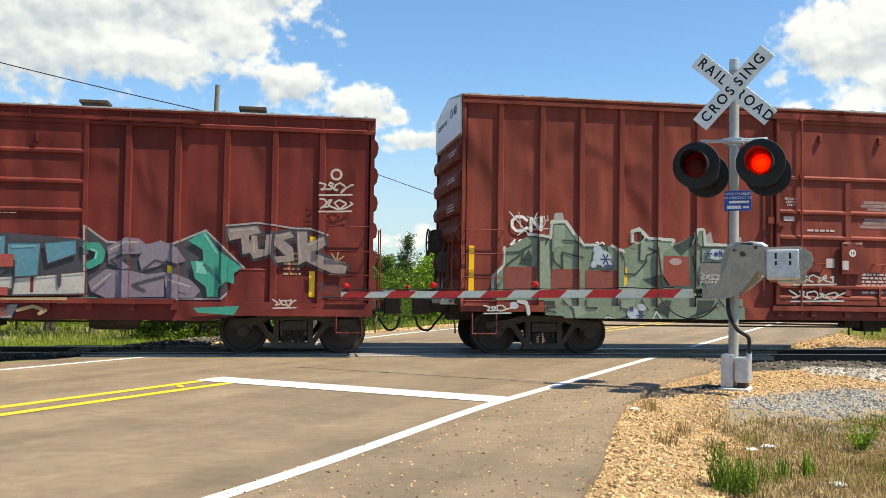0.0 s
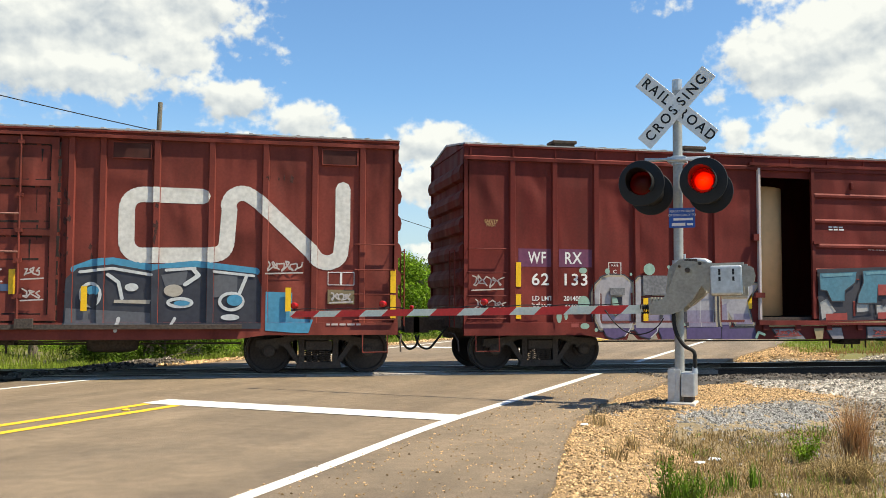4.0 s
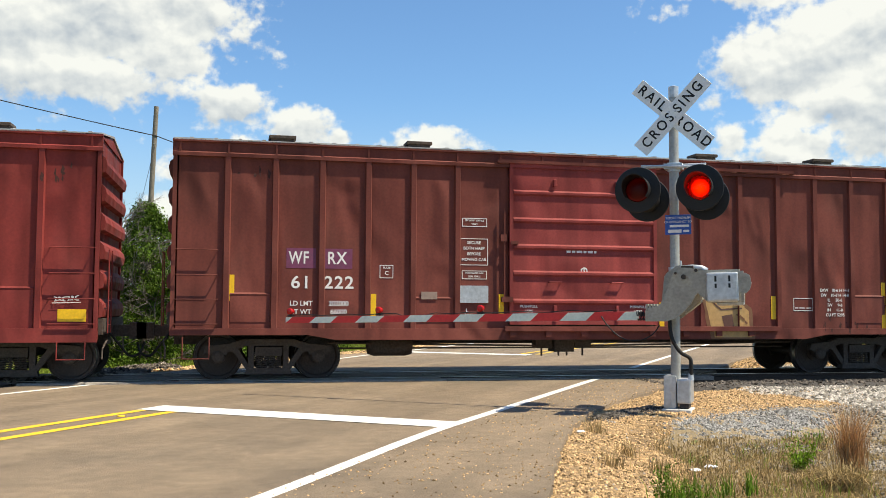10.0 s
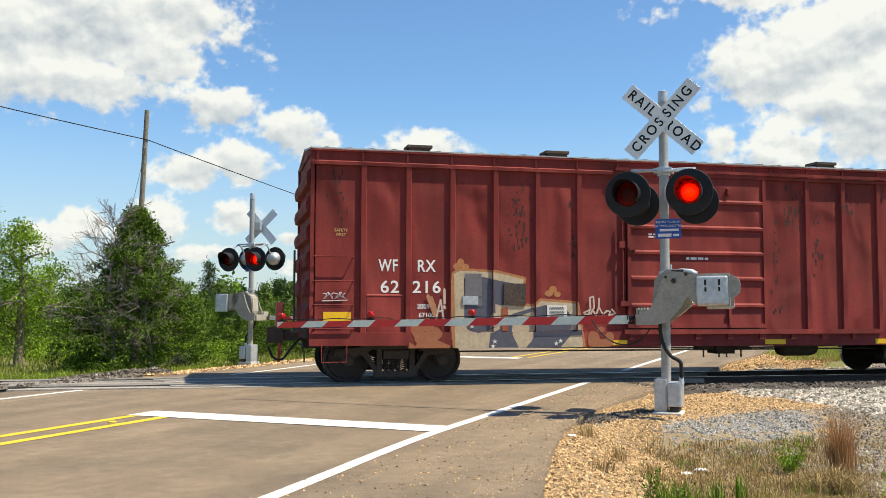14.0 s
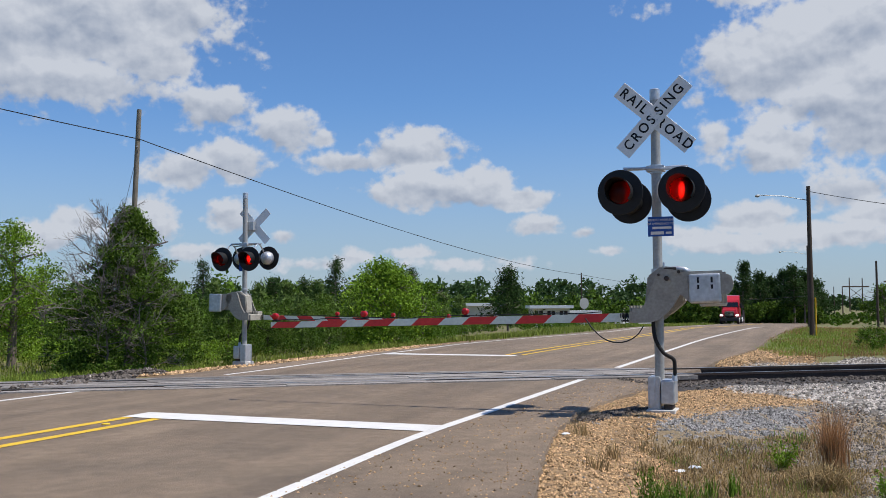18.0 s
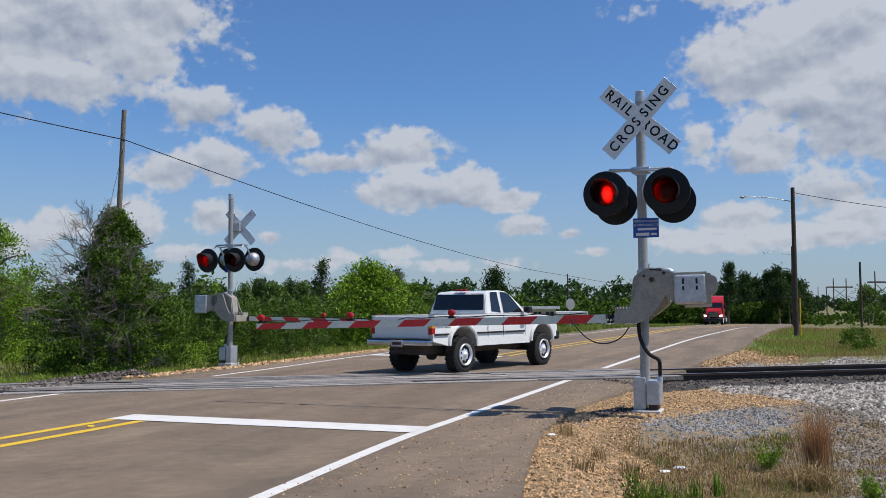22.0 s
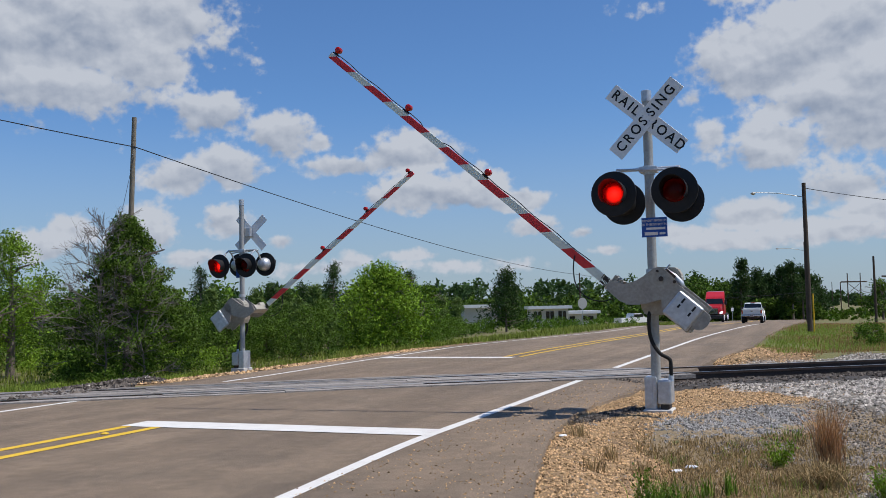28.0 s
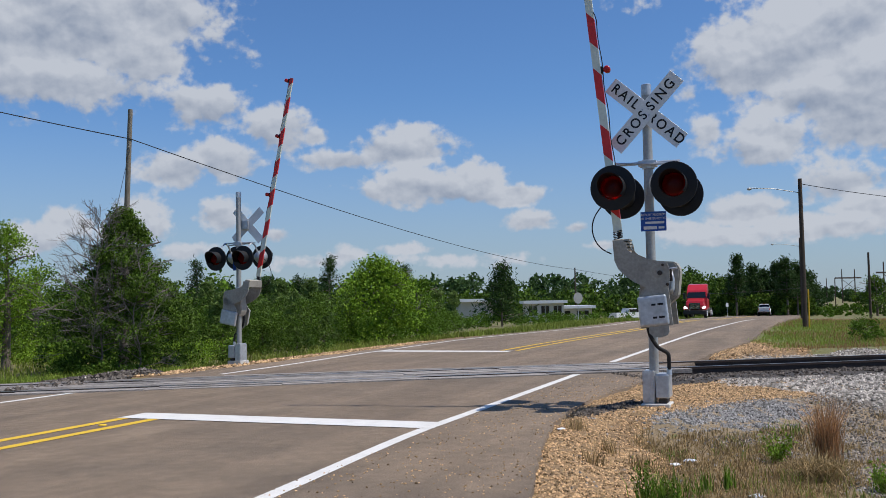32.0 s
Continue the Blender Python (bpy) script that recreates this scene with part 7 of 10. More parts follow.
    path = [(4.1, 3.16), (3.2, 3.17)] + arc_pts(3.08, 2.92, 0.25, 90, 180, 5) + [(2.83, 2.45)] + arc_pts(3.08, 2.36, 0.25, 180, 270, 5) + [(4.25, 2.13)] + arc_pts(4.30, 2.36, 0.22, 270, 360, 5) + [(4.56, 2.95)] + arc_pts(4.78, 3.0, 0.24, 180, 60, 6) + [(5.08, 3.08), (5.98, 2.24)] + arc_pts(6.28, 2.30, 0.28, 200, 330, 7) + [(6.56, 2.5), (6.56, 3.36)]
    thick_path(car, sd, path, 0.27, off)
    blk, blue, wht, gry = (0.030, 0.033, 0.046), (0.05, 0.25, 0.40), (0.52, 0.54, 0.54), (0.33, 0.31, 0.24)
    c = art(-7.8751, 0.005475, 0.000089, 4.3163, 0.000073, -0.005658)
    g = art(-7.6517, 0.003538, 0.000012, 2.2093, 0.000010, -0.003458)
    left = [g((290, 158), (315, 130), (345, 135), (352, 165), (360, 140), (380, 125), (410, 140), (450, 175), (510, 190), (505, 240), (440, 250), (380, 225), (330, 195)),
            g((508, 200), (512, 160), (550, 120), (575, 140), (600, 172), (640, 192), (700, 198), (750, 210), (760, 245), (730, 262), (640, 258), (635, 292), (600, 292), (580, 262), (530, 250), (512, 235)),
            g((757, 185), (790, 152), (825, 157), (838, 190), (830, 225), (800, 240), (762, 235)), g((870, 155), (905, 152), (915, 180), (890, 245), (850, 250), (865, 190)), g((922, 145), (950, 132), (975, 155), (985, 192), (965, 205), (950, 250), (922, 250), (928, 190)),
            g((770, 252), (960, 256), (960, 300), (772, 300)), g((1000, 150), (1050, 125), (1095, 145), (1115, 190), (1110, 272), (1050, 275), (1046, 180), (1020, 165), (990, 190), (988, 158)), g((966, 212), (1000, 206), (1030, 235), (1035, 290), (985, 295), (970, 250)),
            g((930, 340), (1130, 340), (1160, 365), (1145, 405), (1050, 430), (1015, 450), (980, 450), (920, 380))]
    rim = g((250, 330), (262, 300), (255, 240), (275, 150), (310, 112), (345, 116), (380, 104), (420, 124), (480, 166), (500, 145), (545, 102), (580, 122), (640, 104), (690, 128), (720, 152), (760, 142), (830, 134), (880, 137), (950, 114), (985, 132), (1020, 112), (1070, 108), (1118, 132), (1134, 200), (1134, 260), (1165, 272), (1168, 330))
    halo = [rim + g((1168, 400), (1060, 446), (830, 446), (250, 446))]
    foot = [g((195, 310), (560, 310), (556, 446), (196, 446)), g((558, 300), (960, 300), (915, 342), (860, 392), (800, 446), (556, 446))]
    pale = [g((262, 240), (362, 236), (440, 262), (440, 300), (262, 300)), g((500, 252), (605, 262), (605, 300), (470, 300)), g((672, 266), (755, 262), (755, 300), (672, 300)), g((1012, 172), (1042, 176), (1042, 240), (1018, 236))]
    eyes = [oval(g, 636, 150, 42, 27)]
    splats = [oval(g, 405, 92, 9, 12), oval(g, 545, 100, 24, 12), oval(g, 722, 132, 16, 36), oval(g, 1026, 98, 26, 12), oval(g, 1150, 246, 14, 20), oval(g, 285, 225, 22, 24), oval(g, 215, 372, 14, 24), oval(g, 165, 290, 22, 8)]
    d = art(0.6833, 0.004034, -0.000020, 2.3505, 0.000001, -0.003849)
    right = [d((296, 170), (340, 122), (480, 104), (640, 132), (680, 120), (820, 112), (1080, 140), (1104, 200), (1104, 392), (286, 388))]
    L = [(blue, halo + strip_polys(rim, 0.11) + splats + strip_polys(d((330, 128), (400, 98), (480, 90), (650, 120), (820, 100), (1080, 130)), 0.13) + [d((1122, 222), (1238, 226), (1238, 410), (1122, 400)), d((1238, 345), (1330, 350), (1310, 412), (1238, 410))]),
         (wht, left + loops(left, 0.10) + loops(eyes, 0.10) + [g((915, 342), (930, 380), (850, 446), (800, 446)), g((905, 385), (935, 375), (985, 450), (945, 450))]), ((0.026, 0.028, 0.040), foot), (blk, left[:8] + left[8:] + eyes + right), (gry, pale[:2]), ((0.44, 0.45, 0.43), pale[2:]),
         ((0.10, 0.105, 0.12), [g((560, 350), (735, 350), (720, 440), (560, 440)), g((520, 200), (600, 200), (590, 245), (530, 240)), oval(g, 640, 150, 22, 14), g((760, 350), (860, 350), (800, 420), (735, 440)), d((680, 150), (790, 130), (780, 190), (700, 210)), d((300, 300), (640, 320), (640, 385), (296, 385)), d((900, 150), (1000, 140), (1000, 240), (900, 250))]),
         (blk, [g((262, 252), (350, 262), (262, 275)), g((400, 262), (440, 268), (440, 300), (420, 300)), oval(g, 1008, 262, 8, 18)] + strip_polys(g((520, 262), (600, 280)), 0.03) + sum([[oval(g, 908 - 4 * k, 190 + 13 * k, 4, 5)] for k in range(4)], [])),
         (wht, strip_polys(g((260, 242), (360, 236), (440, 300)), 0.035) + strip_polys(g((330, 200), (350, 240)), 0.05) + strip_polys(g((572, 342), (575, 366)), 0.03) + strip_polys(g((740, 345), (735, 385)), 0.035) + strip_polys(g((732, 385), (720, 440)), 0.02) + strip_polys(g((220, 352), (215, 384)), 0.045) + [g((1025, 250), (1042, 240), (1040, 262)), oval(g, 822, 236, 10, 10)] +
          loops([oval(d, 395, 240, 40, 50), oval(d, 760, 274, 50, 18), oval(d, 976, 268, 50, 38)], 0.055) + [oval(d, 560, 206, 28, 18), oval(d, 972, 340, 40, 14)] + strip_polys(d((462, 150), (506, 184), (522, 256)), 0.06) + strip_polys(d((812, 122), (836, 150), (780, 192)), 0.07) + strip_polys(d((1040, 150), (1010, 230)), 0.06) + strip_polys(d((350, 140), (480, 122), (640, 150)), 0.05) + strip_polys(d((700, 128), (820, 118)), 0.05) + strip_polys(d((900, 132), (1070, 150)), 0.045) + strip_polys(d((740, 345), (720, 385)), 0.05) + strip_polys(d((510, 345), (500, 400)), 0.06)),
         ((0.40, 0.36, 0.30), [oval(d, 732, 220, 40, 28), d((490, 262), (640, 262), (635, 280), (490, 276))]), (blue, [oval(d, 405, 222, 26, 22), oval(d, 768, 276, 34, 12), oval(d, 990, 262, 34, 26)]), (blk, [oval(d, 404, 266, 22, 30)]),
         ((0.42, 0.38, 0.36), scrawl(0.28, 0.85, 1.66, 1.84, 4, 21, 0.028) + scrawl(1.2, 1.5, 1.72, 1.9, 2, 22, 0.024) + scrawl(1.2, 1.5, 1.36, 1.52, 2, 29, 0.024) + scrawl(*[q for q in (5.22, 5.82, 1.86, 2.04)], 5, 23, 0.026) + scrawl(6.36, 6.72, 1.34, 1.48, 4, 27, 0.028)),
         (blue, scrawl(-7.52, -7.08, 1.58, 1.82, 4, 25, 0.032) + scrawl(-3.17, -2.65, 1.12, 1.26, 4, 28, 0.03) + scrawl(-3.3, -2.72, 0.72, 0.90, 4, 26, 0.03))]
    flaked(car, sd, ((-1.9, 2.9, 0.10, 1.2, 70), (1.85, 2.6, 0.10, 1.2, 60), (-2.2, 1.5, 0.3, 0.5, 25), (2.3, 1.5, 0.2, 0.5, 25), (3.32, 2.2, 0.04, 1.0, 30), (5.5, 3.5, 0.25, 0.06, 20)), 93)
    paint_layers(car, sd, L)
    return car


def car_open():
    car, sd = boxcar(49.16, dict(half=7.58, top=4.27, paint=CAR_B, door=(-1.52, 1.52), posts=[p for p in STD_POSTS], sill=0.66, sill_mid=0.62, patches=((5.04, 5.74, 1.52),), door_ribs=STD_RIBS, door_shift=1.13, hatch=(-5.6, -2.9, 2.7, 5.4),
                                 label="red-brown boxcar with its door ajar showing paper rolls", door_label="ribbed sliding door, pushed part open", valve=0.9, tank=3.0))
    for w, x, z, s in (("WF", -6.15, 2.16, 0.31), ("RX", -5.44, 2.16, 0.31), ("62", -6.09, 1.75, 0.31), ("133", -5.40, 1.75, 0.31), ("LD LMT", -6.05, 1.40, 0.12), ("201400", -5.45, 1.40, 0.12), ("LT WT", -6.05, 1.25, 0.12), ("66600", -5.45, 1.25, 0.12), ("SAFETY", -7.05, 2.84, 0.08), ("FIRST", -7.05, 2.77, 0.08)):
        words(car, x, z, w, s, OCHRE if w in ("SAFETY", "FIRST") else None)
    for x0, x1 in ((-6.52, -5.87), (-5.72, -5.06)):
        plate(car, x0, x1, 2.0, 2.34, spray((0.14, 0.035, 0.085)), name="repaint_patch", label="purple repaint patch", thick=0.003)
    stencil_frame(car, -4.72, -4.46, 1.84, 2.10)
    words(car, -4.59, 1.92, "C", 0.1)
    words(car, -4.59, 2.04, "PLATE", 0.05)
    reflector(car, -3.98, 1.20, 0.10, 0.44, SHEET - 0.05)
    for x, z in ((-6.52, 1.85), (-6.52, 1.25), (-1.75, 1.45), (4.05, 1.38), (6.5, 1.9), (6.5, 1.28)):
        reflector(car, x, z)
    for a in (((312, 265), (405, 308)), ((528, 192), (735, 310))):
        (x0, z1), (x1, z0) = [(-5.7150 + 0.003164 * u + 0.000069 * v, 2.4683 + 0.000029 * u - 0.003274 * v) for u, v in a]
        plate(car, x0, x1, z0, z1, BOARD_GREY, SHEET - 0.03, "placard_board", 0.03, "grey weathered placard board")
    text_lines(car, 0.9, 1.5, 2.42, 1, y=FACE - 0.005, h=0.045, seed=15)
    text_lines(car, 0.0, 0.35, 2.86, 2, y=FACE - 0.005, seed=16)
    stencil_frame(car, 5.2, 5.6, 1.22, 1.50)
    text_lines(car, 6.0, 6.3, 1.8, 5, OCHRE, 0.04, 0.09, seed=17)
    # cargo behind the open door
    bm = bmesh.new()
    lathe(bm, [(0.50, 0), (0.60, 0.02), (0.60, 2.67), (0.50, 2.70), (0.1, 2.68)], 96)
    roll = mesh_of(bm, "paper_roll", ROLL, True)
    for x, yy in ((-1.0, -0.38),):
        r = part("paper_roll", roll, None, car, "tall brown kraft paper roll", at=(x, yy, 1.06))
    sd = Side(7.58, [p for p in STD_POSTS if not -1.6 < p < 2.7], 0.95, (-0.39, 2.65, FACE - 0.04), low=0.62)
    sd.cols = [c for x0, x1, y in sd.cols for c in ([(x0, -1.52, y), (-1.52, -0.39, None)] if x0 < -1.0 < x1 else [(x0, x1, y)])]
    bm = bbox(-1.57, -1.51, FACE - 0.02, SHEET, 1.0, 4.03, 0.01)
    part("door_jamb", bm, FADED_WHITE, car, "pale worn door post")
    lil, wh, teal, drk, pale, blue, red, gold = (0.185, 0.150, 0.195), (0.40, 0.38, 0.36), (0.025, 0.25, 0.185), (0.045, 0.042, 0.052), (0.25, 0.38, 0.31), (0.075, 0.20, 0.265), (0.32, 0.055, 0.045), (0.36, 0.27, 0.14)
    purple, tan, brown = (0.095, 0.065, 0.155), (0.36, 0.30, 0.22), (0.24, 0.185, 0.17)
    f = art(-7.9932, 0.003480, 0.000079, 2.1772, 0.000029, -0.003575)
    c = art(-2.7938, 0.005040, 0.000131, 4.2578, 0.000103, -0.005251)
    e = art(1.1774, 0.004633, 0.000113, 2.5229, 0.000065, -0.004767)
    k = art(-5.7150, 0.003164, 0.000069, 2.4683, 0.000029, -0.003274)
    kay = c((62, 640), (62, 505), (30, 505), (30, 485), (98, 485), (96, 545), (150, 492), (226, 494), (176, 560), (196, 640), (126, 640), (100, 592), (92, 640))
    cumk = [k((205, 300), (225, 250), (270, 212), (310, 200), (405, 202), (455, 240), (458, 300), (446, 372), (396, 380), (390, 315), (320, 315), (314, 400), (345, 432), (395, 400), (446, 400), (446, 500), (240, 500), (215, 440), (203, 380)), k((470, 242), (500, 212), (530, 212), (530, 455), (640, 455), (648, 330), (600, 318), (720, 316), (720, 500), (470, 500)),
            k((742, 202), (815, 206), (815, 262), (930, 250), (940, 272), (1000, 276), (1000, 497), (818, 497), (815, 378), (780, 396), (742, 378)), kay]
    base = [k((243, 478), (440, 478), (424, 512), (392, 545), (330, 562), (280, 545)), k((458, 482), (615, 478), (604, 528), (556, 562), (500, 548), (458, 505)), k((612, 500), (742, 500), (738, 568), (640, 568)), k((802, 500), (1032, 500), (1032, 568), (802, 568)), k((1042, 480), (1090, 480), (1084, 568), (1040, 568)), c((60, 655), (200, 655), (214, 704), (60, 704))]
    bands = [k((262, 405), (300, 405), (345, 440), (395, 410), (446, 405), (446, 455), (262, 455)), k((564, 400), (636, 400), (634, 455), (564, 455)), k((650, 400), (716, 400), (716, 455), (650, 455)), k((820, 400), (1000, 400), (1000, 497), (820, 497)), c((64, 570), (92, 560), (92, 640), (64, 640)), c((120, 600), (186, 600), (196, 640), (126, 640))]
    marks = strip_polys(k((253, 302), (253, 465), (446, 465)), 0.045) + strip_polys(k((455, 300), (456, 470)), 0.045) + strip_polys(k((520, 465), (725, 465), (725, 318), (520, 318), (520, 465)), 0.04) + strip_polys(k((1045, 305), (1045, 465), (1200, 465)), 0.045)
    top = [c((490, 450), (660, 446), (650, 490), (602, 520), (600, 560), (540, 560), (520, 520), (490, 515)), c((685, 442), (814, 438), (810, 520), (752, 512), (745, 570), (656, 570), (660, 540), (686, 490)), c((818, 462), (926, 462), (916, 570), (842, 574), (842, 520), (818, 515)), c((936, 462), (1040, 452), (1040, 500), (946, 532)), c((1060, 460), (1075, 452), (1075, 500), (1060, 500))]
    low = [c((486, 562), (520, 546), (562, 600), (492, 632)), c((650, 572), (700, 540), (722, 602), (650, 606)), c((740, 576), (836, 570), (836, 612), (740, 612)), c((842, 576), (1070, 556), (1070, 630), (832, 632))]
    sill = [c((280, 662), (382, 662), (424, 704), (312, 704)), c((515, 662), (582, 662), (592, 704), (542, 704)), c((700, 662), (850, 662), (830, 704), (700, 704))]
    smoke = [e((308, 66), (385, 122), (520, 134), (626, 128), (745, 78), (886, 214), (852, 286), (800, 330), (312, 332))]
    mauve = [e((388, 142), (455, 106), (502, 110), (542, 142), (502, 166), (452, 166), (442, 190), (472, 216), (440, 224), (392, 200)), e((320, 268), (382, 222), (462, 226), (532, 240), (592, 232), (594, 322), (382, 326), (330, 302)), e((530, 132), (580, 116), (640, 142), (672, 190), (640, 202), (600, 190), (570, 212), (510, 226), (500, 182)), e((592, 232), (640, 240), (692, 262), (726, 300), (702, 326), (602, 326))]
    green = [e((680, 116), (745, 82), (792, 152), (880, 215), (850, 236), (736, 190), (734, 150)), e((690, 192), (736, 190), (850, 236), (850, 276), (820, 266), (792, 290), (790, 322), (750, 322), (745, 286), (706, 256)), e((700, 362), (870, 356), (850, 390), (716, 380)), e((205, 326), (352, 322), (356, 340), (215, 346))]
    hook = strip_polys(e((318, 140), (352, 138), (368, 160), (362, 188), (322, 208)), 0.13)
    tusk = [e((826, 72), (936, 60), (952, 86), (906, 96), (912, 160), (882, 166), (876, 106), (832, 116)), e((915, 96), (936, 96), (941, 148), (964, 146), (970, 92), (992, 90), (986, 166), (922, 182), (906, 152)), e((1004, 92), (1062, 80), (1076, 100), (1036, 112), (1072, 142), (1076, 190), (1010, 197), (1000, 174), (1044, 170), (1000, 132)),
            e((1086, 80), (1126, 80), (1126, 122), (1192, 96), (1196, 130), (1152, 160), (1212, 182), (1276, 210), (1270, 236), (1220, 236), (1142, 202), (1120, 190), (1090, 206))]
    L = [(drk, cumk + loops(cumk, 0.13) + loops(base, 0.05) + [c((484, 436), (816, 430), (1075, 452), (1075, 634), (484, 636))] + smoke + loops(sill, 0.04) + tusk + loops(tusk, 0.11)),
         ((0.30, 0.27, 0.26), loops(smoke, 0.035) + strip_polys(e((822, 60), (940, 48), (1080, 68), (1135, 68), (1205, 92)), 0.03)), (tan, loops(cumk, 0.075) + [k((430, 520), (480, 568), (410, 568)), k((595, 530), (610, 568), (560, 568)), k((742, 500), (800, 500), (800, 568), (736, 568))]), (wh, low), (purple, base),
         ((0.335, 0.315, 0.335), cumk + [k((564, 322), (640, 322), (636, 455), (564, 455))]), ((0.235, 0.205, 0.285), bands), ((0.14, 0.030, 0.024), marks), (lil, [] + mauve),
         (drk, loops(low, 0.025) + [c((770, 555), (816, 550), (772, 586)), c((706, 606), (716, 540), (730, 606)), k((640, 332), (700, 320), (650, 450), (632, 450)), k((745, 380), (780, 396), (815, 376), (815, 492), (792, 492), (786, 436), (745, 436)), k((358, 318), (392, 318), (394, 402), (345, 434), (374, 385)), oval(e, 223, 258, 8, 32)] + strip_polys(e((420, 210), (400, 190), (440, 170), (470, 180)), 0.05) + strip_polys(e((520, 300), (480, 280), (540, 262), (590, 250)), 0.06) + strip_polys(e((510, 230), (560, 190), (620, 205)), 0.045)),
         ((0.27, 0.24, 0.25), sill), (blue, top), (drk, loops(top, 0.022)), ((0.13, 0.28, 0.33), [c((500, 456), (640, 452), (636, 462), (504, 468)), c((696, 450), (800, 446), (800, 456), (700, 460)), c((830, 470), (910, 470), (908, 478), (832, 480))]),
         (red, [c((752, 498), (838, 500), (838, 540), (752, 540)), c((510, 607), (606, 605), (606, 632), (510, 632)), c((745, 606), (820, 606), (820, 632), (745, 632))]), (teal, green + hook),
         ((0.15, 0.42, 0.34), strip_polys(e((330, 150), (352, 158), (346, 182)), 0.035) + [e((708, 190), (738, 200), (750, 240), (710, 234))] + strip_polys(e((742, 92), (786, 160)), 0.03)), ((0.02, 0.12, 0.095), strip_polys(e((800, 270), (770, 230), (742, 206)), 0.06)),
         (pale, [oval(c, 155, 455, 21, 24), oval(c, 6, 455, 16, 20), oval(f, 1176, 66, 34, 32), oval(f, 928, 78, 14, 16), oval(f, 1292, 54, 9, 10), oval(f, 786, 246, 34, 38), oval(f, 640, 318, 18, 34), oval(f, 682, 314, 10, 22), oval(f, 782, 368, 26, 16), oval(f, 846, 390, 9, 11), oval(f, 786, 74, 24, 16), k((325, 318), (356, 326), (376, 385), (346, 426), (326, 392)), k((750, 440), (785, 440), (790, 492), (750, 492)), oval(f, 1066, 94, 8, 8)] + strip_polys(c((240, 680), (215, 670), (205, 690)), 0.05)),
         (red, [f((704, 354), (746, 354), (746, 374), (704, 374))] + scrawl(-1.25, -0.72, 0.70, 0.80, 4, 64, 0.02) + scrawl(0.95, 1.4, 0.70, 0.80, 4, 65, 0.02)), ((0.46, 0.44, 0.44), strip_polys(k((908, 300), (896, 495)), 0.012) + strip_polys(k((770, 298), (1000, 296), (990, 470)), 0.02) + strip_polys(k((440, 470), (424, 512), (392, 545)), 0.02) + strip_polys(k((612, 480), (600, 525), (560, 555)), 0.02) + strip_polys(k((820, 262), (835, 242), (930, 245), (938, 268)), 0.016) + strip_polys(k((240, 280), (232, 440), (246, 495)), 0.018) + strip_polys(c((98, 490), (100, 540), (152, 496)), 0.02)), (gold, [k((770, 276), (1000, 290), (1000, 298), (770, 298)), c((236, 640), (1010, 640), (1010, 652), (236, 652)), c((456, 662), (500, 662), (494, 704), (466, 704))] + strip_polys(c((850, 680), (900, 668), (940, 682), (920, 692)), 0.06) + sum([strip_polys(e((1237 + 34 * math.cos(q), 190 + 34 * math.sin(q)), (1237 - 34 * math.cos(q), 190 - 34 * math.sin(q))), 0.022) for q in (0.2, 0.98, 1.77, 2.55)], [])),
         (brown, tusk), ((0.33, 0.28, 0.25), strip_polys(e((836, 80), (926, 72)), 0.03) + strip_polys(e((1010, 98), (1060, 90)), 0.026) + strip_polys(e((1092, 90), (1100, 190)), 0.03) + strip_polys(e((1130, 130), (1185, 106)), 0.03) + strip_polys(e((922, 104), (926, 160)), 0.026) + strip_polys(e((340, 290), (400, 240)), 0.03) + strip_polys(e((610, 260), (690, 285)), 0.03) + strip_polys(e((400, 150), (455, 122), (500, 124)), 0.03)),
         (drk, scrawl(6.6, 7.1, 1.1, 1.3, 4, 66, 0.018)),
         ((0.44, 0.38, 0.34), scrawl(6.62, 7.15, 2.92, 3.12, 3, 60, 0.03) + scrawl(6.62, 7.15, 2.62, 2.80, 3, 63, 0.03) + strip_polys(arc_pts(6.9, 3.25, 0.09, 0, 360, 10), 0.04) + scrawl(-7.42, -6.85, 1.60, 1.82, 4, 61, 0.024) + scrawl(-7.4, -6.75, 1.16, 1.38, 4, 62, 0.022) + scrawl(5.85, 6.2, 0.88, 1.0, 3, 67, 0.026) +
          sum([strip_polys([(-6.18 + 0.15 * math.cos(q), 1.22 + 0.11 * math.sin(q)), (-6.18 - 0.15 * math.cos(q), 1.22 - 0.11 * math.sin(q))], 0.022) for q in (0.1, 1.2, 2.2)], []))]
    paint_layers(car, sd, L)
    return car


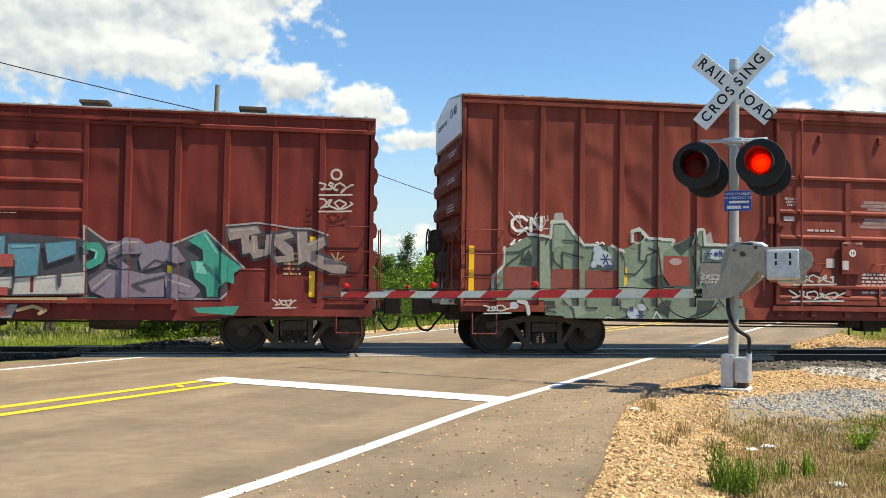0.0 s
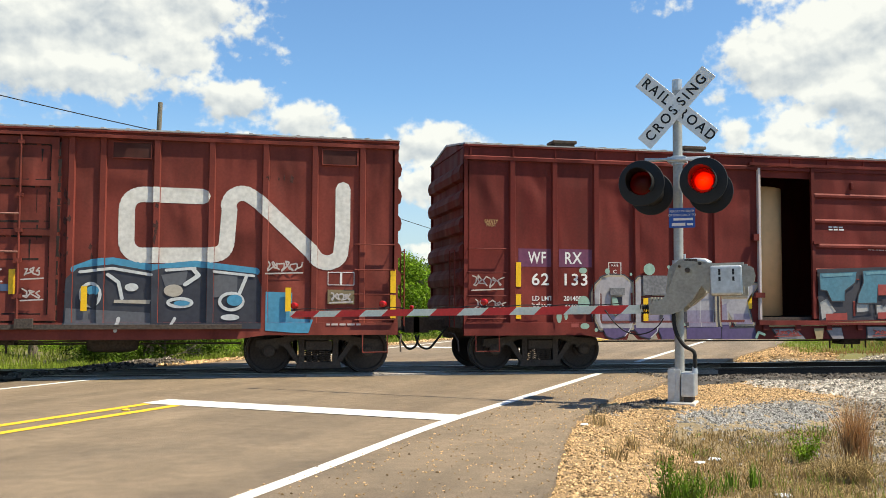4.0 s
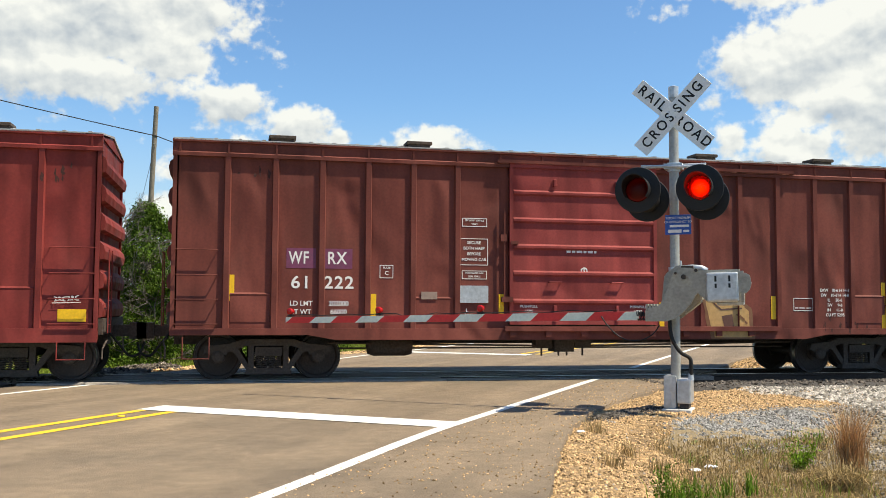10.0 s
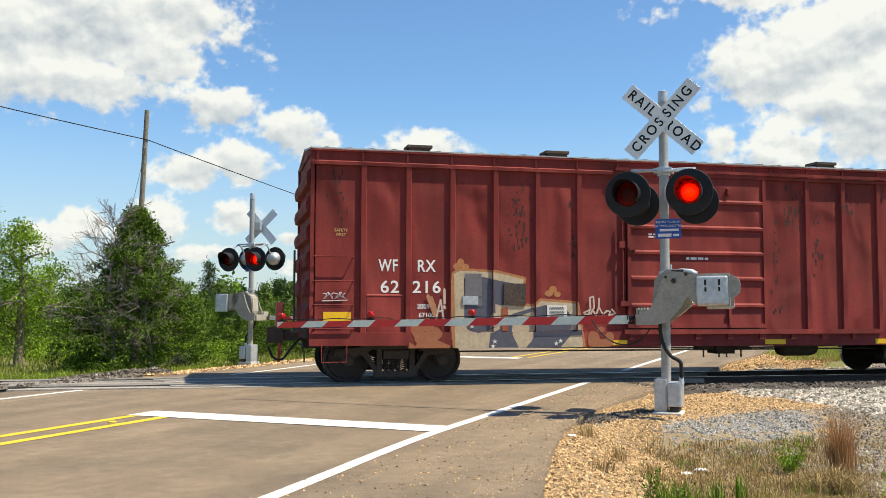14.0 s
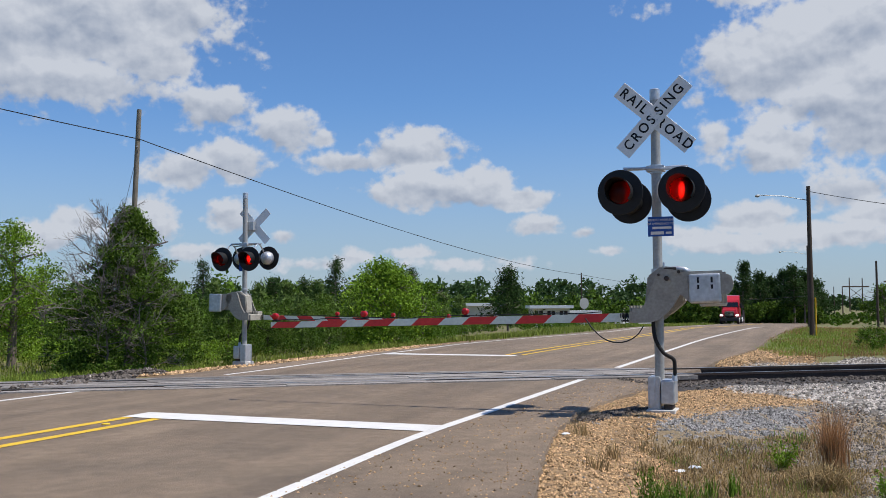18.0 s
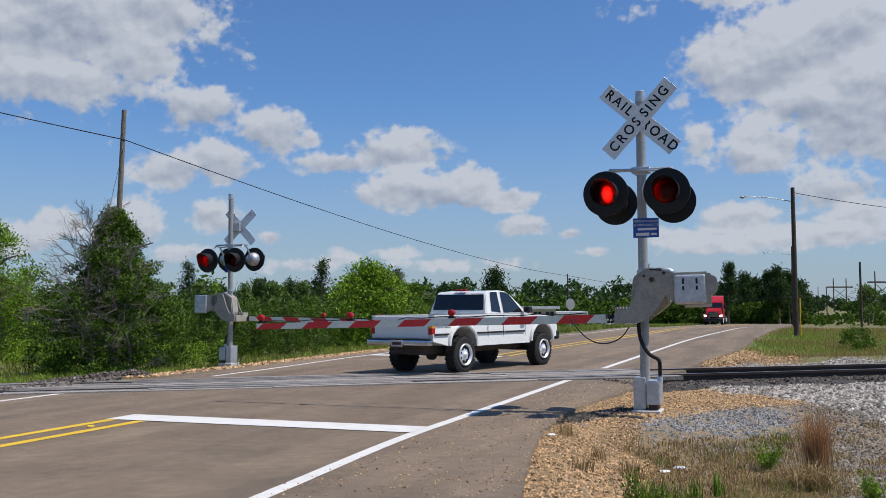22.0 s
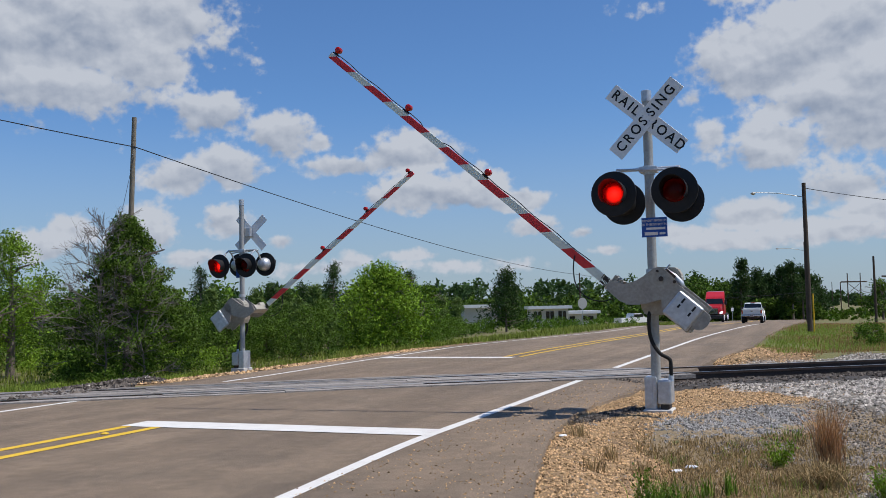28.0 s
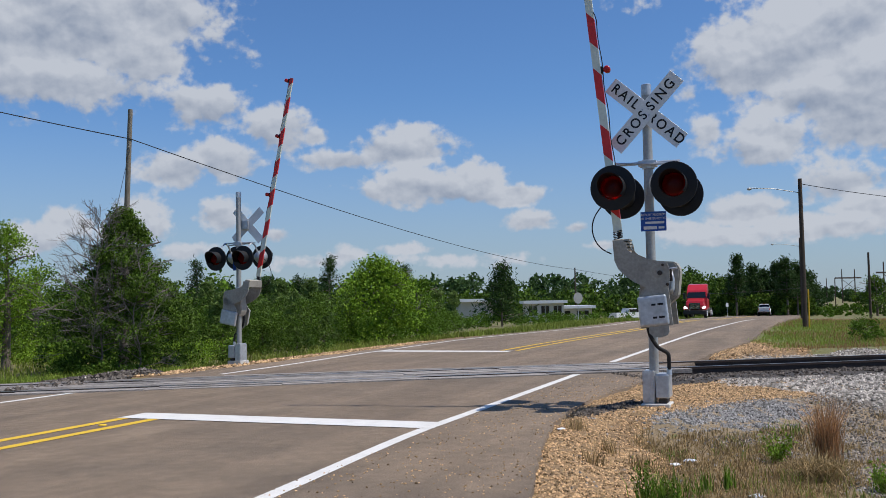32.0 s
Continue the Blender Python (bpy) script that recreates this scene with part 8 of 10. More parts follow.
def car_first():
    posts = [-6.93, -6.14, -5.37, -4.60, -3.83, -3.06, -2.30] + [2.3, 3.06, 3.83, 4.6, 5.37, 6.14, 6.93]
    car, sd = boxcar(66.0, dict(half=7.65, top=4.80, paint=CAR_A, door=(-1.5, 1.5), posts=posts, sill=0.78, sill_mid=0.72, band=0.10, rib_top=4.0, door_ribs=(1.14, 1.36, 2.31, 2.80, 3.46), hatch=(),
                                label="tall red boxcar with green graffiti along its side", door_label="tall sliding door with white stencils", valve=0.9, tank=3.3))
    bm = bmesh.new()
    box(bm, -7.69, -7.60, -1.5, 1.5, 4.10, 4.78)
    slab(bm, [(-1.5, 4.785), (1.5, 4.785), (0, 4.99)], -7.69, -7.60, pose(0, 0, 0, 90, 0, 90))
    bmesh.ops.recalc_face_normals(bm, faces=bm.faces[:])
    part("end_panel", bm, SIGN_WHITE, car, "white upper end panel with black lettering")
    facing = Matrix(((0, 0, -1, -7.695), (-1, 0, 0, 0), (0, 1, 0, 0), (0, 0, 0, 1)))
    for body, yy, z, size in (("CN 405", -0.78, 4.62, 0.24), ("EXCESS HEIGHT CAR", 0.62, 4.55, 0.13)):
        part("lettering", text_mesh(body, size, BLACK, 0.001), None, car, at=Matrix.Translation((0, yy, z)) @ facing)
    rng = random.Random(77)
    for yy, z, n in ((-0.9, 3.80, 2), (-0.85, 3.30, 2), (-0.8, 2.80, 3), (0.2, 1.30, 2)):
        bm = bmesh.new()
        for k in range(n):
            w = rng.uniform(0.28, 0.46)
            box(bm, -7.736, -7.729, yy - w, yy + w, z - 0.055 * k, z - 0.055 * k + 0.03)
        part("stencil_bar", bm, FADED_WHITE, car)
    end_gear(car, -7.61)
    text_lines(car, -0.85, -0.28, 2.44, 1, FADED_WHITE, 0.04, 0.07, y=FACE - 0.005, seed=70)
    text_lines(car, 0.3, 0.85, 1.6, 6, FADED_WHITE, 0.04, 0.07, y=FACE - 0.005, seed=71)
    for w, x, z, s in (("40", -6.60, 2.07, 0.24), ("32", -5.0, 2.07, 0.20), ("LD LMT", -6.58, 1.38, 0.12), ("212700", -5.68, 1.38, 0.12)):
        words(car, x, z, w, s)
    bm = bmesh.new()
    for pts in ([(-6.42, 2.52), (-6.5, 2.58), (-6.62, 2.58), (-6.70, 2.5), (-6.70, 2.40), (-6.62, 2.32), (-6.5, 2.32), (-6.42, 2.38)], [(-6.34, 2.32), (-6.34, 2.56), (-6.16, 2.34), (-6.16, 2.58)]):
        for k, p in enumerate(strip_polys(pts, 0.055)):
            sd.lay(bm, p, 0.024 + 0.00004 * k)
    part("emblem_stroke", bm, WHITE, car, "small white painted emblem")
    for x, z in ((-7.45, 1.8), (-7.45, 1.35), (-4.52, 1.45), (7.45, 1.8), (4.5, 1.45)):
        reflector(car, x, z)
    grn, dk, wt, pg = (0.155, 0.205, 0.145), (0.03, 0.042, 0.034), (0.44, 0.46, 0.43), (0.21, 0.265, 0.20)
    c = art(-8.0703, 0.004966, 0.000042, 2.9321, 0.000075, -0.004780)
    field = [c((205, 362), (206, 312), (246, 268), (248, 205), (342, 150), (420, 160), (424, 400), (205, 400)), c((424, 400), (432, 104), (478, 100), (530, 176), (548, 192), (660, 190), (690, 215), (690, 400)), c((690, 400), (690, 215), (775, 165), (850, 168), (980, 185), (1000, 128), (1028, 126), (1030, 188), (1126, 190), (1126, 400)), c((400, 400), (1190, 400), (1190, 490), (480, 490), (470, 462), (400, 458))]
    light = [c((376, 172), (424, 172), (424, 362), (376, 362)), c((436, 108), (478, 108), (478, 190), (436, 200)), c((702, 360), (780, 260), (790, 300), (756, 362)), c((842, 200), (860, 200), (856, 342), (842, 342)), c((1018, 196), (1122, 196), (1122, 250), (1018, 250)), c((776, 168), (908, 168), (905, 195), (800, 246), (776, 246)), c((480, 402), (520, 402), (560, 450), (500, 480)), c((700, 402), (760, 402), (740, 440), (690, 450))]
    clean = [c((246, 271), (369, 271), (369, 362), (246, 362)), c((426, 280), (535, 280), (535, 362), (426, 362)), c((556, 285), (686, 285), (686, 362), (556, 362))]
    shade = [c((300, 262), (340, 205), (352, 230), (350, 268)), c((785, 320), (860, 300), (900, 340), (850, 362)), c((905, 190), (996, 140), (996, 175), (940, 225)), c((1016, 252), (1124, 252), (1124, 342), (1016, 342)), c((820, 440), (860, 404), (900, 404), (880, 470)), c((1000, 404), (1075, 404), (1060, 440), (990, 470)), c((400, 404), (440, 404), (440, 430), (404, 436))]
    lines = ((250, 218, 300, 215, 345, 190), (250, 268, 320, 215, 312, 240, 350, 240), (345, 152, 385, 160, 415, 162, 402, 185), (376, 170, 376, 362), (424, 170, 428, 278), (432, 215, 436, 250, 466, 278), (470, 278, 468, 215, 548, 236), (472, 168, 520, 172, 548, 190), (560, 192, 640, 188, 662, 280), (690, 205, 712, 255, 712, 300, 756, 300, 800, 250), (776, 135, 770, 245, 796, 252, 800, 226, 840, 210, 808, 196), (780, 160, 848, 166), (842, 196, 858, 342), (1000, 130, 996, 180, 1010, 192, 1124, 192), (1018, 192, 1016, 250), (984, 230, 1004, 340),
             (470, 402, 506, 436, 514, 482), (560, 402, 560, 432, 600, 432), (690, 402, 690, 432, 720, 440), (620, 482, 640, 462, 680, 478, 720, 466), (810, 484, 830, 450, 860, 486), (880, 402, 878, 470), (940, 486, 1010, 450, 1080, 430), (1090, 402, 1120, 440, 1180, 430), (400, 440, 440, 448), (780, 402, 800, 440))
    rims = ((205, 360, 206, 310, 246, 266, 248, 200), (340, 146, 422, 158, 430, 96, 482, 96, 548, 188, 604, 188), (664, 190, 690, 206, 712, 214), (742, 170, 744, 132, 770, 122, 790, 140, 806, 160, 908, 166, 900, 184), (984, 180, 1004, 124, 1030, 124, 1034, 182, 1124, 186), (302, 404, 330, 410, 336, 452), (612, 486, 640, 466, 690, 482, 760, 478, 812, 488, 832, 448, 862, 488, 960, 486), (1190, 488, 1040, 480, 960, 490))
    runs = lambda rs, w: sum([strip_polys(c(*zip(r[0::2], r[1::2])), w) for r in rs], [])
    L = [((0.30, 0.30, 0.28), [c((434, 104), (478, 100), (470, 60), (440, 62)), c((1032, 150), (1060, 130), (1070, 180), (1032, 186))] + [c((905, 186), (998, 140), (996, 185), (920, 215))]), (wt, runs(rims, 0.075)), (grn, field), (pg, light), (dk, shade), ((0.19, 0.045, 0.032), clean), (dk, runs(lines, 0.032)), (wt, runs(rims, 0.03)),
         ((0.24, 0.045, 0.03), [c((862, 226), (968, 230), (972, 346), (895, 346), (862, 300))]), ((0.34, 0.24, 0.22), [oval(c, 915, 250, 26, 14)]), ((0.16, 0.14, 0.13), [c((1010, 256), (1124, 256), (1124, 330), (1010, 330))]), ((0.36, 0.36, 0.38), scrawl(-3.02, -2.56, 1.46, 1.60, 3, 88, 0.022)),
         ((0.34, 0.40, 0.46), [oval(c, 622, 236, 36, 30), oval(c, 606, 206, 18, 18), oval(c, 640, 262, 22, 16), oval(c, 590, 262, 12, 14), oval(c, 740, 454, 24, 22), oval(c, 776, 430, 16, 14), oval(c, 1078, 220, 40, 22), oval(c, 282, 420, 16, 14)]),
         ((0.03, 0.045, 0.12), sum([strip_polys(c((u - r, v), (u + r, v)), 0.028) + strip_polys(c((u - r * 0.5, v - r), (u + r * 0.5, v + r)), 0.028) + strip_polys(c((u + r * 0.5, v - r), (u - r * 0.5, v + r)), 0.028) for u, v, r in ((636, 242, 18), (770, 462, 16), (1046, 218, 13), (1096, 218, 10), (732, 436, 8))], []) + [oval(c, 1078, 220, 9, 9), oval(c, 648, 270, 20, 8)]),
         (wt, scrawl(-7.2, -6.75, 0.82, 0.94, 3, 87, 0.024) + scrawl(-1.15, -0.3, 1.44, 1.60, 4, 86, 0.028) + scrawl(-1.2, -0.15, 1.12, 1.28, 5, 89, 0.028) + strip_polys(c((265, 60), (300, 100), (340, 150)), 0.022) + strip_polys(c((372, 62), (340, 120), (296, 150)), 0.022) + strip_polys(c((300, 60), (310, 130)), 0.018) + scrawl(-6.4, -6.05, 2.40, 2.62, 3, 90, 0.016) + loops([oval(c, 765, 150, 26, 28)], 0.018))]
    paint_layers(car, sd, L)
    # door: stile, locking bar, gear case and stencils
    y = FACE - 0.005
    bm = bmesh.new()
    box(bm, -0.06, 0.06, y - 0.03, y, 1.20, 3.40)
    part("door_stile", bm, CAR_A, car)
    for x in (-1.0, 1.05):
        bm = bmesh.new()
        tube(bm, (x, y - 0.06, 0.84), (x, y - 0.06, 4.72), 0.02, n=8)
        for z in (0.95, 2.0, 2.8, 3.5, 4.6):
            box(bm, x - 0.04, x + 0.04, y - 0.075, y, z - 0.03, z + 0.03)
        part("locking_bar", bm, CAR_A, car, "vertical steel locking bar")
    plate(car, -0.17, 0.28, 1.62, 2.24, CAR_A, y - 0.03, "gear_case", 0.05)
    bm = bmesh.new()
    for k in range(24):
        a0, a1 = k * math.tau / 24, (k + 1) * math.tau / 24
        bm.faces.new([bm.verts.new((0.055 + r * math.cos(a), y - 0.084, 2.03 + r * math.sin(a))) for r, a in ((0.045, a0), (0.07, a0), (0.07, a1), (0.045, a1))])
    box(bm, 0.043, 0.067, y - 0.086, y - 0.083, 1.99, 2.07)
    part("consolidated_stencil", bm, WHITE, car)
    plate(car, -0.16, -0.03, 1.70, 1.88, FADED_WHITE, y - 0.08, "notice")
    plate(car, -1.34, -1.12, 2.63, 2.72, FADED_WHITE, y, "notice")
    plate(car, -0.45, -0.28, 1.74, 1.92, FADED_WHITE, y, "notice")
    for x, z, body, size in ((0.66, 3.03, "CLOSE AND LOCK", 0.075), (0.66, 2.96, "BOTH DOORS BEFORE", 0.075), (0.66, 2.89, "MOVING CAR", 0.075), (0.64, 2.69, "VERROUILLER LA", 0.075), (0.64, 2.62, "PORTE AVANT DE", 0.075), (0.64, 2.55, "DEPLACER LE WAGON", 0.075), (-1.19, 3.06, "SECURITY", 0.06), (-1.19, 3.00, "DEVICE", 0.06), (-1.19, 2.94, "ONLY", 0.06), (-0.08, 2.22, "OPEN", 0.05), (0.18, 2.22, "CLOSE", 0.05)):
        words(car, x, z, body, size, FADED_WHITE, y=y - (0.085 if size == 0.05 else 0.0))
    return car


CARS = [(car_last(), -0.04), (car_weathered(), 16.33), (car_emblem(), 32.77), (car_open(), 49.16), (car_first(), 66.0)]

# ---- vehicles ----
def loft(bm, stations, close=True):
    """Joins rings of equal length into a skin, ends closed."""
    rings = [[bm.verts.new(p) for p in st] for st in stations]
    n = len(rings[0])
    for a, b in zip(rings, rings[1:]):
        for k in range(n):
            bm.faces.new((a[k], a[(k + 1) % n], b[(k + 1) % n], b[k]))
    bm.faces.new(rings[0][::-1])
    bm.faces.new(rings[-1])
    bmesh.ops.recalc_face_normals(bm, faces=bm.faces[:])


def prism(out, y0, y1, inset=0.0, bevel=0.0, seg=2):
    """A side profile in (x, z), drawn out across the car from y0 to y1; inset pulls in the upper part."""
    bm = bmesh.new()
    zs = [z for _, z in out]
    lo, hi = min(zs), max(zs)
    rings = []
    for y in (y0, y1):
        s = 1 if y > (y0 + y1) / 2 else -1
        rings.append([(x, y - s * inset * (z - lo) / (hi - lo), z) for x, z in out])
    loft(bm, rings)
    if bevel:
        bmesh.ops.bevel(bm, geom=bm.edges[:], offset=bevel, segments=seg, affect="EDGES", clamp_overlap=True)
    return bm


def tyre_mesh(r, w, knob=True):
    bm = bmesh.new()
    lathe(bm, [(r * 0.56, -w * 0.42), (r * 0.60, -w * 0.48), (r * 0.86, -w * 0.5), (r * 0.96, -w * 0.44), (r, -w * 0.34), (r, w * 0.34), (r * 0.96, w * 0.44), (r * 0.86, w * 0.5), (r * 0.60, w * 0.48), (r * 0.56, w * 0.42)], 36, pose(0, 0, 0, 90))
    if knob:
        for k in range(28):
            for s in (-1, 1):
                th = math.tau * (k + 0.25 * s) / 28
                m = pose(0, 0, 0, 0, -math.degrees(th)) @ Matrix.Translation((r, s * w * 0.32, 0))
                box(bm, -0.02, 0.012, -w * 0.14, w * 0.14, -0.022, 0.022, m)
    return mesh_of(bm, "tyre", RUBBER)


def rim_mesh(r, w):
    bm = bmesh.new()
    m = pose(0, -w * 0.5, 0, 90)
    lathe(bm, [(r, -0.02), (r, 0.03), (r * 0.93, 0.035), (r * 0.86, -0.01), (r * 0.80, -0.035), (r * 0.40, -0.005), (r * 0.22, 0.0), (r * 0.20, 0.03), (r * 0.05, 0.036)], 30, m)
    return mesh_of(bm, "rim", ALLOY, True)


def holes_mesh(r, w):
    bm = bmesh.new()
    for k in range(8):
        th = k * math.tau / 8
        lathe(bm, [(r * 0.115, -0.04), (r * 0.115, -0.006), (r * 0.02, -0.004)], 12, pose(0, -w * 0.5, 0, 90) @ Matrix.Translation((r * 0.60 * math.cos(th), r * 0.60 * math.sin(th), 0.0)))
    return mesh_of(bm, "rim_hole", BLACK)


def wheel(root, meshes, x, y, r, flip):
    ty, rim, hole = meshes
    w = part("wheel", ty, None, root, "knobbly off-road tyre on a bright alloy rim", at=Matrix.Translation((x, y, r)))
    part("rim", rim, None, w, at=pose(0, 0, 0, 0, 0, 180 if flip else 0))
    part("rim_hole", hole, None, w, at=pose(0, 0, 0, 0, 0, 180 if flip else 0))
    return w


PICKUP_WHEELS = []


def pickup():
    """A lifted extended-cab pickup. Origin on the road under its right rear tyre; x forward, y left."""
    root = thing("pickup_truck", "white lifted extended-cab pickup with alloy wheels", "pickup truck")
    R, WB, W = 0.40, 3.36, 0.90
    yc = W - 0.12                       # the car's middle from its right tyre
    y0, y1 = yc - 0.86, yc + 0.86
    zb = 0.66                           # underside of the body
    ar = 0.50
    # lower body: one skin with wheel arches, nose and tail
    def arch(cx):
        return [(cx - ar * math.cos(k * math.pi / 10), zb + 0.02 + 0.42 * math.sin(k * math.pi / 10)) for k in range(11)]
    prof = [(-1.18, 0.78), (-0.56, zb + 0.02)] + arch(0.0)[1:-1] + [(0.56, zb - 0.02), (WB - 0.56, zb - 0.02)] + arch(WB)[1:-1] + [(WB + 0.56, 0.72), (WB + 0.78, 0.78), (WB + 0.82, 1.0), (WB + 0.74, 1.18), (WB + 0.45, 1.27), (WB - 0.55, 1.34), (1.0, 1.34), (0.98, 1.30), (-1.20, 1.30)]
    bm = prism(prof, y0, y1, 0.05, 0.0)
    body = part("body", bm, CAR_WHITE, root, "white painted body")
    # bed: walls and floor in dark
    bm = bbox(-1.10, 0.86, y0 + 0.10, y1 - 0.10, 1.295, 1.306)
    part("bed_liner", bm, TRIM, root)
    bm = bmesh.new()
    for ys in (y0 + 0.02, y1 - 0.10):
        box(bm, -1.19, 0.95, ys, ys + 0.08, 1.30, 1.335)
    box(bm, -1.20, -1.12, y0 + 0.02, y1 - 0.02, 1.30, 1.335)
    box(bm, 0.86, 0.96, y0 + 0.06, y1 - 0.06, 1.30, 1.338)
    part("bed_rail", bm, CAR_WHITE, root)
    # cab
    cab = [(0.98, 1.33), (1.12, 1.78), (1.20, 1.83), (1.75, 1.865), (2.05, 1.83), (2.22, 1.75), (2.78, 1.36), (2.78, 1.32)]
    bm = prism(cab, y0 + 0.04, y1 - 0.04, 0.15, 0.055, 3)
    part("cab", bm, CAR_WHITE, root, "white cab roof and pillars")
    # glass, set a little proud of the cab skin
    def side_glass(pts, s):
        bm = bmesh.new()
        lo, hi = 1.33, 1.90
        base = (y0 + 0.04) if s < 0 else (y1 - 0.04)
        slab_pts = [(x, base - s * (0.15 * (z - lo) / (hi - lo)) + s * 0.004, z) for x, z in pts]
        bm.faces.new([bm.verts.new(p) for p in (slab_pts if s < 0 else slab_pts[::-1])])
        return bm
    for s in (-1, 1):
        part("side_window", side_glass([(1.72, 1.37), (2.58, 1.37), (2.12, 1.77), (1.98, 1.82), (1.74, 1.83)], s), GLASS, root, "tinted door window")
        part("side_window", side_glass([(1.22, 1.40), (1.60, 1.37), (1.60, 1.83), (1.32, 1.82)], s), GLASS, root, "tinted rear quarter window")
    bm = bmesh.new()
    bm.faces.new([bm.verts.new(p) for p in ((1.004, y1 - 0.14, 1.43), (1.004, y0 + 0.14, 1.43), (1.098, y0 + 0.19, 1.77), (1.098, y1 - 0.19, 1.77))])
    part("rear_window", bm, GLASS, root, "dark rear window")
    bm = bmesh.new()
    bm.faces.new([bm.verts.new(p) for p in ((2.74, y0 + 0.12, 1.40), (2.74, y1 - 0.12, 1.40), (2.27, y1 - 0.21, 1.75), (2.27, y0 + 0.21, 1.75))])
    part("windscreen", bm, GLASS, root)
    bm = bbox(1.12, 1.20, yc - 0.16, yc + 0.16, 1.845, 1.885, 0.01)
    part("stop_lamp", bm, TAIL_RED, root, "red high stop lamp")
    # tailgate, lamps, bumper
    bm = bbox(-1.235, -1.19, y0 + 0.13, y1 - 0.13, 0.84, 1.31, 0.012)
    gate_ = part("tailgate", bm, CAR_WHITE, root)
    bm = bbox(-1.25, -1.233, yc - 0.11, yc + 0.11, 1.12, 1.18, 0.005)
    part("handle", bm, BLACK, gate_, "black tailgate handle")
    for ys in (y0 + 0.015, y1 - 0.125):
        bm = bbox(-1.225, -1.08, ys, ys + 0.11, 0.93, 1.23, 0.02, 2)
        lamp = part("tail_lamp", bm, TAIL_RED, root, "red and amber tail lamp")
        bm = bbox(-1.231, -1.095, ys - 0.004, ys + 0.10, 1.06, 1.15, 0.012, 2)
        part("indicator", bm, AMBER, lamp)
    bm = bbox(-1.40, -1.20, y0 - 0.0, y1, 0.69, 0.82, 0.045, 4)
    bump = part("rear_bumper", bm, CHROME, root, "chrome step bumper")
    bm = bbox(-1.38, -1.22, y0 + 0.02, y1 - 0.02, 0.822, 0.835)
    part("step_pad", bm, TRIM, bump)
    bm = bbox(-1.415, -1.402, yc - 0.17, yc + 0.15, 0.67, 0.81, 0.004)
    plate_ = part("number_plate", bm, FADED_WHITE, bump, "pale number plate")
    bm = bbox(-1.418, -1.416, yc - 0.13, yc + 0.11, 0.71, 0.77)
    part("plate_bar", bm, UNDER, plate_)
    bm = bmesh.new()
    tube(bm, (-1.44, yc, 0.60), (-1.22, yc, 0.60), 0.03, n=8)
    lathe(bm, [(0.01, 0.0), (0.025, 0.02), (0.025, 0.05), (0.01, 0.07)], 10, Matrix.Translation((-1.44, yc, 0.62)))
    part("tow_ball", bm, UNDER, root)
    # side trim, doors, handle, mirror, decal
    for s, ys in ((-1, y0), (1, y1)):
        off = s * 0.004
        for x0, x1 in ((-1.15, -0.52), (0.54, 1.10), (1.12, 1.66), (1.70, 2.56)):
            bm = bmesh.new()
            box(bm, x0, x1, ys + off - 0.006, ys + off + 0.006, 0.905, 0.945)
            part("side_moulding", bm, TRIM, root, "black rub strip")
        for x in (1.01, 1.66, 2.62):
            bm = bmesh.new()
            box(bm, x - 0.006, x + 0.006, ys + off - 0.004 - s * 0.02, ys + off + 0.002 - s * 0.02, 0.72, 1.32)
            part("door_gap", bm, TRIM, root)
        bm = bbox(1.76, 1.92, ys - 0.02 - s * 0.02, ys + 0.02 - s * 0.02, 1.17, 1.23, 0.006)
        part("door_handle", bm, TRIM, root)
        bm = bbox(2.50, 2.66, min(ys, ys + s * 0.18), max(ys, ys + s * 0.18), 1.36, 1.50, 0.03, 2)
        part("mirror", bm, TRIM, root, "black door mirror")
        for cx in (0.0, WB):
            bm = bmesh.new()
            pts = [(cx + (ar + 0.02) * math.cos(k * math.pi / 14), zb + 0.02 + 0.44 * math.sin(k * math.pi / 14)) for k in range(15)]
            pipe(bm, [(x, ys + s * 0.012, z) for x, z in pts], 0.045, 8)
            part("arch_flare", bm, CAR_WHITE, root)
        bm = bmesh.new()
        for k, (x0, x1) in enumerate(((-1.05, -0.96), (-0.94, -0.84), (-0.82, -0.72))):
            box(bm, x0, x1, ys + off * 2 - 0.004 - s * 0.02, ys + off * 2 - s * 0.02, 1.10, 1.16)
        box(bm, -0.68, -0.42, ys + off * 2 - 0.004 - s * 0.02, ys + off * 2 - s * 0.02, 1.135, 1.155)
        box(bm, -0.68, -0.40, ys + off * 2 - 0.004 - s * 0.02, ys + off * 2 - s * 0.02, 1.10, 1.12)
        part("decal_bar", bm, TRIM, root)
    bm = bbox(WB + 0.74, WB + 0.90, y0 - 0.01, y1 + 0.01, 0.68, 0.90, 0.04, 2)
    part("front_bumper", bm, TRIM, root)
    for ys in (y0 + 0.05, y1 - 0.31):
        bm = bbox(WB + 0.70, WB + 0.83, ys, ys + 0.26, 1.02, 1.15, 0.02)
        part("headlamp", bm, GALV, root)
    # the body sits low over its wheels, with a short tail
    for ob in root.children_recursive:
        for v in ob.data.vertices:
            if v.co.x < -0.5:
                v.co.x = -0.5 + (v.co.x + 0.5) * 0.82
            if v.co.z > 1.34:
                v.co.z = 1.34 + (v.co.z - 1.34) * 1.05
            v.co.z -= 0.07
    # underside
    bm = bmesh.new()
    box(bm, -0.9, WB + 0.6, yc - 0.45, yc + 0.45, 0.42, 0.60)
    tube(bm, (0, y0 + 0.15, R), (0, y1 - 0.15, R), 0.055, n=10)
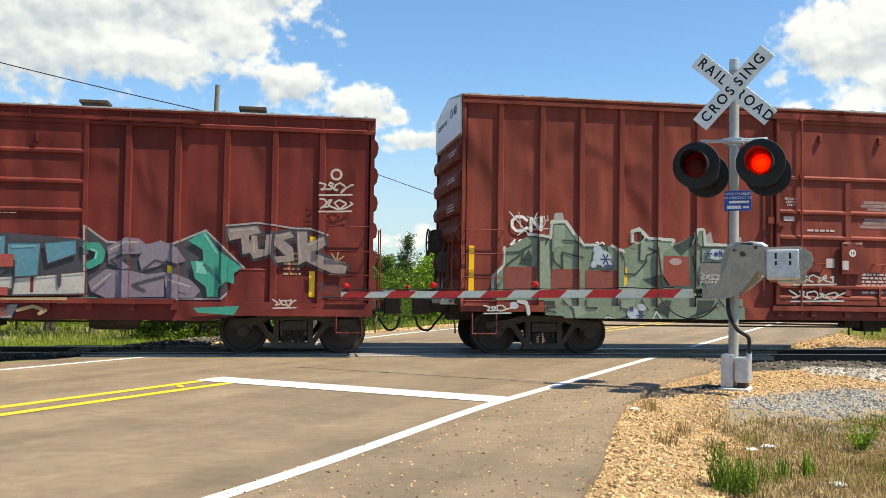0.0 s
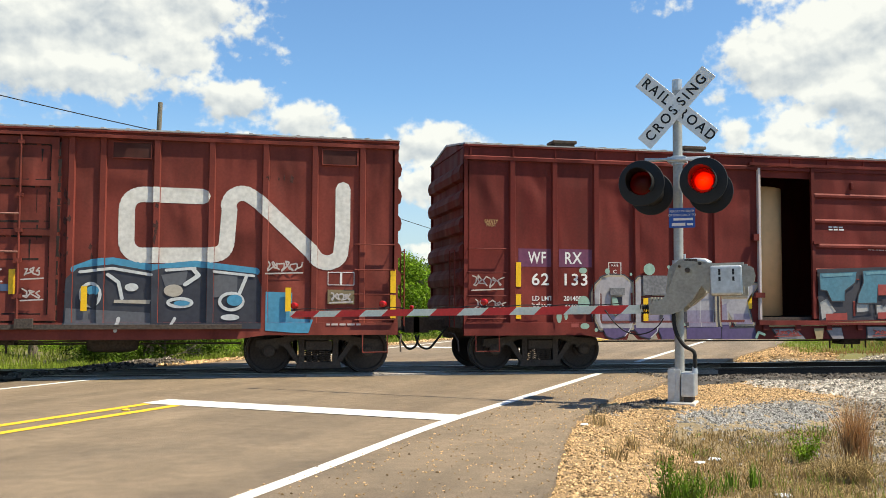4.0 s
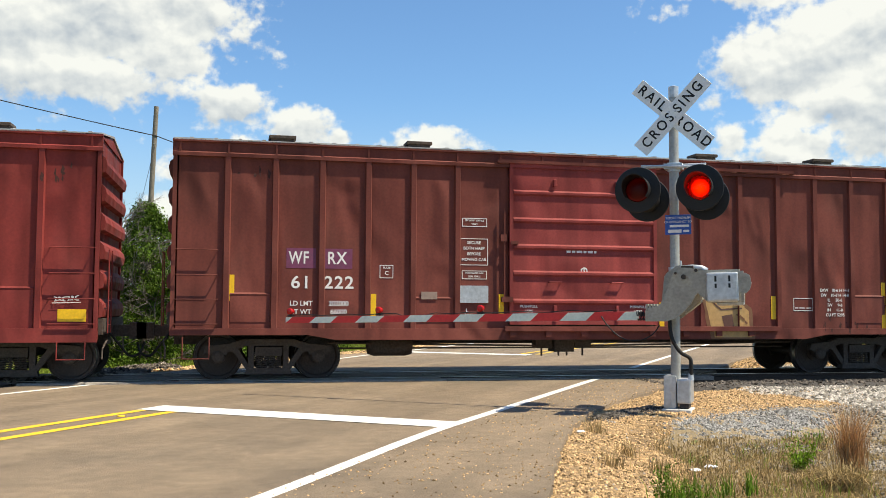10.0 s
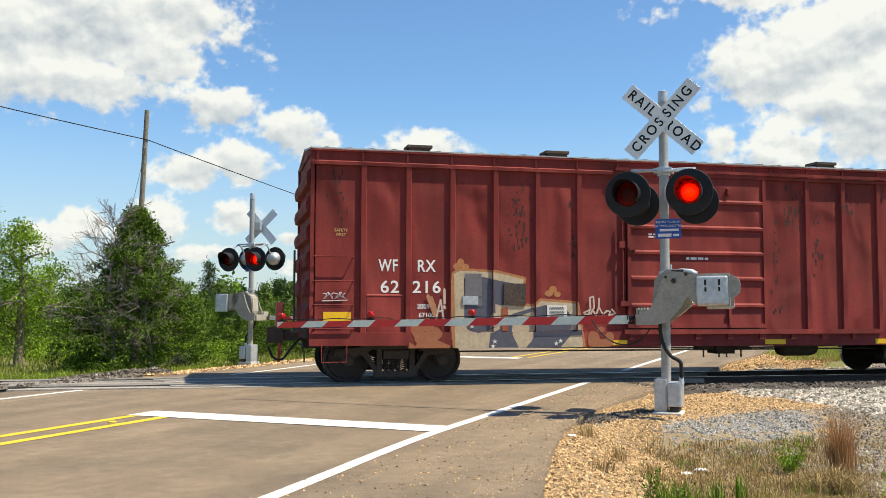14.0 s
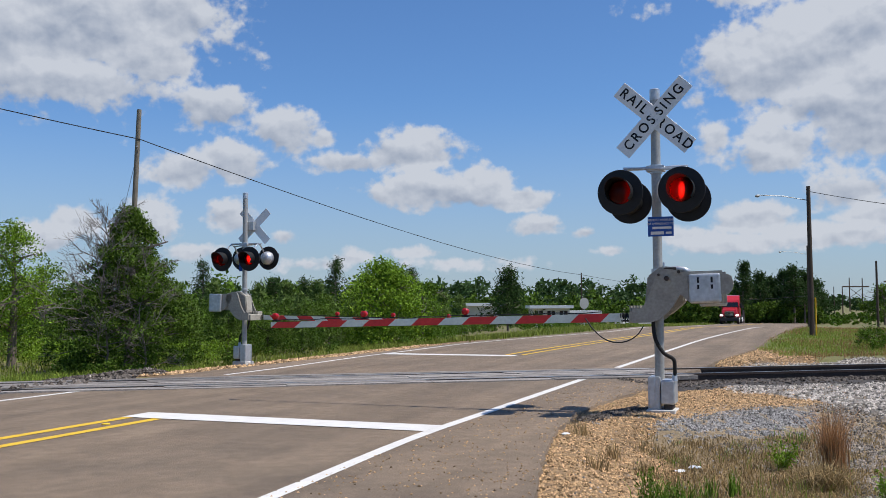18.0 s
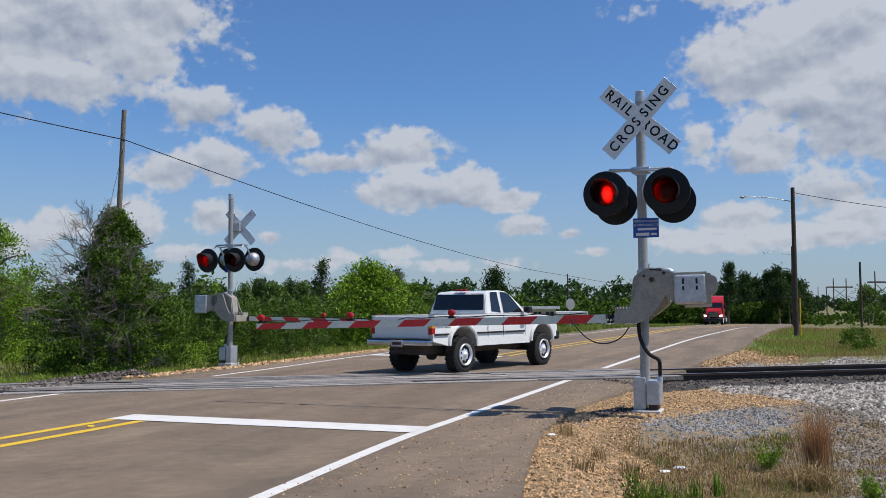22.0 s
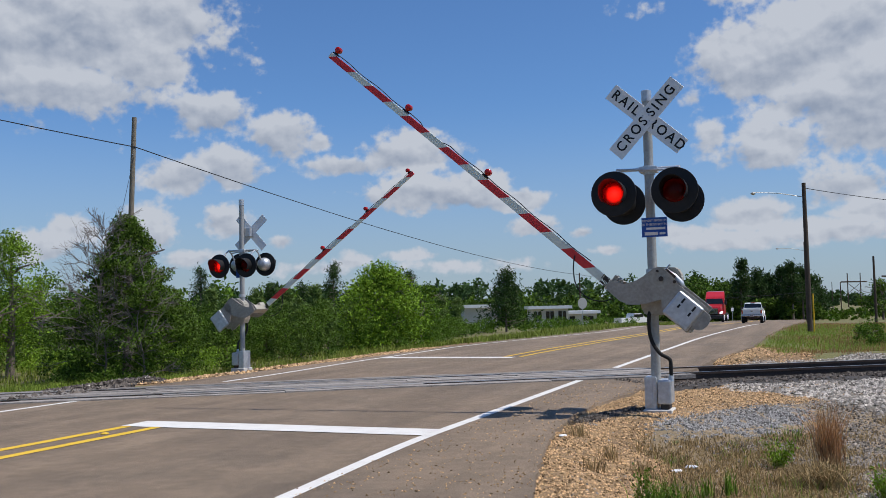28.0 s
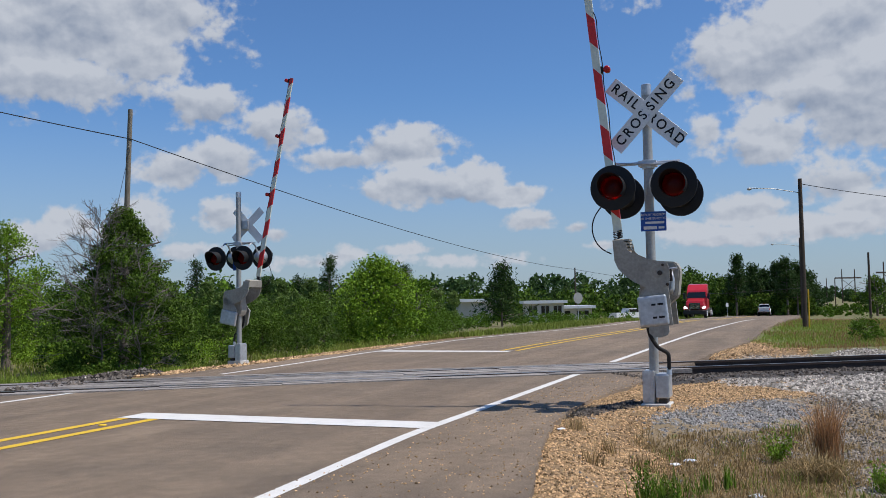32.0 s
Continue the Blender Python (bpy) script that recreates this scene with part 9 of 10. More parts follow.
    lathe(bm, [(0.05, -0.12), (0.14, -0.06), (0.14, 0.06), (0.05, 0.12)], 14, Matrix.Translation((0, yc, R)) @ pose(0, 0, 0, 90))
    tube(bm, (WB, y0 + 0.15, R), (WB, y1 - 0.15, R), 0.05, n=10)
    part("chassis", bm, UNDER, root)
    ms = (tyre_mesh(R, 0.28), rim_mesh(0.238, 0.275), holes_mesh(0.238, 0.275))
    for x in (0.0, WB):
        for y, fl in ((0.0, False), (2 * yc, True)):
            PICKUP_WHEELS.append((wheel(root, ms, x, y, R, fl), R))
    return root


def tractor():
    """A red conventional road tractor; origin on the road under its nose, x forward."""
    root = thing("semi_truck", "red conventional semi tractor with lit headlamps", "truck")
    bm = prism([(-2.3, 1.0), (-0.05, 1.0), (0.0, 1.3), (-0.2, 1.75), (-1.9, 2.05), (-2.3, 2.1)], -0.95, 0.95, 0.12, 0.06)
    part("bonnet", bm, CAR_RED, root, "red sloping bonnet")
    bm = prism([(-4.6, 0.9), (-2.2, 0.9), (-2.2, 2.05), (-2.55, 2.75), (-2.7, 2.95), (-3.6, 3.55), (-4.6, 3.62)], -1.1, 1.1, 0.10, 0.06)
    part("cab", bm, CAR_RED, root, "red sleeper cab with roof fairing")
    bm = bmesh.new()
    bm.faces.new([bm.verts.new(p) for p in ((-2.19, -0.98, 2.12), (-2.19, 0.98, 2.12), (-2.53, 0.92, 2.72), (-2.53, -0.92, 2.72))])
    part("windscreen", bm, GLASS, root)
    for s in (-1, 1):
        bm = bmesh.new()
        bm.faces.new([bm.verts.new(p) for p in ((-2.45, s * 1.075, 2.1), (-3.1, s * 1.075, 2.1), (-3.1, s * 1.035, 2.65), (-2.62, s * 1.035, 2.65))])
        part("side_window", bm, GLASS, root)
        bm = bbox(-2.4, -2.2, min(s * 1.15, s * 1.38), max(s * 1.15, s * 1.38), 2.0, 2.6, 0.03)
        part("mirror", bm, TRIM, root)
        bm = bbox(-1.7, -0.15, min(s * 0.85, s * 1.18), max(s * 0.85, s * 1.18), 0.85, 1.28, 0.08, 2)
        part("wing", bm, CAR_RED, root, "red front wing")
        bm = bbox(-0.18, -0.02, min(s * 0.72, s * 1.10), max(s * 0.72, s * 1.10), 1.0, 1.25, 0.03)
        part("headlamp", bm, HEADLAMP, root, "lit white headlamp")
        bm = bbox(-4.4, -2.3, min(s * 0.95, s * 1.15), max(s * 0.95, s * 1.15), 0.45, 0.95, 0.05)
        part("side_tank", bm, CHROME, root)
    bm = bbox(-0.06, 0.02, -0.55, 0.55, 0.95, 1.60, 0.03)
    gr = part("grille", bm, TRIM, root, "dark slatted grille")
    bm = bmesh.new()
    for z in np.arange(1.02, 1.58, 0.09):
        box(bm, 0.02, 0.035, -0.5, 0.5, z, z + 0.025)
    part("grille_bar", bm, CHROME, gr)
    bm = bbox(-0.1, 0.14, -1.15, 1.15, 0.40, 0.80, 0.06, 2)
    part("bumper", bm, TRIM, root)
    bm = bmesh.new()
    box(bm, -7.2, -0.4, -0.4, 0.4, 0.6, 0.95)
    part("chassis", bm, UNDER, root)
    ms = (tyre_mesh(0.51, 0.30, False), rim_mesh(0.28, 0.29), holes_mesh(0.28, 0.29))
    for x in (-1.1, -5.4, -6.7):
        for y, fl in ((-1.0, False), (1.0, True)):
            wheel(root, ms, x, y, 0.51, fl)
    return root


PICKUP = pickup()
TRACTOR = tractor()


def parked_pickup(at):
    root = thing("parked_pickup", "small white pickup parked by the roadside far off", "pickup truck", at)
    bm = prism([(-2.2, 0.4), (2.3, 0.4), (2.3, 0.9), (1.2, 1.0), (0.7, 1.5), (-0.3, 1.5), (-0.5, 1.0), (-2.2, 1.0)], -0.85, 0.85, 0.08, 0.03)
    part("body", bm, CAR_WHITE, root)
    bm = bbox(-0.35, 0.95, -0.82, 0.82, 1.05, 1.4, 0.02)
    part("window_band", bm, GLASS, root)
    for x in (-1.4, 1.5):
        for y in (-0.72, 0.72):
            bm = bmesh.new()
            lathe(bm, [(0.34, -0.11), (0.34, 0.11)], 16, Matrix.Translation((x, y, 0.34)) @ pose(0, 0, 0, 90))
            part("wheel", bm, RUBBER, root)
    return root


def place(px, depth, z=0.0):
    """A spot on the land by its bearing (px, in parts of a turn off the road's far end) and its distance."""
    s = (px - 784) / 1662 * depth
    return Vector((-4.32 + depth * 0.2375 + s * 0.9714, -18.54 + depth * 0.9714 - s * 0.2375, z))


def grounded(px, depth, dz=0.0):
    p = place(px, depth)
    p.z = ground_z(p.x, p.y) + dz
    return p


parked_pickup(Matrix.Translation(grounded(1108, 112)) @ pose(0, 0, 0, 0, 0, 10))

# ---- plants ----
def quads_mesh(name, centres, size, rng, mat, aspect=0.6, up=None, jitter=0.5):
    """Many small leaf blades, one quad each."""
    n = len(centres)
    c = np.asarray(centres, float)
    d = rng.normal(size=(n, 3))
    if up is not None:
        d = d * jitter + np.array(up)
    d /= np.linalg.norm(d, axis=1)[:, None]
    e = np.cross(d, rng.normal(size=(n, 3)))
    e /= np.linalg.norm(e, axis=1)[:, None] + 1e-9
    s = size * rng.uniform(0.55, 1.35, (n, 1))
    a, b = d * s, e * s * aspect
    v = np.stack([c - a, c + b * 0.9, c + a, c - b * 0.9], 1).reshape(-1, 3)
    f = np.arange(4 * n).reshape(-1, 4)
    me = bpy.data.meshes.new(name)
    me.from_pydata(v.tolist(), [], f.tolist())
    me.materials.append(mat)
    return me


def clumps(rng, n_clump, per, shape, spread):
    """Leaf points gathered in clumps on and inside a crown. shape(rng) gives one clump centre and radius."""
    out = []
    for _ in range(n_clump):
        c, r = shape(rng)
        q = rng.normal(size=(per, 3))
        q = q / np.linalg.norm(q, axis=1)[:, None] * rng.uniform(0.1, 1.0, (per, 1)) ** 0.5 * r * spread * np.array([1.9, 1.9, 1.5])
        out.append(np.array(c) + q)
    return np.concatenate(out)


def limbs(bm, rng, base, height, spread, r0, n, droop=0.2, twigs=3):
    tips = []
    for k in range(n):
        th = k * 2.4 + rng.uniform(-0.4, 0.4)
        z0 = height * rng.uniform(0.15, 0.75)
        p0 = Vector((0, 0, z0))
        ln = spread * rng.uniform(0.6, 1.1) * (1 - 0.4 * z0 / height)
        p1 = p0 + Vector((math.cos(th) * ln * 0.55, math.sin(th) * ln * 0.55, ln * (0.5 - droop)))
        p2 = p1 + Vector((math.cos(th + 0.3) * ln * 0.5, math.sin(th + 0.3) * ln * 0.5, ln * (0.35 - droop)))
        tube(bm, p0, p1, r0 * 0.45, r0 * 0.25, 5, False)
        tube(bm, p1, p2, r0 * 0.25, r0 * 0.1, 5, False)
        for _ in range(twigs):
            q = p1.lerp(p2, rng.uniform(0, 1))
            tube(bm, q, q + Vector(rng.normal(size=3)) * ln * 0.22 + Vector((0, 0, ln * 0.1)), r0 * 0.12, r0 * 0.05, 4, False)
        tips += [p1, p2]
    return tips


def broadleaf(at, h, w, mat, label, seed, n=46, per=90, leaf=0.055, low=0.12, name="tree", cat="tree", trunk=None, cone=False, clump=0.085):
    rng = np.random.default_rng(seed)
    root = thing(name, label, cat, Matrix.Translation(at), group="roadside trees")
    bm = bmesh.new()
    r0 = trunk or 0.035 * h
    tube(bm, (0, 0, -0.2), (0.05, 0.02, h * 0.45), r0, r0 * 0.6, 8, False)
    tube(bm, (0.05, 0.02, h * 0.45), (0.0, 0.05, h * 0.92), r0 * 0.6, r0 * 0.15, 8, False)
    limbs(bm, rng, at, h, w * (0.28 if cone else 0.5), r0, 12)
    part("trunk", bm, BARK, root)

    def shape(g):
        zz = g.uniform(low, 1.0)
        prof = math.sqrt(max(0.02, 1 - zz ** 2.4)) * (0.82 + 0.2 * math.sin(zz * 3.1))
        th = g.uniform(0, math.tau)
        if cone:
            zz = zz ** 1.25
            prof = (0.80 + 0.8 * zz if zz < 0.25 else 1.0 - 0.93 * ((zz - 0.25) / 0.75) ** 0.8) * (1 + 0.22 * math.sin(3 * th + 9 * zz) + 0.15 * math.sin(17 * zz + 2 * th))
        rr = math.sqrt(g.uniform(0.12, 1.0)) * prof * w / 2 * g.uniform(0.7, 1.12)
        return (rr * math.cos(th), rr * math.sin(th), zz * h), clump * w * g.uniform(0.6, 1.4)

    part("crown", quads_mesh("crown", clumps(rng, n, per, shape, 0.85), leaf, rng, mat), None, root, "uneven leafy crown")
    return root


def pine(at, h, w, label, seed, bare=0.25, n=14, name="pine_tree", leaf=0.10, needles=None):
    rng = np.random.default_rng(seed)
    root = thing(name, label, "pine tree", Matrix.Translation(at), group="pine trees")
    bm = bmesh.new()
    tube(bm, (0, 0, -0.3), (0, 0, h), 0.022 * h, 0.004 * h, 7, False)
    pts = []
    for k in range(n):
        zz = h * (bare + (0.98 - bare) * k / (n - 1))
        ln = w / 2 * (1.05 - 0.8 * (zz / h - bare) / (1 - bare)) * rng.uniform(0.7, 1.15)
        for j in range(4):
            th = rng.uniform(0, math.tau)
            e = Vector((math.cos(th) * ln, math.sin(th) * ln, zz + ln * rng.uniform(0.05, 0.4)))
            tube(bm, (0, 0, zz), e, 0.006 * h, 0.002 * h, 4, False)
            for f in np.linspace(0.3, 1, 6):
                c = Vector((0, 0, zz)).lerp(e, f)
                pts.append(np.array(c) + rng.normal(size=(9, 3)) * 0.07 * w)
    part("trunk", bm, BARK, root)
    part("crown", quads_mesh("crown", np.concatenate(pts), leaf * w / 2, rng, needles or PINE, 0.22), None, root, "dark needle crown")
    return root


broadleaf(grounded(216, 25.4), 4.35, 4.9, LEAF_DARK, "dense dark green cedar-like shrub tree by the far signal", 1, 460, 170, 0.036, 0.02, cone=True, clump=0.032)
broadleaf(grounded(8, 27.0), 4.1, 2.6, LEAF_BRIGHT, "light green young tree at the field edge", 2, 90, 130, 0.036, 0.12)
broadleaf(grounded(-75, 26.0), 4.6, 3.0, LEAF_MID, "green young tree at the field edge", 3, 80, 130, 0.036, 0.1)
broadleaf(grounded(60, 33.0), 3.2, 3.4, LEAF_MID, "low green thicket tree", 4, 50, 90, 0.05, 0.05)
broadleaf(grounded(666, 41.0), 3.35, 4.4, LEAF_BRIGHT, "bright yellow-green rounded tree beside the road", 5, 150, 170, 0.06, 0.05)
broadleaf(grounded(735, 46.0), 2.9, 3.0, LEAF_MID, "mid green shrub tree beside the road", 6, 40, 90, 0.06, 0.05)
pine(grounded(346, 40), 3.6, 1.5, "slim young pine above the thicket", 7, 0.1)
pine(grounded(581, 52), 4.2, 2.0, "young pine above the hedge", 8, 0.1)
pine(grounded(716, 60), 4.0, 1.9, "young pine above the hedge", 9, 0.1)
pine(grounded(885, 66), 4.1, 3.6, "young pine by the long shed", 10, 0.1)
pine(grounded(470, 56), 3.2, 2.2, "young pine in the thicket", 11, 0.1)
pine(grounded(530, 50), 3.0, 2.0, "young pine in the thicket", 12, 0.1)


def dead_shrub(at, h, seed, n=44):
    """A dead cedar: an upright stem, side branches all the way up, brittle twigs."""
    rng = np.random.default_rng(seed)
    root = thing("dead_shrub", "bare grey dead shrub tangled with twigs", "shrub", Matrix.Translation(at))
    bm = bmesh.new()
    stem = [Vector((0.10 * math.sin(1.3 * k), 0.06 * math.cos(k), h * k / 7 - 0.1)) for k in range(8)]
    for k in range(7):
        tube(bm, stem[k], stem[k + 1], 0.03 * (1 - k / 7.6), 0.03 * (1 - (k + 1) / 7.6), 6, False)
    part("trunk", bm, DEADWOOD, root)

    def grow(bm, p, d, ln, r, lv):
        e = p + d * ln
        tube(bm, p, e, r, r * 0.6, 4, False)
        if lv == 0:
            return
        for _ in range(4 if lv > 1 else 3):
            q = d + Vector(rng.normal(size=3)) * 0.42
            q.z = max(q.z + 0.06, -0.25)
            grow(bm, p.lerp(e, rng.uniform(0.3, 1)), q.normalized(), ln * rng.uniform(0.45, 0.75), r * 0.6, lv - 1)

    for k in range(n):
        f = 0.10 + 0.86 * k / (n - 1)
        p = stem[int(f * 7)].lerp(stem[int(f * 7) + 1], f * 7 - int(f * 7))
        th = k * 2.4 + rng.uniform(-0.3, 0.3)
        d = Vector((math.cos(th), math.sin(th), rng.uniform(0.0, 0.45) + 0.7 * f)).normalized()
        bm = bmesh.new()
        grow(bm, p, d, h * 0.27 * (1.1 - 0.68 * f) * rng.uniform(0.7, 1.2), 0.013, 3)
        part("branch", bm, DEADWOOD, root)
    return root


dead_shrub(grounded(172, 24.6), 4.3, 21)
dead_shrub(grounded(240, 24.3), 3.1, 22, 16)
for k, (px, d, h) in enumerate(((300, 34, 2.3), (322, 31, 1.9), (366, 36, 2.5), (392, 33, 2.1), (445, 38, 2.5), (462, 34, 1.8), (496, 40, 2.6), (522, 36, 2.1), (548, 42, 2.7), (570, 38, 2.0), (606, 40, 1.8), (620, 46, 2.6), (742, 48, 2.4), (770, 52, 2.3), (800, 56, 2.2))):
    pine(grounded(px, d), h, h * 0.62, "young light green pine in the brush", 130 + k, 0.05, 12, leaf=0.16, needles=PINE_LIGHT)


def hedge(name, spots, mat, label, seed, leaf=0.05, per=70):
    """A run of undergrowth: many clumps joined."""
    rng = np.random.default_rng(seed)
    pts = []
    for p, r, h in spots:
        k = max(4, int(9 * r * h))
        for _ in range(k):
            c = np.array([p.x + rng.normal() * r * 0.5, p.y + rng.normal() * r * 0.5, p.z + h * rng.uniform(0.02, 1.0) ** 0.8])
            pts.append(c + rng.uniform(-1, 1, (per, 3)) * rng.uniform(0.3, 1, (per, 1)) * np.array([0.36, 0.36, 0.30]) * max(0.8, r * 0.6))
    ob = part(name, quads_mesh(name, np.concatenate(pts), leaf, rng, mat, 0.45), None)
    return tagged(ob, label, "undergrowth", kind="stuff")


rg = np.random.default_rng(77)
dark_spots, mid_spots, light_spots, low_spots = [], [], [], []
for k in range(60):
    px = rg.uniform(-120, 560)
    dark_spots.append((grounded(px, rg.uniform(31, 40)), rg.uniform(0.5, 1.0), rg.uniform(1.2, 2.2)))
for k in range(70):
    px = rg.uniform(260, 800)
    mid_spots.append((grounded(px, rg.uniform(30, 44) + (px - 260) * 0.02), rg.uniform(0.4, 0.9), rg.uniform(0.8, 1.7)))
for k in range(70):
    px = rg.uniform(740, 1110)
    low_spots.append((grounded(px, 47 + (px - 740) * 0.11 + rg.uniform(0, 10)), rg.uniform(0.5, 1.1), rg.uniform(0.5, 1.05)))
for k in range(60):
    light_spots.append((grounded(rg.uniform(-150, 420), rg.uniform(28, 33)), rg.uniform(0.3, 0.6), rg.uniform(0.4, 0.9)))
hedge("thicket_dark", dark_spots, LEAF_DARK, "dark green thicket behind the far signal", 31, 0.04, 120)
hedge("thicket_mid", mid_spots, LEAF_MID, "mid green brush along the far shoulder", 32, 0.036, 130)
hedge("thicket_low", low_spots, LEAF_MID, "low green hedge along the road", 33, 0.07, 60)
hedge("weeds_light", light_spots, LEAF_BRIGHT, "light green weeds at the thicket's foot", 34, 0.04, 60)


def blades(name, mat, spots, h0, h1, rng, label, width=0.006, lean=0.35, kind="stuff", parent=None):
    """Upright grass blades: one bent strip of two quads each."""
    n = len(spots)
    p = np.asarray(spots, float)
    h = rng.uniform(h0, h1, (n, 1))
    th = rng.uniform(0, math.tau, (n, 1))
    side = np.concatenate([np.cos(th), np.sin(th), np.zeros((n, 1))], 1) * width
    le = rng.normal(size=(n, 2)) * lean
    top = np.concatenate([le * h, h * np.sqrt(np.maximum(0.15, 1 - (le ** 2).sum(1, keepdims=True)))], 1)
    mid = np.concatenate([le * h * 0.3, h * 0.55], 1)
    v = np.stack([p - side, p + side, p + mid + side * 0.8, p + mid - side * 0.8, p + top], 1).reshape(-1, 3)
    i = np.arange(n)[:, None] * 5
    f4 = (i + np.array([[0, 1, 2, 3]])).tolist()
    f3 = (i + np.array([[3, 2, 4]])).tolist()
    me = bpy.data.meshes.new(name)
    me.from_pydata(v.tolist(), [], f4 + f3)
    me.materials.append(mat)
    ob = part(name, me, None, parent)
    if kind:
        tagged(ob, label, "grass", kind=kind)
    elif label:
        ob["label"] = label
    return ob


def scatter(n, x0, x1, y0, y1, keep, rng, tuft=1, spread=0.05):
    out = []
    tries = 0
    while len(out) < n and tries < 40 * n:
        tries += 1
        x, y = rng.uniform(x0, x1), rng.uniform(y0, y1)
        if keep(x, y):
            for _ in range(tuft):
                xx, yy = x + rng.normal() * spread, y + rng.normal() * spread
                out.append((xx, yy, ground_z(xx, yy)))
    return out


def on_verge(x, y):
    a, b = ab(x, y)
    d = b - edge_right(a)
    if d > 2.9 + 0.5 * wob(x, y, 1.1, 49) and wob(x, y, 3.1, 50) < 0.22:
        return False
    return d > 0.95 + 0.9 * wob(x, y, 1.7, 46) and wob(x, y, 5.0, 47) > -0.25 and y < -7.9 + 0.8 * wob(x, y, 2.0, 48) and (wob(x, y, 0.8, 40) > -0.15 or d > 1.2) and not in_grey(x, y)


def field_right(x, y):
    a, b = ab(x, y)
    return b > edge_right(a) + 0.2 + 0.3 * wob(x, y, 0.5, 41) + 1.3 * smooth(9, 4.5, y) and y > 3.3


def field_left(x, y):
    a, b = ab(x, y)
    return b < edge_left(a) - 1.0 and y > 2.5


rg = np.random.default_rng(5)
blades("verge_grass_dry", GRASS_DRY, scatter(9000, -3, 6, -13, -7.2, on_verge, rg, 6, 0.06), 0.03, 0.13, rg, "short dry grass on the near verge", 0.004)
blades("verge_thatch", GRASS_DRY, scatter(15000, -3, 6, -13, -7.2, on_verge, rg, 7, 0.08), 0.03, 0.09, rg, "flattened brown thatch on the near verge", 0.005, 0.85)
blades("verge_grass_green", GRASS, scatter(1100, -4, 9, -16, -8.2, lambda x, y: on_verge(x, y) and wob(x, y, 0.6, 44) > 0.1, rg, 6, 0.06), 0.05, 0.20, rg, "short green grass on the near verge", 0.004)


def green_field(x, y):
    a, b = ab(x, y)
    d = b - edge_right(a)
    return field_right(x, y) and (d < 1.8 + 0.6 * wob(x, y, 0.6, 56) or y > 5.6 + 1.5 * wob(x, y, 0.5, 57)) and (d < 6.0 or wob(x, y, 0.35, 58) > -0.05)


blades("field_grass_green", GRASS_FIELD, scatter(64000, 5, 40, 3.2, 40, green_field, rg, 5, 0.12), 0.06, 0.19, rg, "green field grass beyond the rails", 0.006)
blades("field_grass_ripe", GRASS_RED, scatter(26000, 9, 60, 5, 50, lambda x, y: field_right(x, y) and ab(x, y)[1] > 5.6 and wob(x, y, 0.25, 45) > -0.12, rg, 4, 0.15), 0.14, 0.32, rg, "tall reddish ripe grass in the field", 0.007)
blades("field_edge_grass", GRASS_RED, scatter(9000, 6.5, 40, 2.9, 6.5, lambda x, y: y > 3.0 + 0.3 * wob(x, y, 1.1, 53) and ab(x, y)[1] > edge_right(ab(x, y)[0]) + 1.7 + 0.3 * wob(x, y, 0.9, 54), rg, 4, 0.12), 0.08, 0.24, rg, "low rust-coloured grass along the ballast", 0.006)
blades("thicket_edge_grass", GRASS_FIELD, scatter(9000, -17, -4.5, 2.6, 9.0, lambda x, y: field_left(x, y) and y < 6.2 + 0.9 * wob(x, y, 0.6, 55) and not in_rubble(x, y), rg, 4, 0.10), 0.08, 0.24, rg, "bright yellow-green grass at the thicket's foot", 0.010)
blades("field_grass_left", GRASS, scatter(30000, -30, 12, 3, 26, field_left, rg, 5, 0.14), 0.10, 0.30, rg, "green grass on the far shoulder", 0.012)
blades("far_shoulder_grass", GRASS, scatter(9000, 0, 62, 18, 90, lambda x, y: -5.0 < ab(x, y)[1] - edge_left(ab(x, y)[0]) < -0.5, rg, 3, 0.2), 0.15, 0.38, rg, "green grass along the far shoulder", 0.022)
blades("shoulder_grass", GRASS, scatter(5000, -16, 20, 4, 40, lambda x, y: field_left(x, y) and ab(x, y)[1] > -8.2, rg, 3, 0.1), 0.1, 0.3, rg, "short grass along the far shoulder", 0.010)


def tuft(at, mat, n, r, h0, h1, label, name, seed, lean=0.3, width=0.006):
    rng = np.random.default_rng(seed)
    root = thing(name, label, "grass tuft" if "tuft" in name else "weed", Matrix.Translation(at), group="roadside weeds")
    sp = np.concatenate([rng.normal(size=(n, 2)) * r, np.zeros((n, 1))], 1)
    tagged(blades("blade", mat, sp, h0, h1, rng, "", width, lean, kind="", parent=root), kind="stuff")
    return root


def weed(at, h, w, mat, label, seed, per=40, leaf=0.035):
    rng = np.random.default_rng(seed)
    root = thing("weed", label, "weed", Matrix.Translation(at), group="roadside weeds")
    bm = bmesh.new()
    pts = []
    for k in range(16):
        th, ln = rng.uniform(0, math.tau), h * rng.uniform(0.5, 1.05)
        e = Vector((math.cos(th) * w * 0.5 * rng.uniform(0.2, 1), math.sin(th) * w * 0.5 * rng.uniform(0.2, 1), ln))
        tube(bm, (0, 0, -0.02), e, 0.004, 0.002, 4, False)
        for f in np.linspace(0.25, 1, per):
            pts.append(np.array(e) * f + rng.normal(size=3) * 0.03)
    part("stem", bm, GRASS, root)
    part("foliage", quads_mesh("foliage", np.array(pts), leaf, rng, mat, 0.3, (0, 0, 0.8), 0.9), None, root, "narrow bright leaves")
    return root


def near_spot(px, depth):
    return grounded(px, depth)


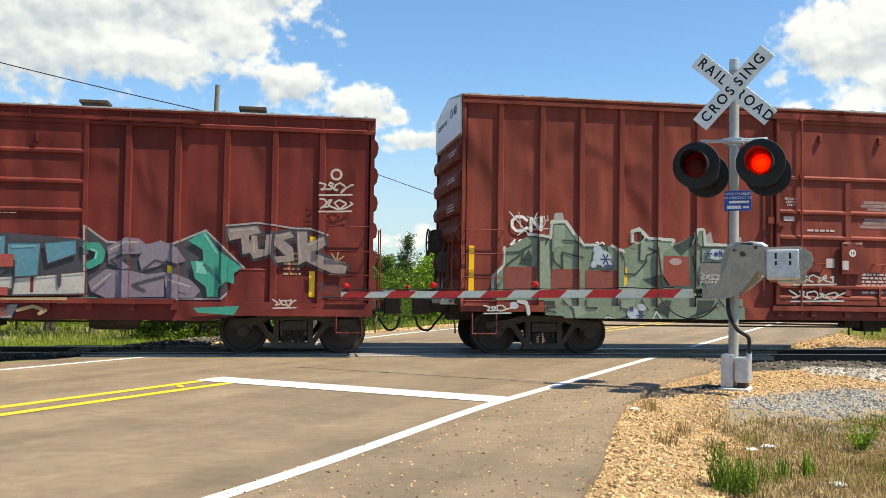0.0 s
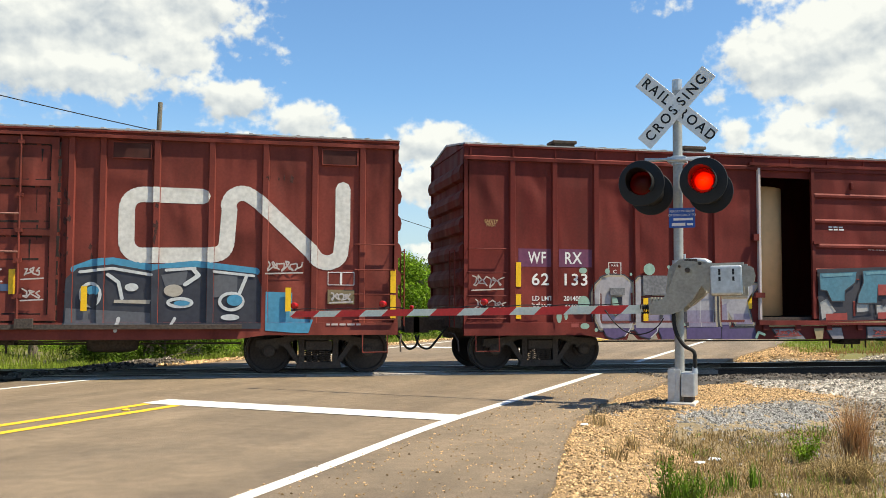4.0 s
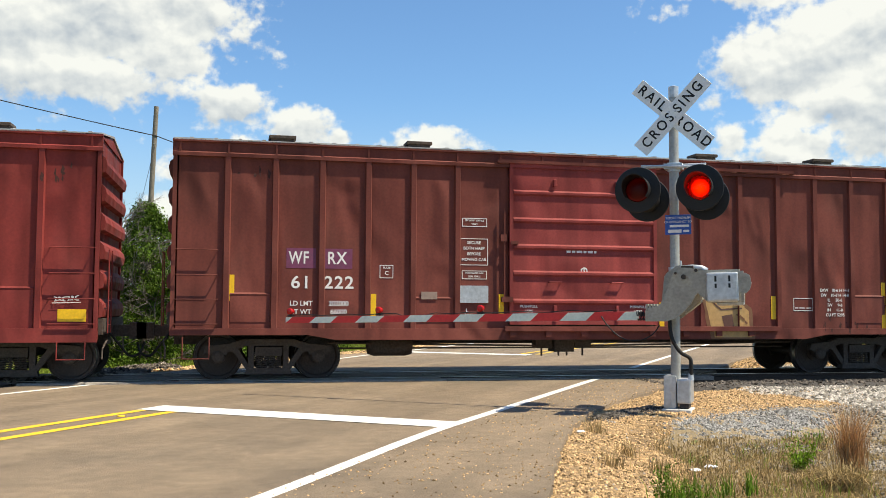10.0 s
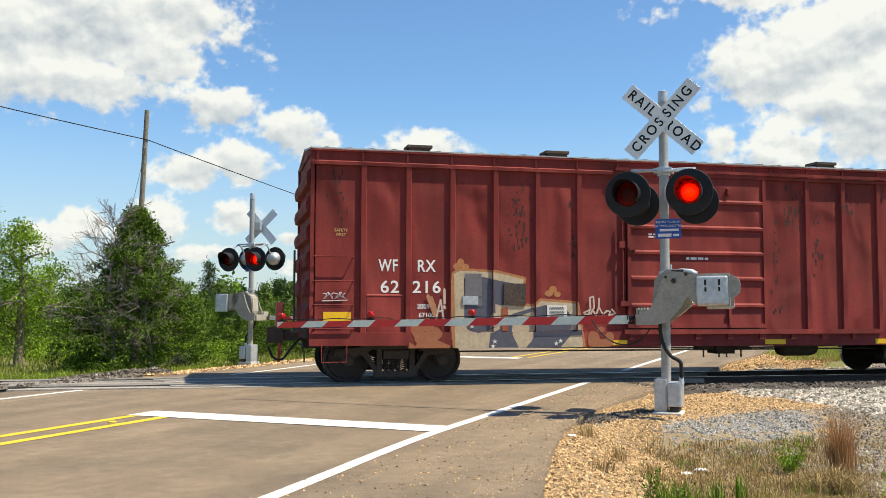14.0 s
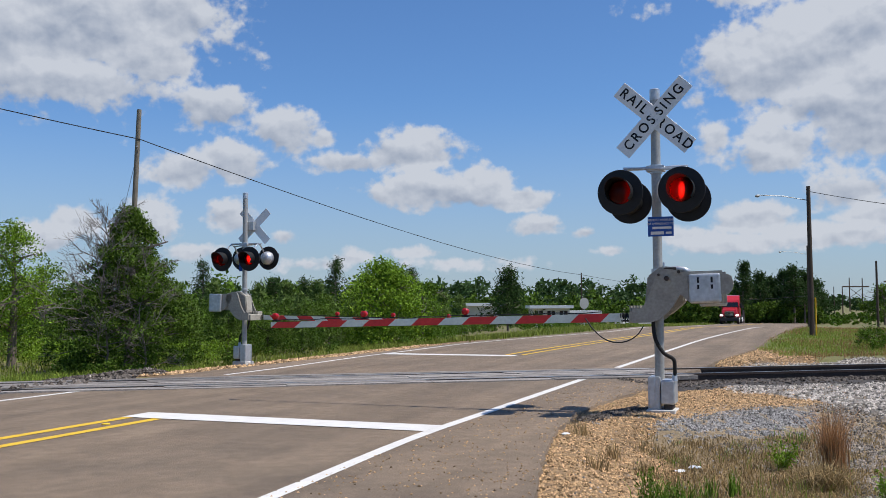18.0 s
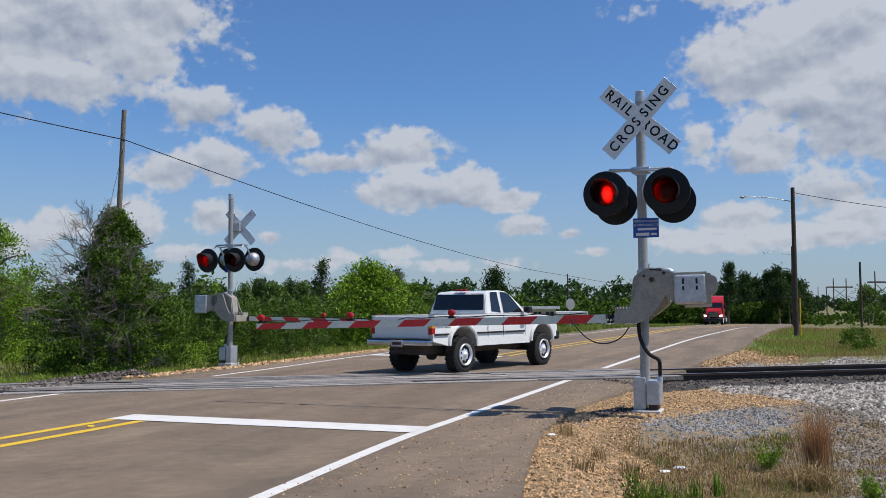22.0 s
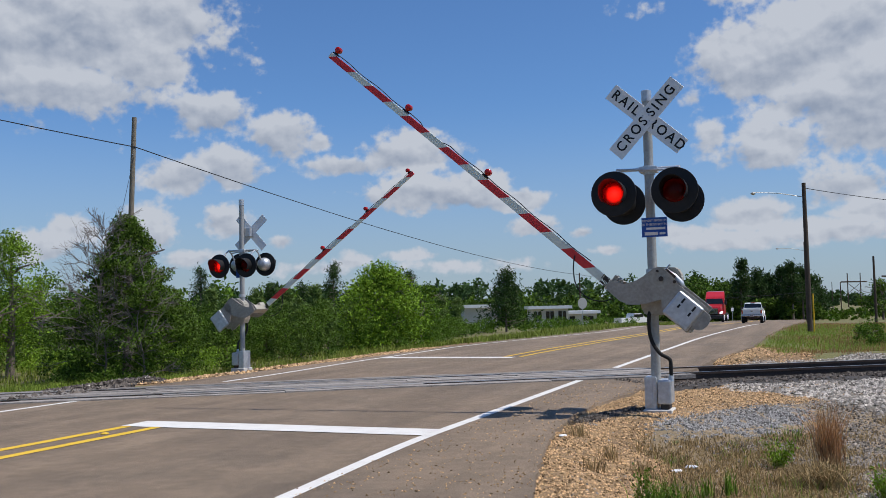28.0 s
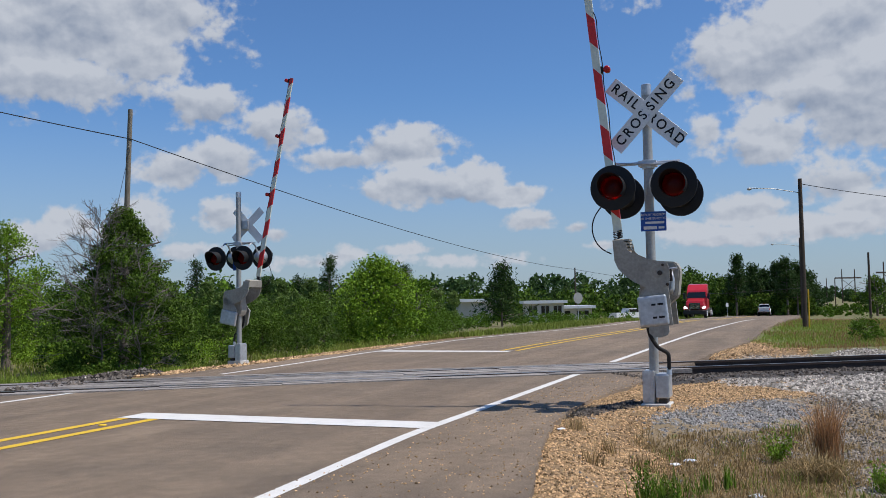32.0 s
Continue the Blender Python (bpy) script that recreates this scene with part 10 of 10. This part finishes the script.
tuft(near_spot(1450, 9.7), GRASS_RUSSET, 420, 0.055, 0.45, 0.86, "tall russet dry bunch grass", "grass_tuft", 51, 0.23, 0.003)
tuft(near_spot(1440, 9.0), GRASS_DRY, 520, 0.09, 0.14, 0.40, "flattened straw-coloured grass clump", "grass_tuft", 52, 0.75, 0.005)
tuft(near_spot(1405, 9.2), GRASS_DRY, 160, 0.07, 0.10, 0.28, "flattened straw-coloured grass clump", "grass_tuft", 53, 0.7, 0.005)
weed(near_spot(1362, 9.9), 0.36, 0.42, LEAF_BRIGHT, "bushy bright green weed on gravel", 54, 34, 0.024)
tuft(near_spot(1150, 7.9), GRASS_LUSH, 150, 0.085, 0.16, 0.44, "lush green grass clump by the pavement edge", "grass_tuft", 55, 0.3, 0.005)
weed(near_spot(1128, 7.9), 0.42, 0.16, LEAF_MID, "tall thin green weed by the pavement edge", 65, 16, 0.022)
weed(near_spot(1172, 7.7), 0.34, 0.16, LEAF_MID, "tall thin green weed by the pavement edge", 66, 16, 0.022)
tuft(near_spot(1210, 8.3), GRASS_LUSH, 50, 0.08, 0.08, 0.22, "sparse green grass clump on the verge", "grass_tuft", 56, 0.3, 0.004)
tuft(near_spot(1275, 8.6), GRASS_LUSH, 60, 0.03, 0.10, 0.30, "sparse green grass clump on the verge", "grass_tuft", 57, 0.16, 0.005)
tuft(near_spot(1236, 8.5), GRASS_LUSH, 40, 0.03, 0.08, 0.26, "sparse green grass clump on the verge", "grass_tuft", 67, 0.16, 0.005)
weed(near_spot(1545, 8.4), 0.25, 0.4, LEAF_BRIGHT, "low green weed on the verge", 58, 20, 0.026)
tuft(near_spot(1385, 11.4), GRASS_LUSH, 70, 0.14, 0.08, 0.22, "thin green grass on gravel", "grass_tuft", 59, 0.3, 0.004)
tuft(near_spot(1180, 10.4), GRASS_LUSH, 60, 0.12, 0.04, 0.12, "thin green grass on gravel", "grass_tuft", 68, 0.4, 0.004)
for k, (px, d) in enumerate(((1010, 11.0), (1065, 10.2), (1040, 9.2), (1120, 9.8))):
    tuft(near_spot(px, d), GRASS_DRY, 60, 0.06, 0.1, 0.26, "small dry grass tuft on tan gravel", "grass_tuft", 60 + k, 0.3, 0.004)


def litter(at, seed, s, mat, label, name):
    rng = random.Random(seed)
    bm = bmesh.new()
    bmesh.ops.create_icosphere(bm, subdivisions=2, radius=s)
    for v in bm.verts:
        v.co = Vector((v.co.x * 1.3, v.co.y * 0.9, v.co.z * 0.35)) * (1 + 0.35 * noise.noise(v.co * 22 + Vector((seed, 0, 0))))
    tagged(part(name, bm, mat, at=Matrix.Translation(at)), label, "litter")


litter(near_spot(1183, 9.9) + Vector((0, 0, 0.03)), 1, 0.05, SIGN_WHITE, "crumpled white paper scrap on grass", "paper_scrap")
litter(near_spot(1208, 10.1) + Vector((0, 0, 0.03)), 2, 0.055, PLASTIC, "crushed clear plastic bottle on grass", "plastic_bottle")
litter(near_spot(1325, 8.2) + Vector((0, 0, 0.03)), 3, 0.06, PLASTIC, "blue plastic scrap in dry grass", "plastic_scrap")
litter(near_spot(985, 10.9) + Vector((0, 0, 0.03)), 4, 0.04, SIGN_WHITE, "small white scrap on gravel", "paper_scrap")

# ---- poles, wires, far buildings and woods ----
def utility_pole(at, h, r, mat, label, lean=(0, 0), name="utility_pole"):
    root = thing(name, label, "utility pole", Matrix.Translation(at) @ pose(0, 0, 0, lean[0], lean[1]), group="utility poles")
    bm = bmesh.new()
    tube(bm, (0, 0, -0.5), (0, 0, h), r, r * 0.72, 12)
    part("pole", bm, mat, root)
    return root


LP = place(214, 50.0)
lpole = utility_pole(Vector((LP.x, LP.y, ground_z(LP.x, LP.y))), 12.4, 0.17, POLE, "tall weathered grey wooden utility pole", (0, 1.9))
bm = bmesh.new()
tube(bm, (0, -0.25, 10.35), (0, 0.25, 10.35), 0.03, n=6)
part("wire_bracket", bm, GALV, lpole)


def cable(name, p, q, sag, r, label):
    bm = bmesh.new()
    pts = []
    for f in np.linspace(0, 1, 40):
        v = Vector(p).lerp(Vector(q), f)
        v.z -= sag * 4 * f * (1 - f)
        pts.append(v)
    pipe(bm, pts, r, 5)
    return tagged(part(name, bm, WIRE), label, "cable")


TOP = place(230, 50.0, 10.45)
cable("overhead_cable", place(-1500, 36, 18.0), TOP, 0.5, 0.028, "single black overhead cable")
SMALL = place(1016, 150.0)
cable("overhead_cable", TOP, place(1016, 150.0, 6.2), 1.1, 0.028, "single black overhead cable")
cable("overhead_cable", place(1016, 150.0, 6.2), place(1300, 420, 9), 2.0, 0.03, "single black overhead cable")
cable("guy_wire", place(228, 50.0, 10.0), place(170, 47.0, 2.0), 0.0, 0.012, "thin guy wire from the pole")
utility_pole(Vector((SMALL.x, SMALL.y, ground_z(SMALL.x, SMALL.y))), 8.3, 0.14, POLE_DARK, "far dark utility pole")

RP = place(1420, 46.0)
rpole = utility_pole(Vector((RP.x, RP.y, ground_z(RP.x, RP.y))), 7.35, 0.13, POLE_DARK, "dark wooden street-light pole beside the road", (0, 0), "street_light_pole")


def light_arm(root, h, ln):
    bm = bmesh.new()
    d = Vector((-0.97, 0.24, 0))
    pipe(bm, [Vector((0, 0, h)), d * ln * 0.5 + Vector((0, 0, h + 0.22)), d * ln + Vector((0, 0, h + 0.28))], 0.022, 6)
    part("lamp_arm", bm, SIGNAL_GREY, root)
    bm = bmesh.new()
    lathe(bm, [(0.02, 0.0), (0.10, 0.03), (0.12, 0.08), (0.05, 0.14)], 12, Matrix.Translation(d * ln + Vector((0, 0, h + 0.16))) @ pose(0, 0, 0, 0, 0))
    part("lamp_head", bm, SIGNAL_GREY, root, "grey cobra-head street lamp")


light_arm(rpole, 6.65, 2.5)
bm = bmesh.new()
tube(bm, (0.16, -0.1, -0.05), (0.16, -0.1, 1.9), 0.035, n=8)
part("guy_guard", bm, YELLOW, rpole, "yellow plastic guy-wire guard")
RP2 = place(1416, 85.0)
rp2 = utility_pole(Vector((RP2.x, RP2.y, ground_z(RP2.x, RP2.y))), 7.4, 0.13, POLE_DARK, "dark wooden street-light pole farther on", (0, 0), "street_light_pole")
light_arm(rp2, 6.6, 2.5)
RP3 = place(1536, 90.0)
utility_pole(Vector((RP3.x, RP3.y, ground_z(RP3.x, RP3.y))), 6.4, 0.13, POLE_DARK, "dark utility pole in the field")
cable("overhead_cable", place(1420, 46.0, 6.95), place(1900, 60, 7.2), 0.5, 0.016, "thin power cable to the pole")
cable("overhead_cable", place(1110, 210, 4.0), place(1420, 90.0, 2.2), 1.0, 0.02, "thin service cable before the pines")
for px, d, h in ((1442, 260, 6.5), (1460, 300, 9), (1475, 240, 8)):
    p = place(px, d)
    utility_pole(Vector((p.x, p.y, ground_z(p.x, p.y))), h, 0.15, POLE_DARK, "far slim utility pole")


def lattice_frame(px, d, h, w):
    p = place(px, d)
    root = thing("transmission_frame", "far wooden transmission frame with crossarm", "pylon", Vector((p.x, p.y, ground_z(p.x, p.y))))
    for s in (-1, 1):
        bm = bmesh.new()
        tube(bm, (s * w * 0.3, 0, -0.5), (s * w * 0.3, 0, h), 0.3, 0.22, 6)
        part("pole", bm, POLE_DARK, root)
    bm = bmesh.new()
    box(bm, -w * 0.6, w * 0.6, -0.2, 0.2, h * 0.72, h * 0.76)
    tube(bm, (-w * 0.3, 0, h * 0.4), (w * 0.3, 0, h * 0.7), 0.12, n=5)
    tube(bm, (w * 0.3, 0, h * 0.4), (-w * 0.3, 0, h * 0.7), 0.12, n=5)
    part("crossarm", bm, POLE_DARK, root)


lattice_frame(1499, 420, 15, 11)
lattice_frame(1575, 360, 16, 11)

# sign beside the far lane, seen from behind
SG = grounded(1020, 74)
root = thing("road_sign", "grey back of a round advance-warning sign on a post", "road sign", SG)
bm = bmesh.new()
tube(bm, (0, 0, -0.2), (0, 0, 2.5), 0.03, n=6)
part("post", bm, GALV, root)
bm = bmesh.new()
lathe(bm, [(0.44, -0.004), (0.44, 0.004)], 24, Matrix.Translation((0, -0.04, 2.1)) @ pose(0, 0, 0, 90, 0, 14))
part("sign_face", bm, SIGNAL_GREY, root)
SG = grounded(1283, 140)
root = thing("road_sign", "small white square sign on a post far along the road", "road sign", SG)
bm = bmesh.new()
tube(bm, (0, 0, -0.2), (0, 0, 2.2), 0.04, n=6)
part("post", bm, GALV, root)
bm = bbox(-0.22, 0.22, -0.05, -0.04, 1.5, 2.0)
part("sign_face", bm, SIGN_WHITE, root)


def shed(px, d, length, h, depth, turn, label, wins):
    p = grounded(px, d)
    root = thing("low_building", label, "building", Matrix.Translation(p) @ pose(0, 0, 0, 0, 0, turn))
    bm = bmesh.new()
    box(bm, -length / 2, length / 2, 0, depth, -0.5, h)
    part("wall", bm, CONCRETE, root, "pale wall panels")
    bm = bmesh.new()
    box(bm, -length / 2 - 0.4, length / 2 + 0.4, -0.6, depth + 0.4, h, h + 0.35)
    part("roof", bm, SIGN_WHITE, root, "flat white roof edge")
    for k in range(wins):
        x = -length / 2 + (k + 0.5) * length / wins
        bm = bbox(x - length / wins * 0.32, x + length / wins * 0.32, -0.03, 0.03, 0.8, h - 0.3)
        w = part("window", bm, GLASS, root)
        bm = bmesh.new()
        box(bm, x - 0.05, x + 0.05, -0.05, -0.03, 0.8, h - 0.3)
        part("mullion", bm, SIGNAL_GREY, w)


shed(962, 112, 4.4, 2.2, 6, -14, "low pale building with dark windows", 3)
shed(1012, 118, 4.6, 1.6, 6, -14, "low grey annex building", 2)
shed(840, 108, 3.8, 2.4, 5, -10, "small pale concrete building", 0)


def woods(name, px0, px1, d0, d1, h0, h1, n, mat, label, seed, leaf=0.55, per=120, ragged=0.5):
    """A far tree line of many crowns, joined."""
    rng = np.random.default_rng(seed)
    pts = []
    for k in range(n):
        px, d = rng.uniform(px0, px1), rng.uniform(d0, d1)
        p = grounded(px, d)
        h = rng.uniform(h0, h1) * (1 + ragged * noise.noise(Vector((px * 0.02, seed, 0))))
        w = h * rng.uniform(0.28, 0.45)
        c = int(rng.integers(5, 9))
        for _ in range(c):
            zz = rng.uniform(0.1, 0.95)
            rr = w * math.sqrt(max(0.05, 1 - (2 * zz - 0.9) ** 2)) * rng.uniform(0.3, 1.0)
            th = rng.uniform(0, math.tau)
            pts.append(np.array([p.x + rr * math.cos(th), p.y + rr * math.sin(th), p.z + zz * h]) + rng.uniform(-1, 1, (per // c, 3)) * rng.uniform(0.3, 1, (per // c, 1)) * h * 0.16)
    ob = part(name, quads_mesh(name, np.concatenate(pts), leaf, rng, mat, 0.6), None)
    return tagged(ob, label, "woods", kind="stuff")


woods("far_woods", -260, 1240, 300, 420, 9.5, 13.5, 330, LEAF_FAR, "distant mixed green tree line", 71, 0.8, 130)
woods("middle_woods", -200, 780, 80, 150, 3.1, 4.7, 190, LEAF_MID, "green young woods behind the thicket", 72, 0.22, 170)
woods("middle_woods_dark", 740, 1180, 140, 230, 4.0, 5.4, 120, LEAF_DARK, "dark green trees behind the sheds", 73, 0.35, 150)
woods("pine_stand", 1170, 1300, 170, 210, 5.8, 7.9, 70, LEAF_DARK, "tall dark woods at the road's end", 74, 0.26, 520, 0.25)
woods("pine_stand_right", 1300, 1437, 165, 200, 6.0, 8.4, 70, PINE, "tall dark pines beside the road's end", 75, 0.26, 520, 0.3)
woods("pine_floor", 1180, 1437, 150, 166, 2.0, 4.2, 150, LEAF_DARK, "dark undergrowth below the pines", 80, 0.24, 260, 0.2)
woods("horizon_trees", 1420, 1800, 430, 560, 5, 7, 120, LEAF_FAR, "low distant tree line over the fields", 76, 0.9, 110)
woods("field_shrubs", 1420, 1760, 120, 240, 0.9, 1.9, 130, LEAF_MID, "green shrubs in the far field", 77, 0.22, 90)
woods("side_woods", -2600, -260, 60, 140, 5, 8, 260, LEAF_MID, "green woods beyond the field", 78, 0.4, 90)
woods("side_woods_right", 1800, 4200, 120, 260, 6, 10, 200, LEAF_FAR, "green woods beyond the fields", 79, 0.6, 80)
for k, (px, d, h) in enumerate(((1300, 150, 11.8), (1330, 156, 10.2), (1345, 160, 9.4), (1372, 158, 10.8), (1390, 150, 11.2), (1408, 152, 10.4), (1424, 158, 8.8))):
    pine(grounded(px, d), h * 0.80, 4.6, "tall ragged pine at the road's end", 90 + k, 0.35, 12, leaf=0.14)
# shrub in the field beyond the rails
broadleaf(grounded(1525, 34), 0.85, 1.35, LEAF_MID, "low green field shrub", 99, 40, 70, 0.035, 0.05, "field_shrub", "shrub", 0.03)
broadleaf(grounded(1548, 150), 5.8, 8.0, LEAF_DARK, "dark field tree far off", 100, 40, 90, 0.2, 0.05)

# ---- what moves ----
GATE_ROWS = [(0, -1.25, -1.25), (24.2, -1.25, -1.25), (24.6, 0.0, -1.0), (25.0, 2.5, 0.5), (25.5, 9.75, 8.25), (26.2, 19.5, 17.0), (27.0, 29.5, 26.5), (27.5, 35.25, 32.0), (28.0, 41.0, 37.0), (29.0, 52.0, 47.5), (30.0, 63.0, 58.0), (31.0, 73.25, 68.0), (32.0, 84.25, 78.5)]
# pickup: seconds, metres along the road, metres across, heading off the road's line
PICKUP_ROWS = [(0, -190, -2.6, 0), (15.0, -60, -2.4, 0), (19.0, -21.5, -1.6, 3), (20.0, -12.75, -1.55, 5), (20.5, -8.9, -1.75, 2), (21.0, -4.95, -2.02, -5), (21.5, -1.6, -1.25, -14), (22.0, 1.75, 0.1, -16), (22.5, 5.4, 1.35, -13), (23.0, 9.4, 2.25, -9), (23.5, 15.0, 2.74, -5), (24.0, 21.2, 2.80, -2), (24.5, 27.4, 2.76, -1), (25.0, 33.6, 2.76, -1), (25.5, 39.6, 2.92, -1), (26.5, 51.5, 3.10, -1), (27.5, 63.0, 3.15, 0), (28.0, 70.0, 3.10, 0), (29.0, 85.0, 3.0, 1), (30.0, 100.0, 2.8, 1), (31.0, 117.0, 2.5, 1), (32.0, 135.0, 2.1, 1)]
TRACTOR_ROWS = [(0, 150, -3.0), (12, 120, -2.9), (16, 106, -2.6), (19, 103, -2.3), (24, 101, -2.75), (26, 98.5, -3.1), (28, 95, -3.35), (30, 90, -3.45), (32, 83, -3.6)]


def motions():
    heading = math.degrees(math.atan2(U.y, U.x))
    times = list(np.arange(0, 33, 1.0))
    for car, cx in CARS:
        walk(car, [(t, Matrix.Translation((cx + train_x(t), 0, RAIL_Z))) for t in times])
    span_x = train_x(32) - train_x(0)
    n = int(math.degrees(span_x / 0.42) / 80) + 2
    for w, x in WHEELS:
        rows = []
        for k in range(n + 1):
            t = 32.0 * k / n
            rows.append((t, pose(x, 0, 0.42, 0, math.degrees((train_x(t) - train_x(0)) / 0.42))))
        walk(w, rows)
    # the flashers: added discs show their glowing face in turn, left and right, until the gate is up
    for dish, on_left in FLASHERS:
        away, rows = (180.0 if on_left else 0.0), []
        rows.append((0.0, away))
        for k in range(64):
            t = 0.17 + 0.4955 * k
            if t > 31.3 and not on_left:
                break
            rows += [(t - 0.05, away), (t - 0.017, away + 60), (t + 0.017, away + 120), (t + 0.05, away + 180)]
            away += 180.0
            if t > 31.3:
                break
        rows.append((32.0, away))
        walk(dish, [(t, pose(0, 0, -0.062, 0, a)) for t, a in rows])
    walk(GATE_NEAR, [(t, gate_at(NEAR_AT, a)) for t, a, b in GATE_ROWS])
    walk(GATE_FAR, [(t, gate_at(FAR_AT, b)) for t, a, b in GATE_ROWS])
    walk(PICKUP, [(t, Matrix.Translation(road_at(a, b, dip(a))) @ pose(0, 0, 0, 0, 0, heading + h)) for t, a, b, h in PICKUP_ROWS])
    for w, r in PICKUP_WHEELS:
        at = w.location.copy()
        rows = []
        for (t0, a0, *_), (t1, a1, *_) in zip(PICKUP_ROWS, PICKUP_ROWS[1:]):
            k = int(math.degrees((a1 - a0) / r) / 80) + 1
            rows += [(t0 + (t1 - t0) * i / k, pose(*at, 0, math.degrees((a0 + (a1 - a0) * i / k + 190) / r))) for i in range(k)]
        rows.append((32.0, pose(*at, 0, math.degrees((PICKUP_ROWS[-1][1] + 190) / r))))
        keep = [rows[0]]
        for q in rows[1:]:
            if frame(q[0]) > frame(keep[-1][0]):
                keep.append(q)
        walk(w, keep)
    walk(TRACTOR, [(t, Matrix.Translation(road_at(a, b, dip(a))) @ pose(0, 0, 0, 0, 0, heading + 180)) for t, a, b in TRACTOR_ROWS])


motions()
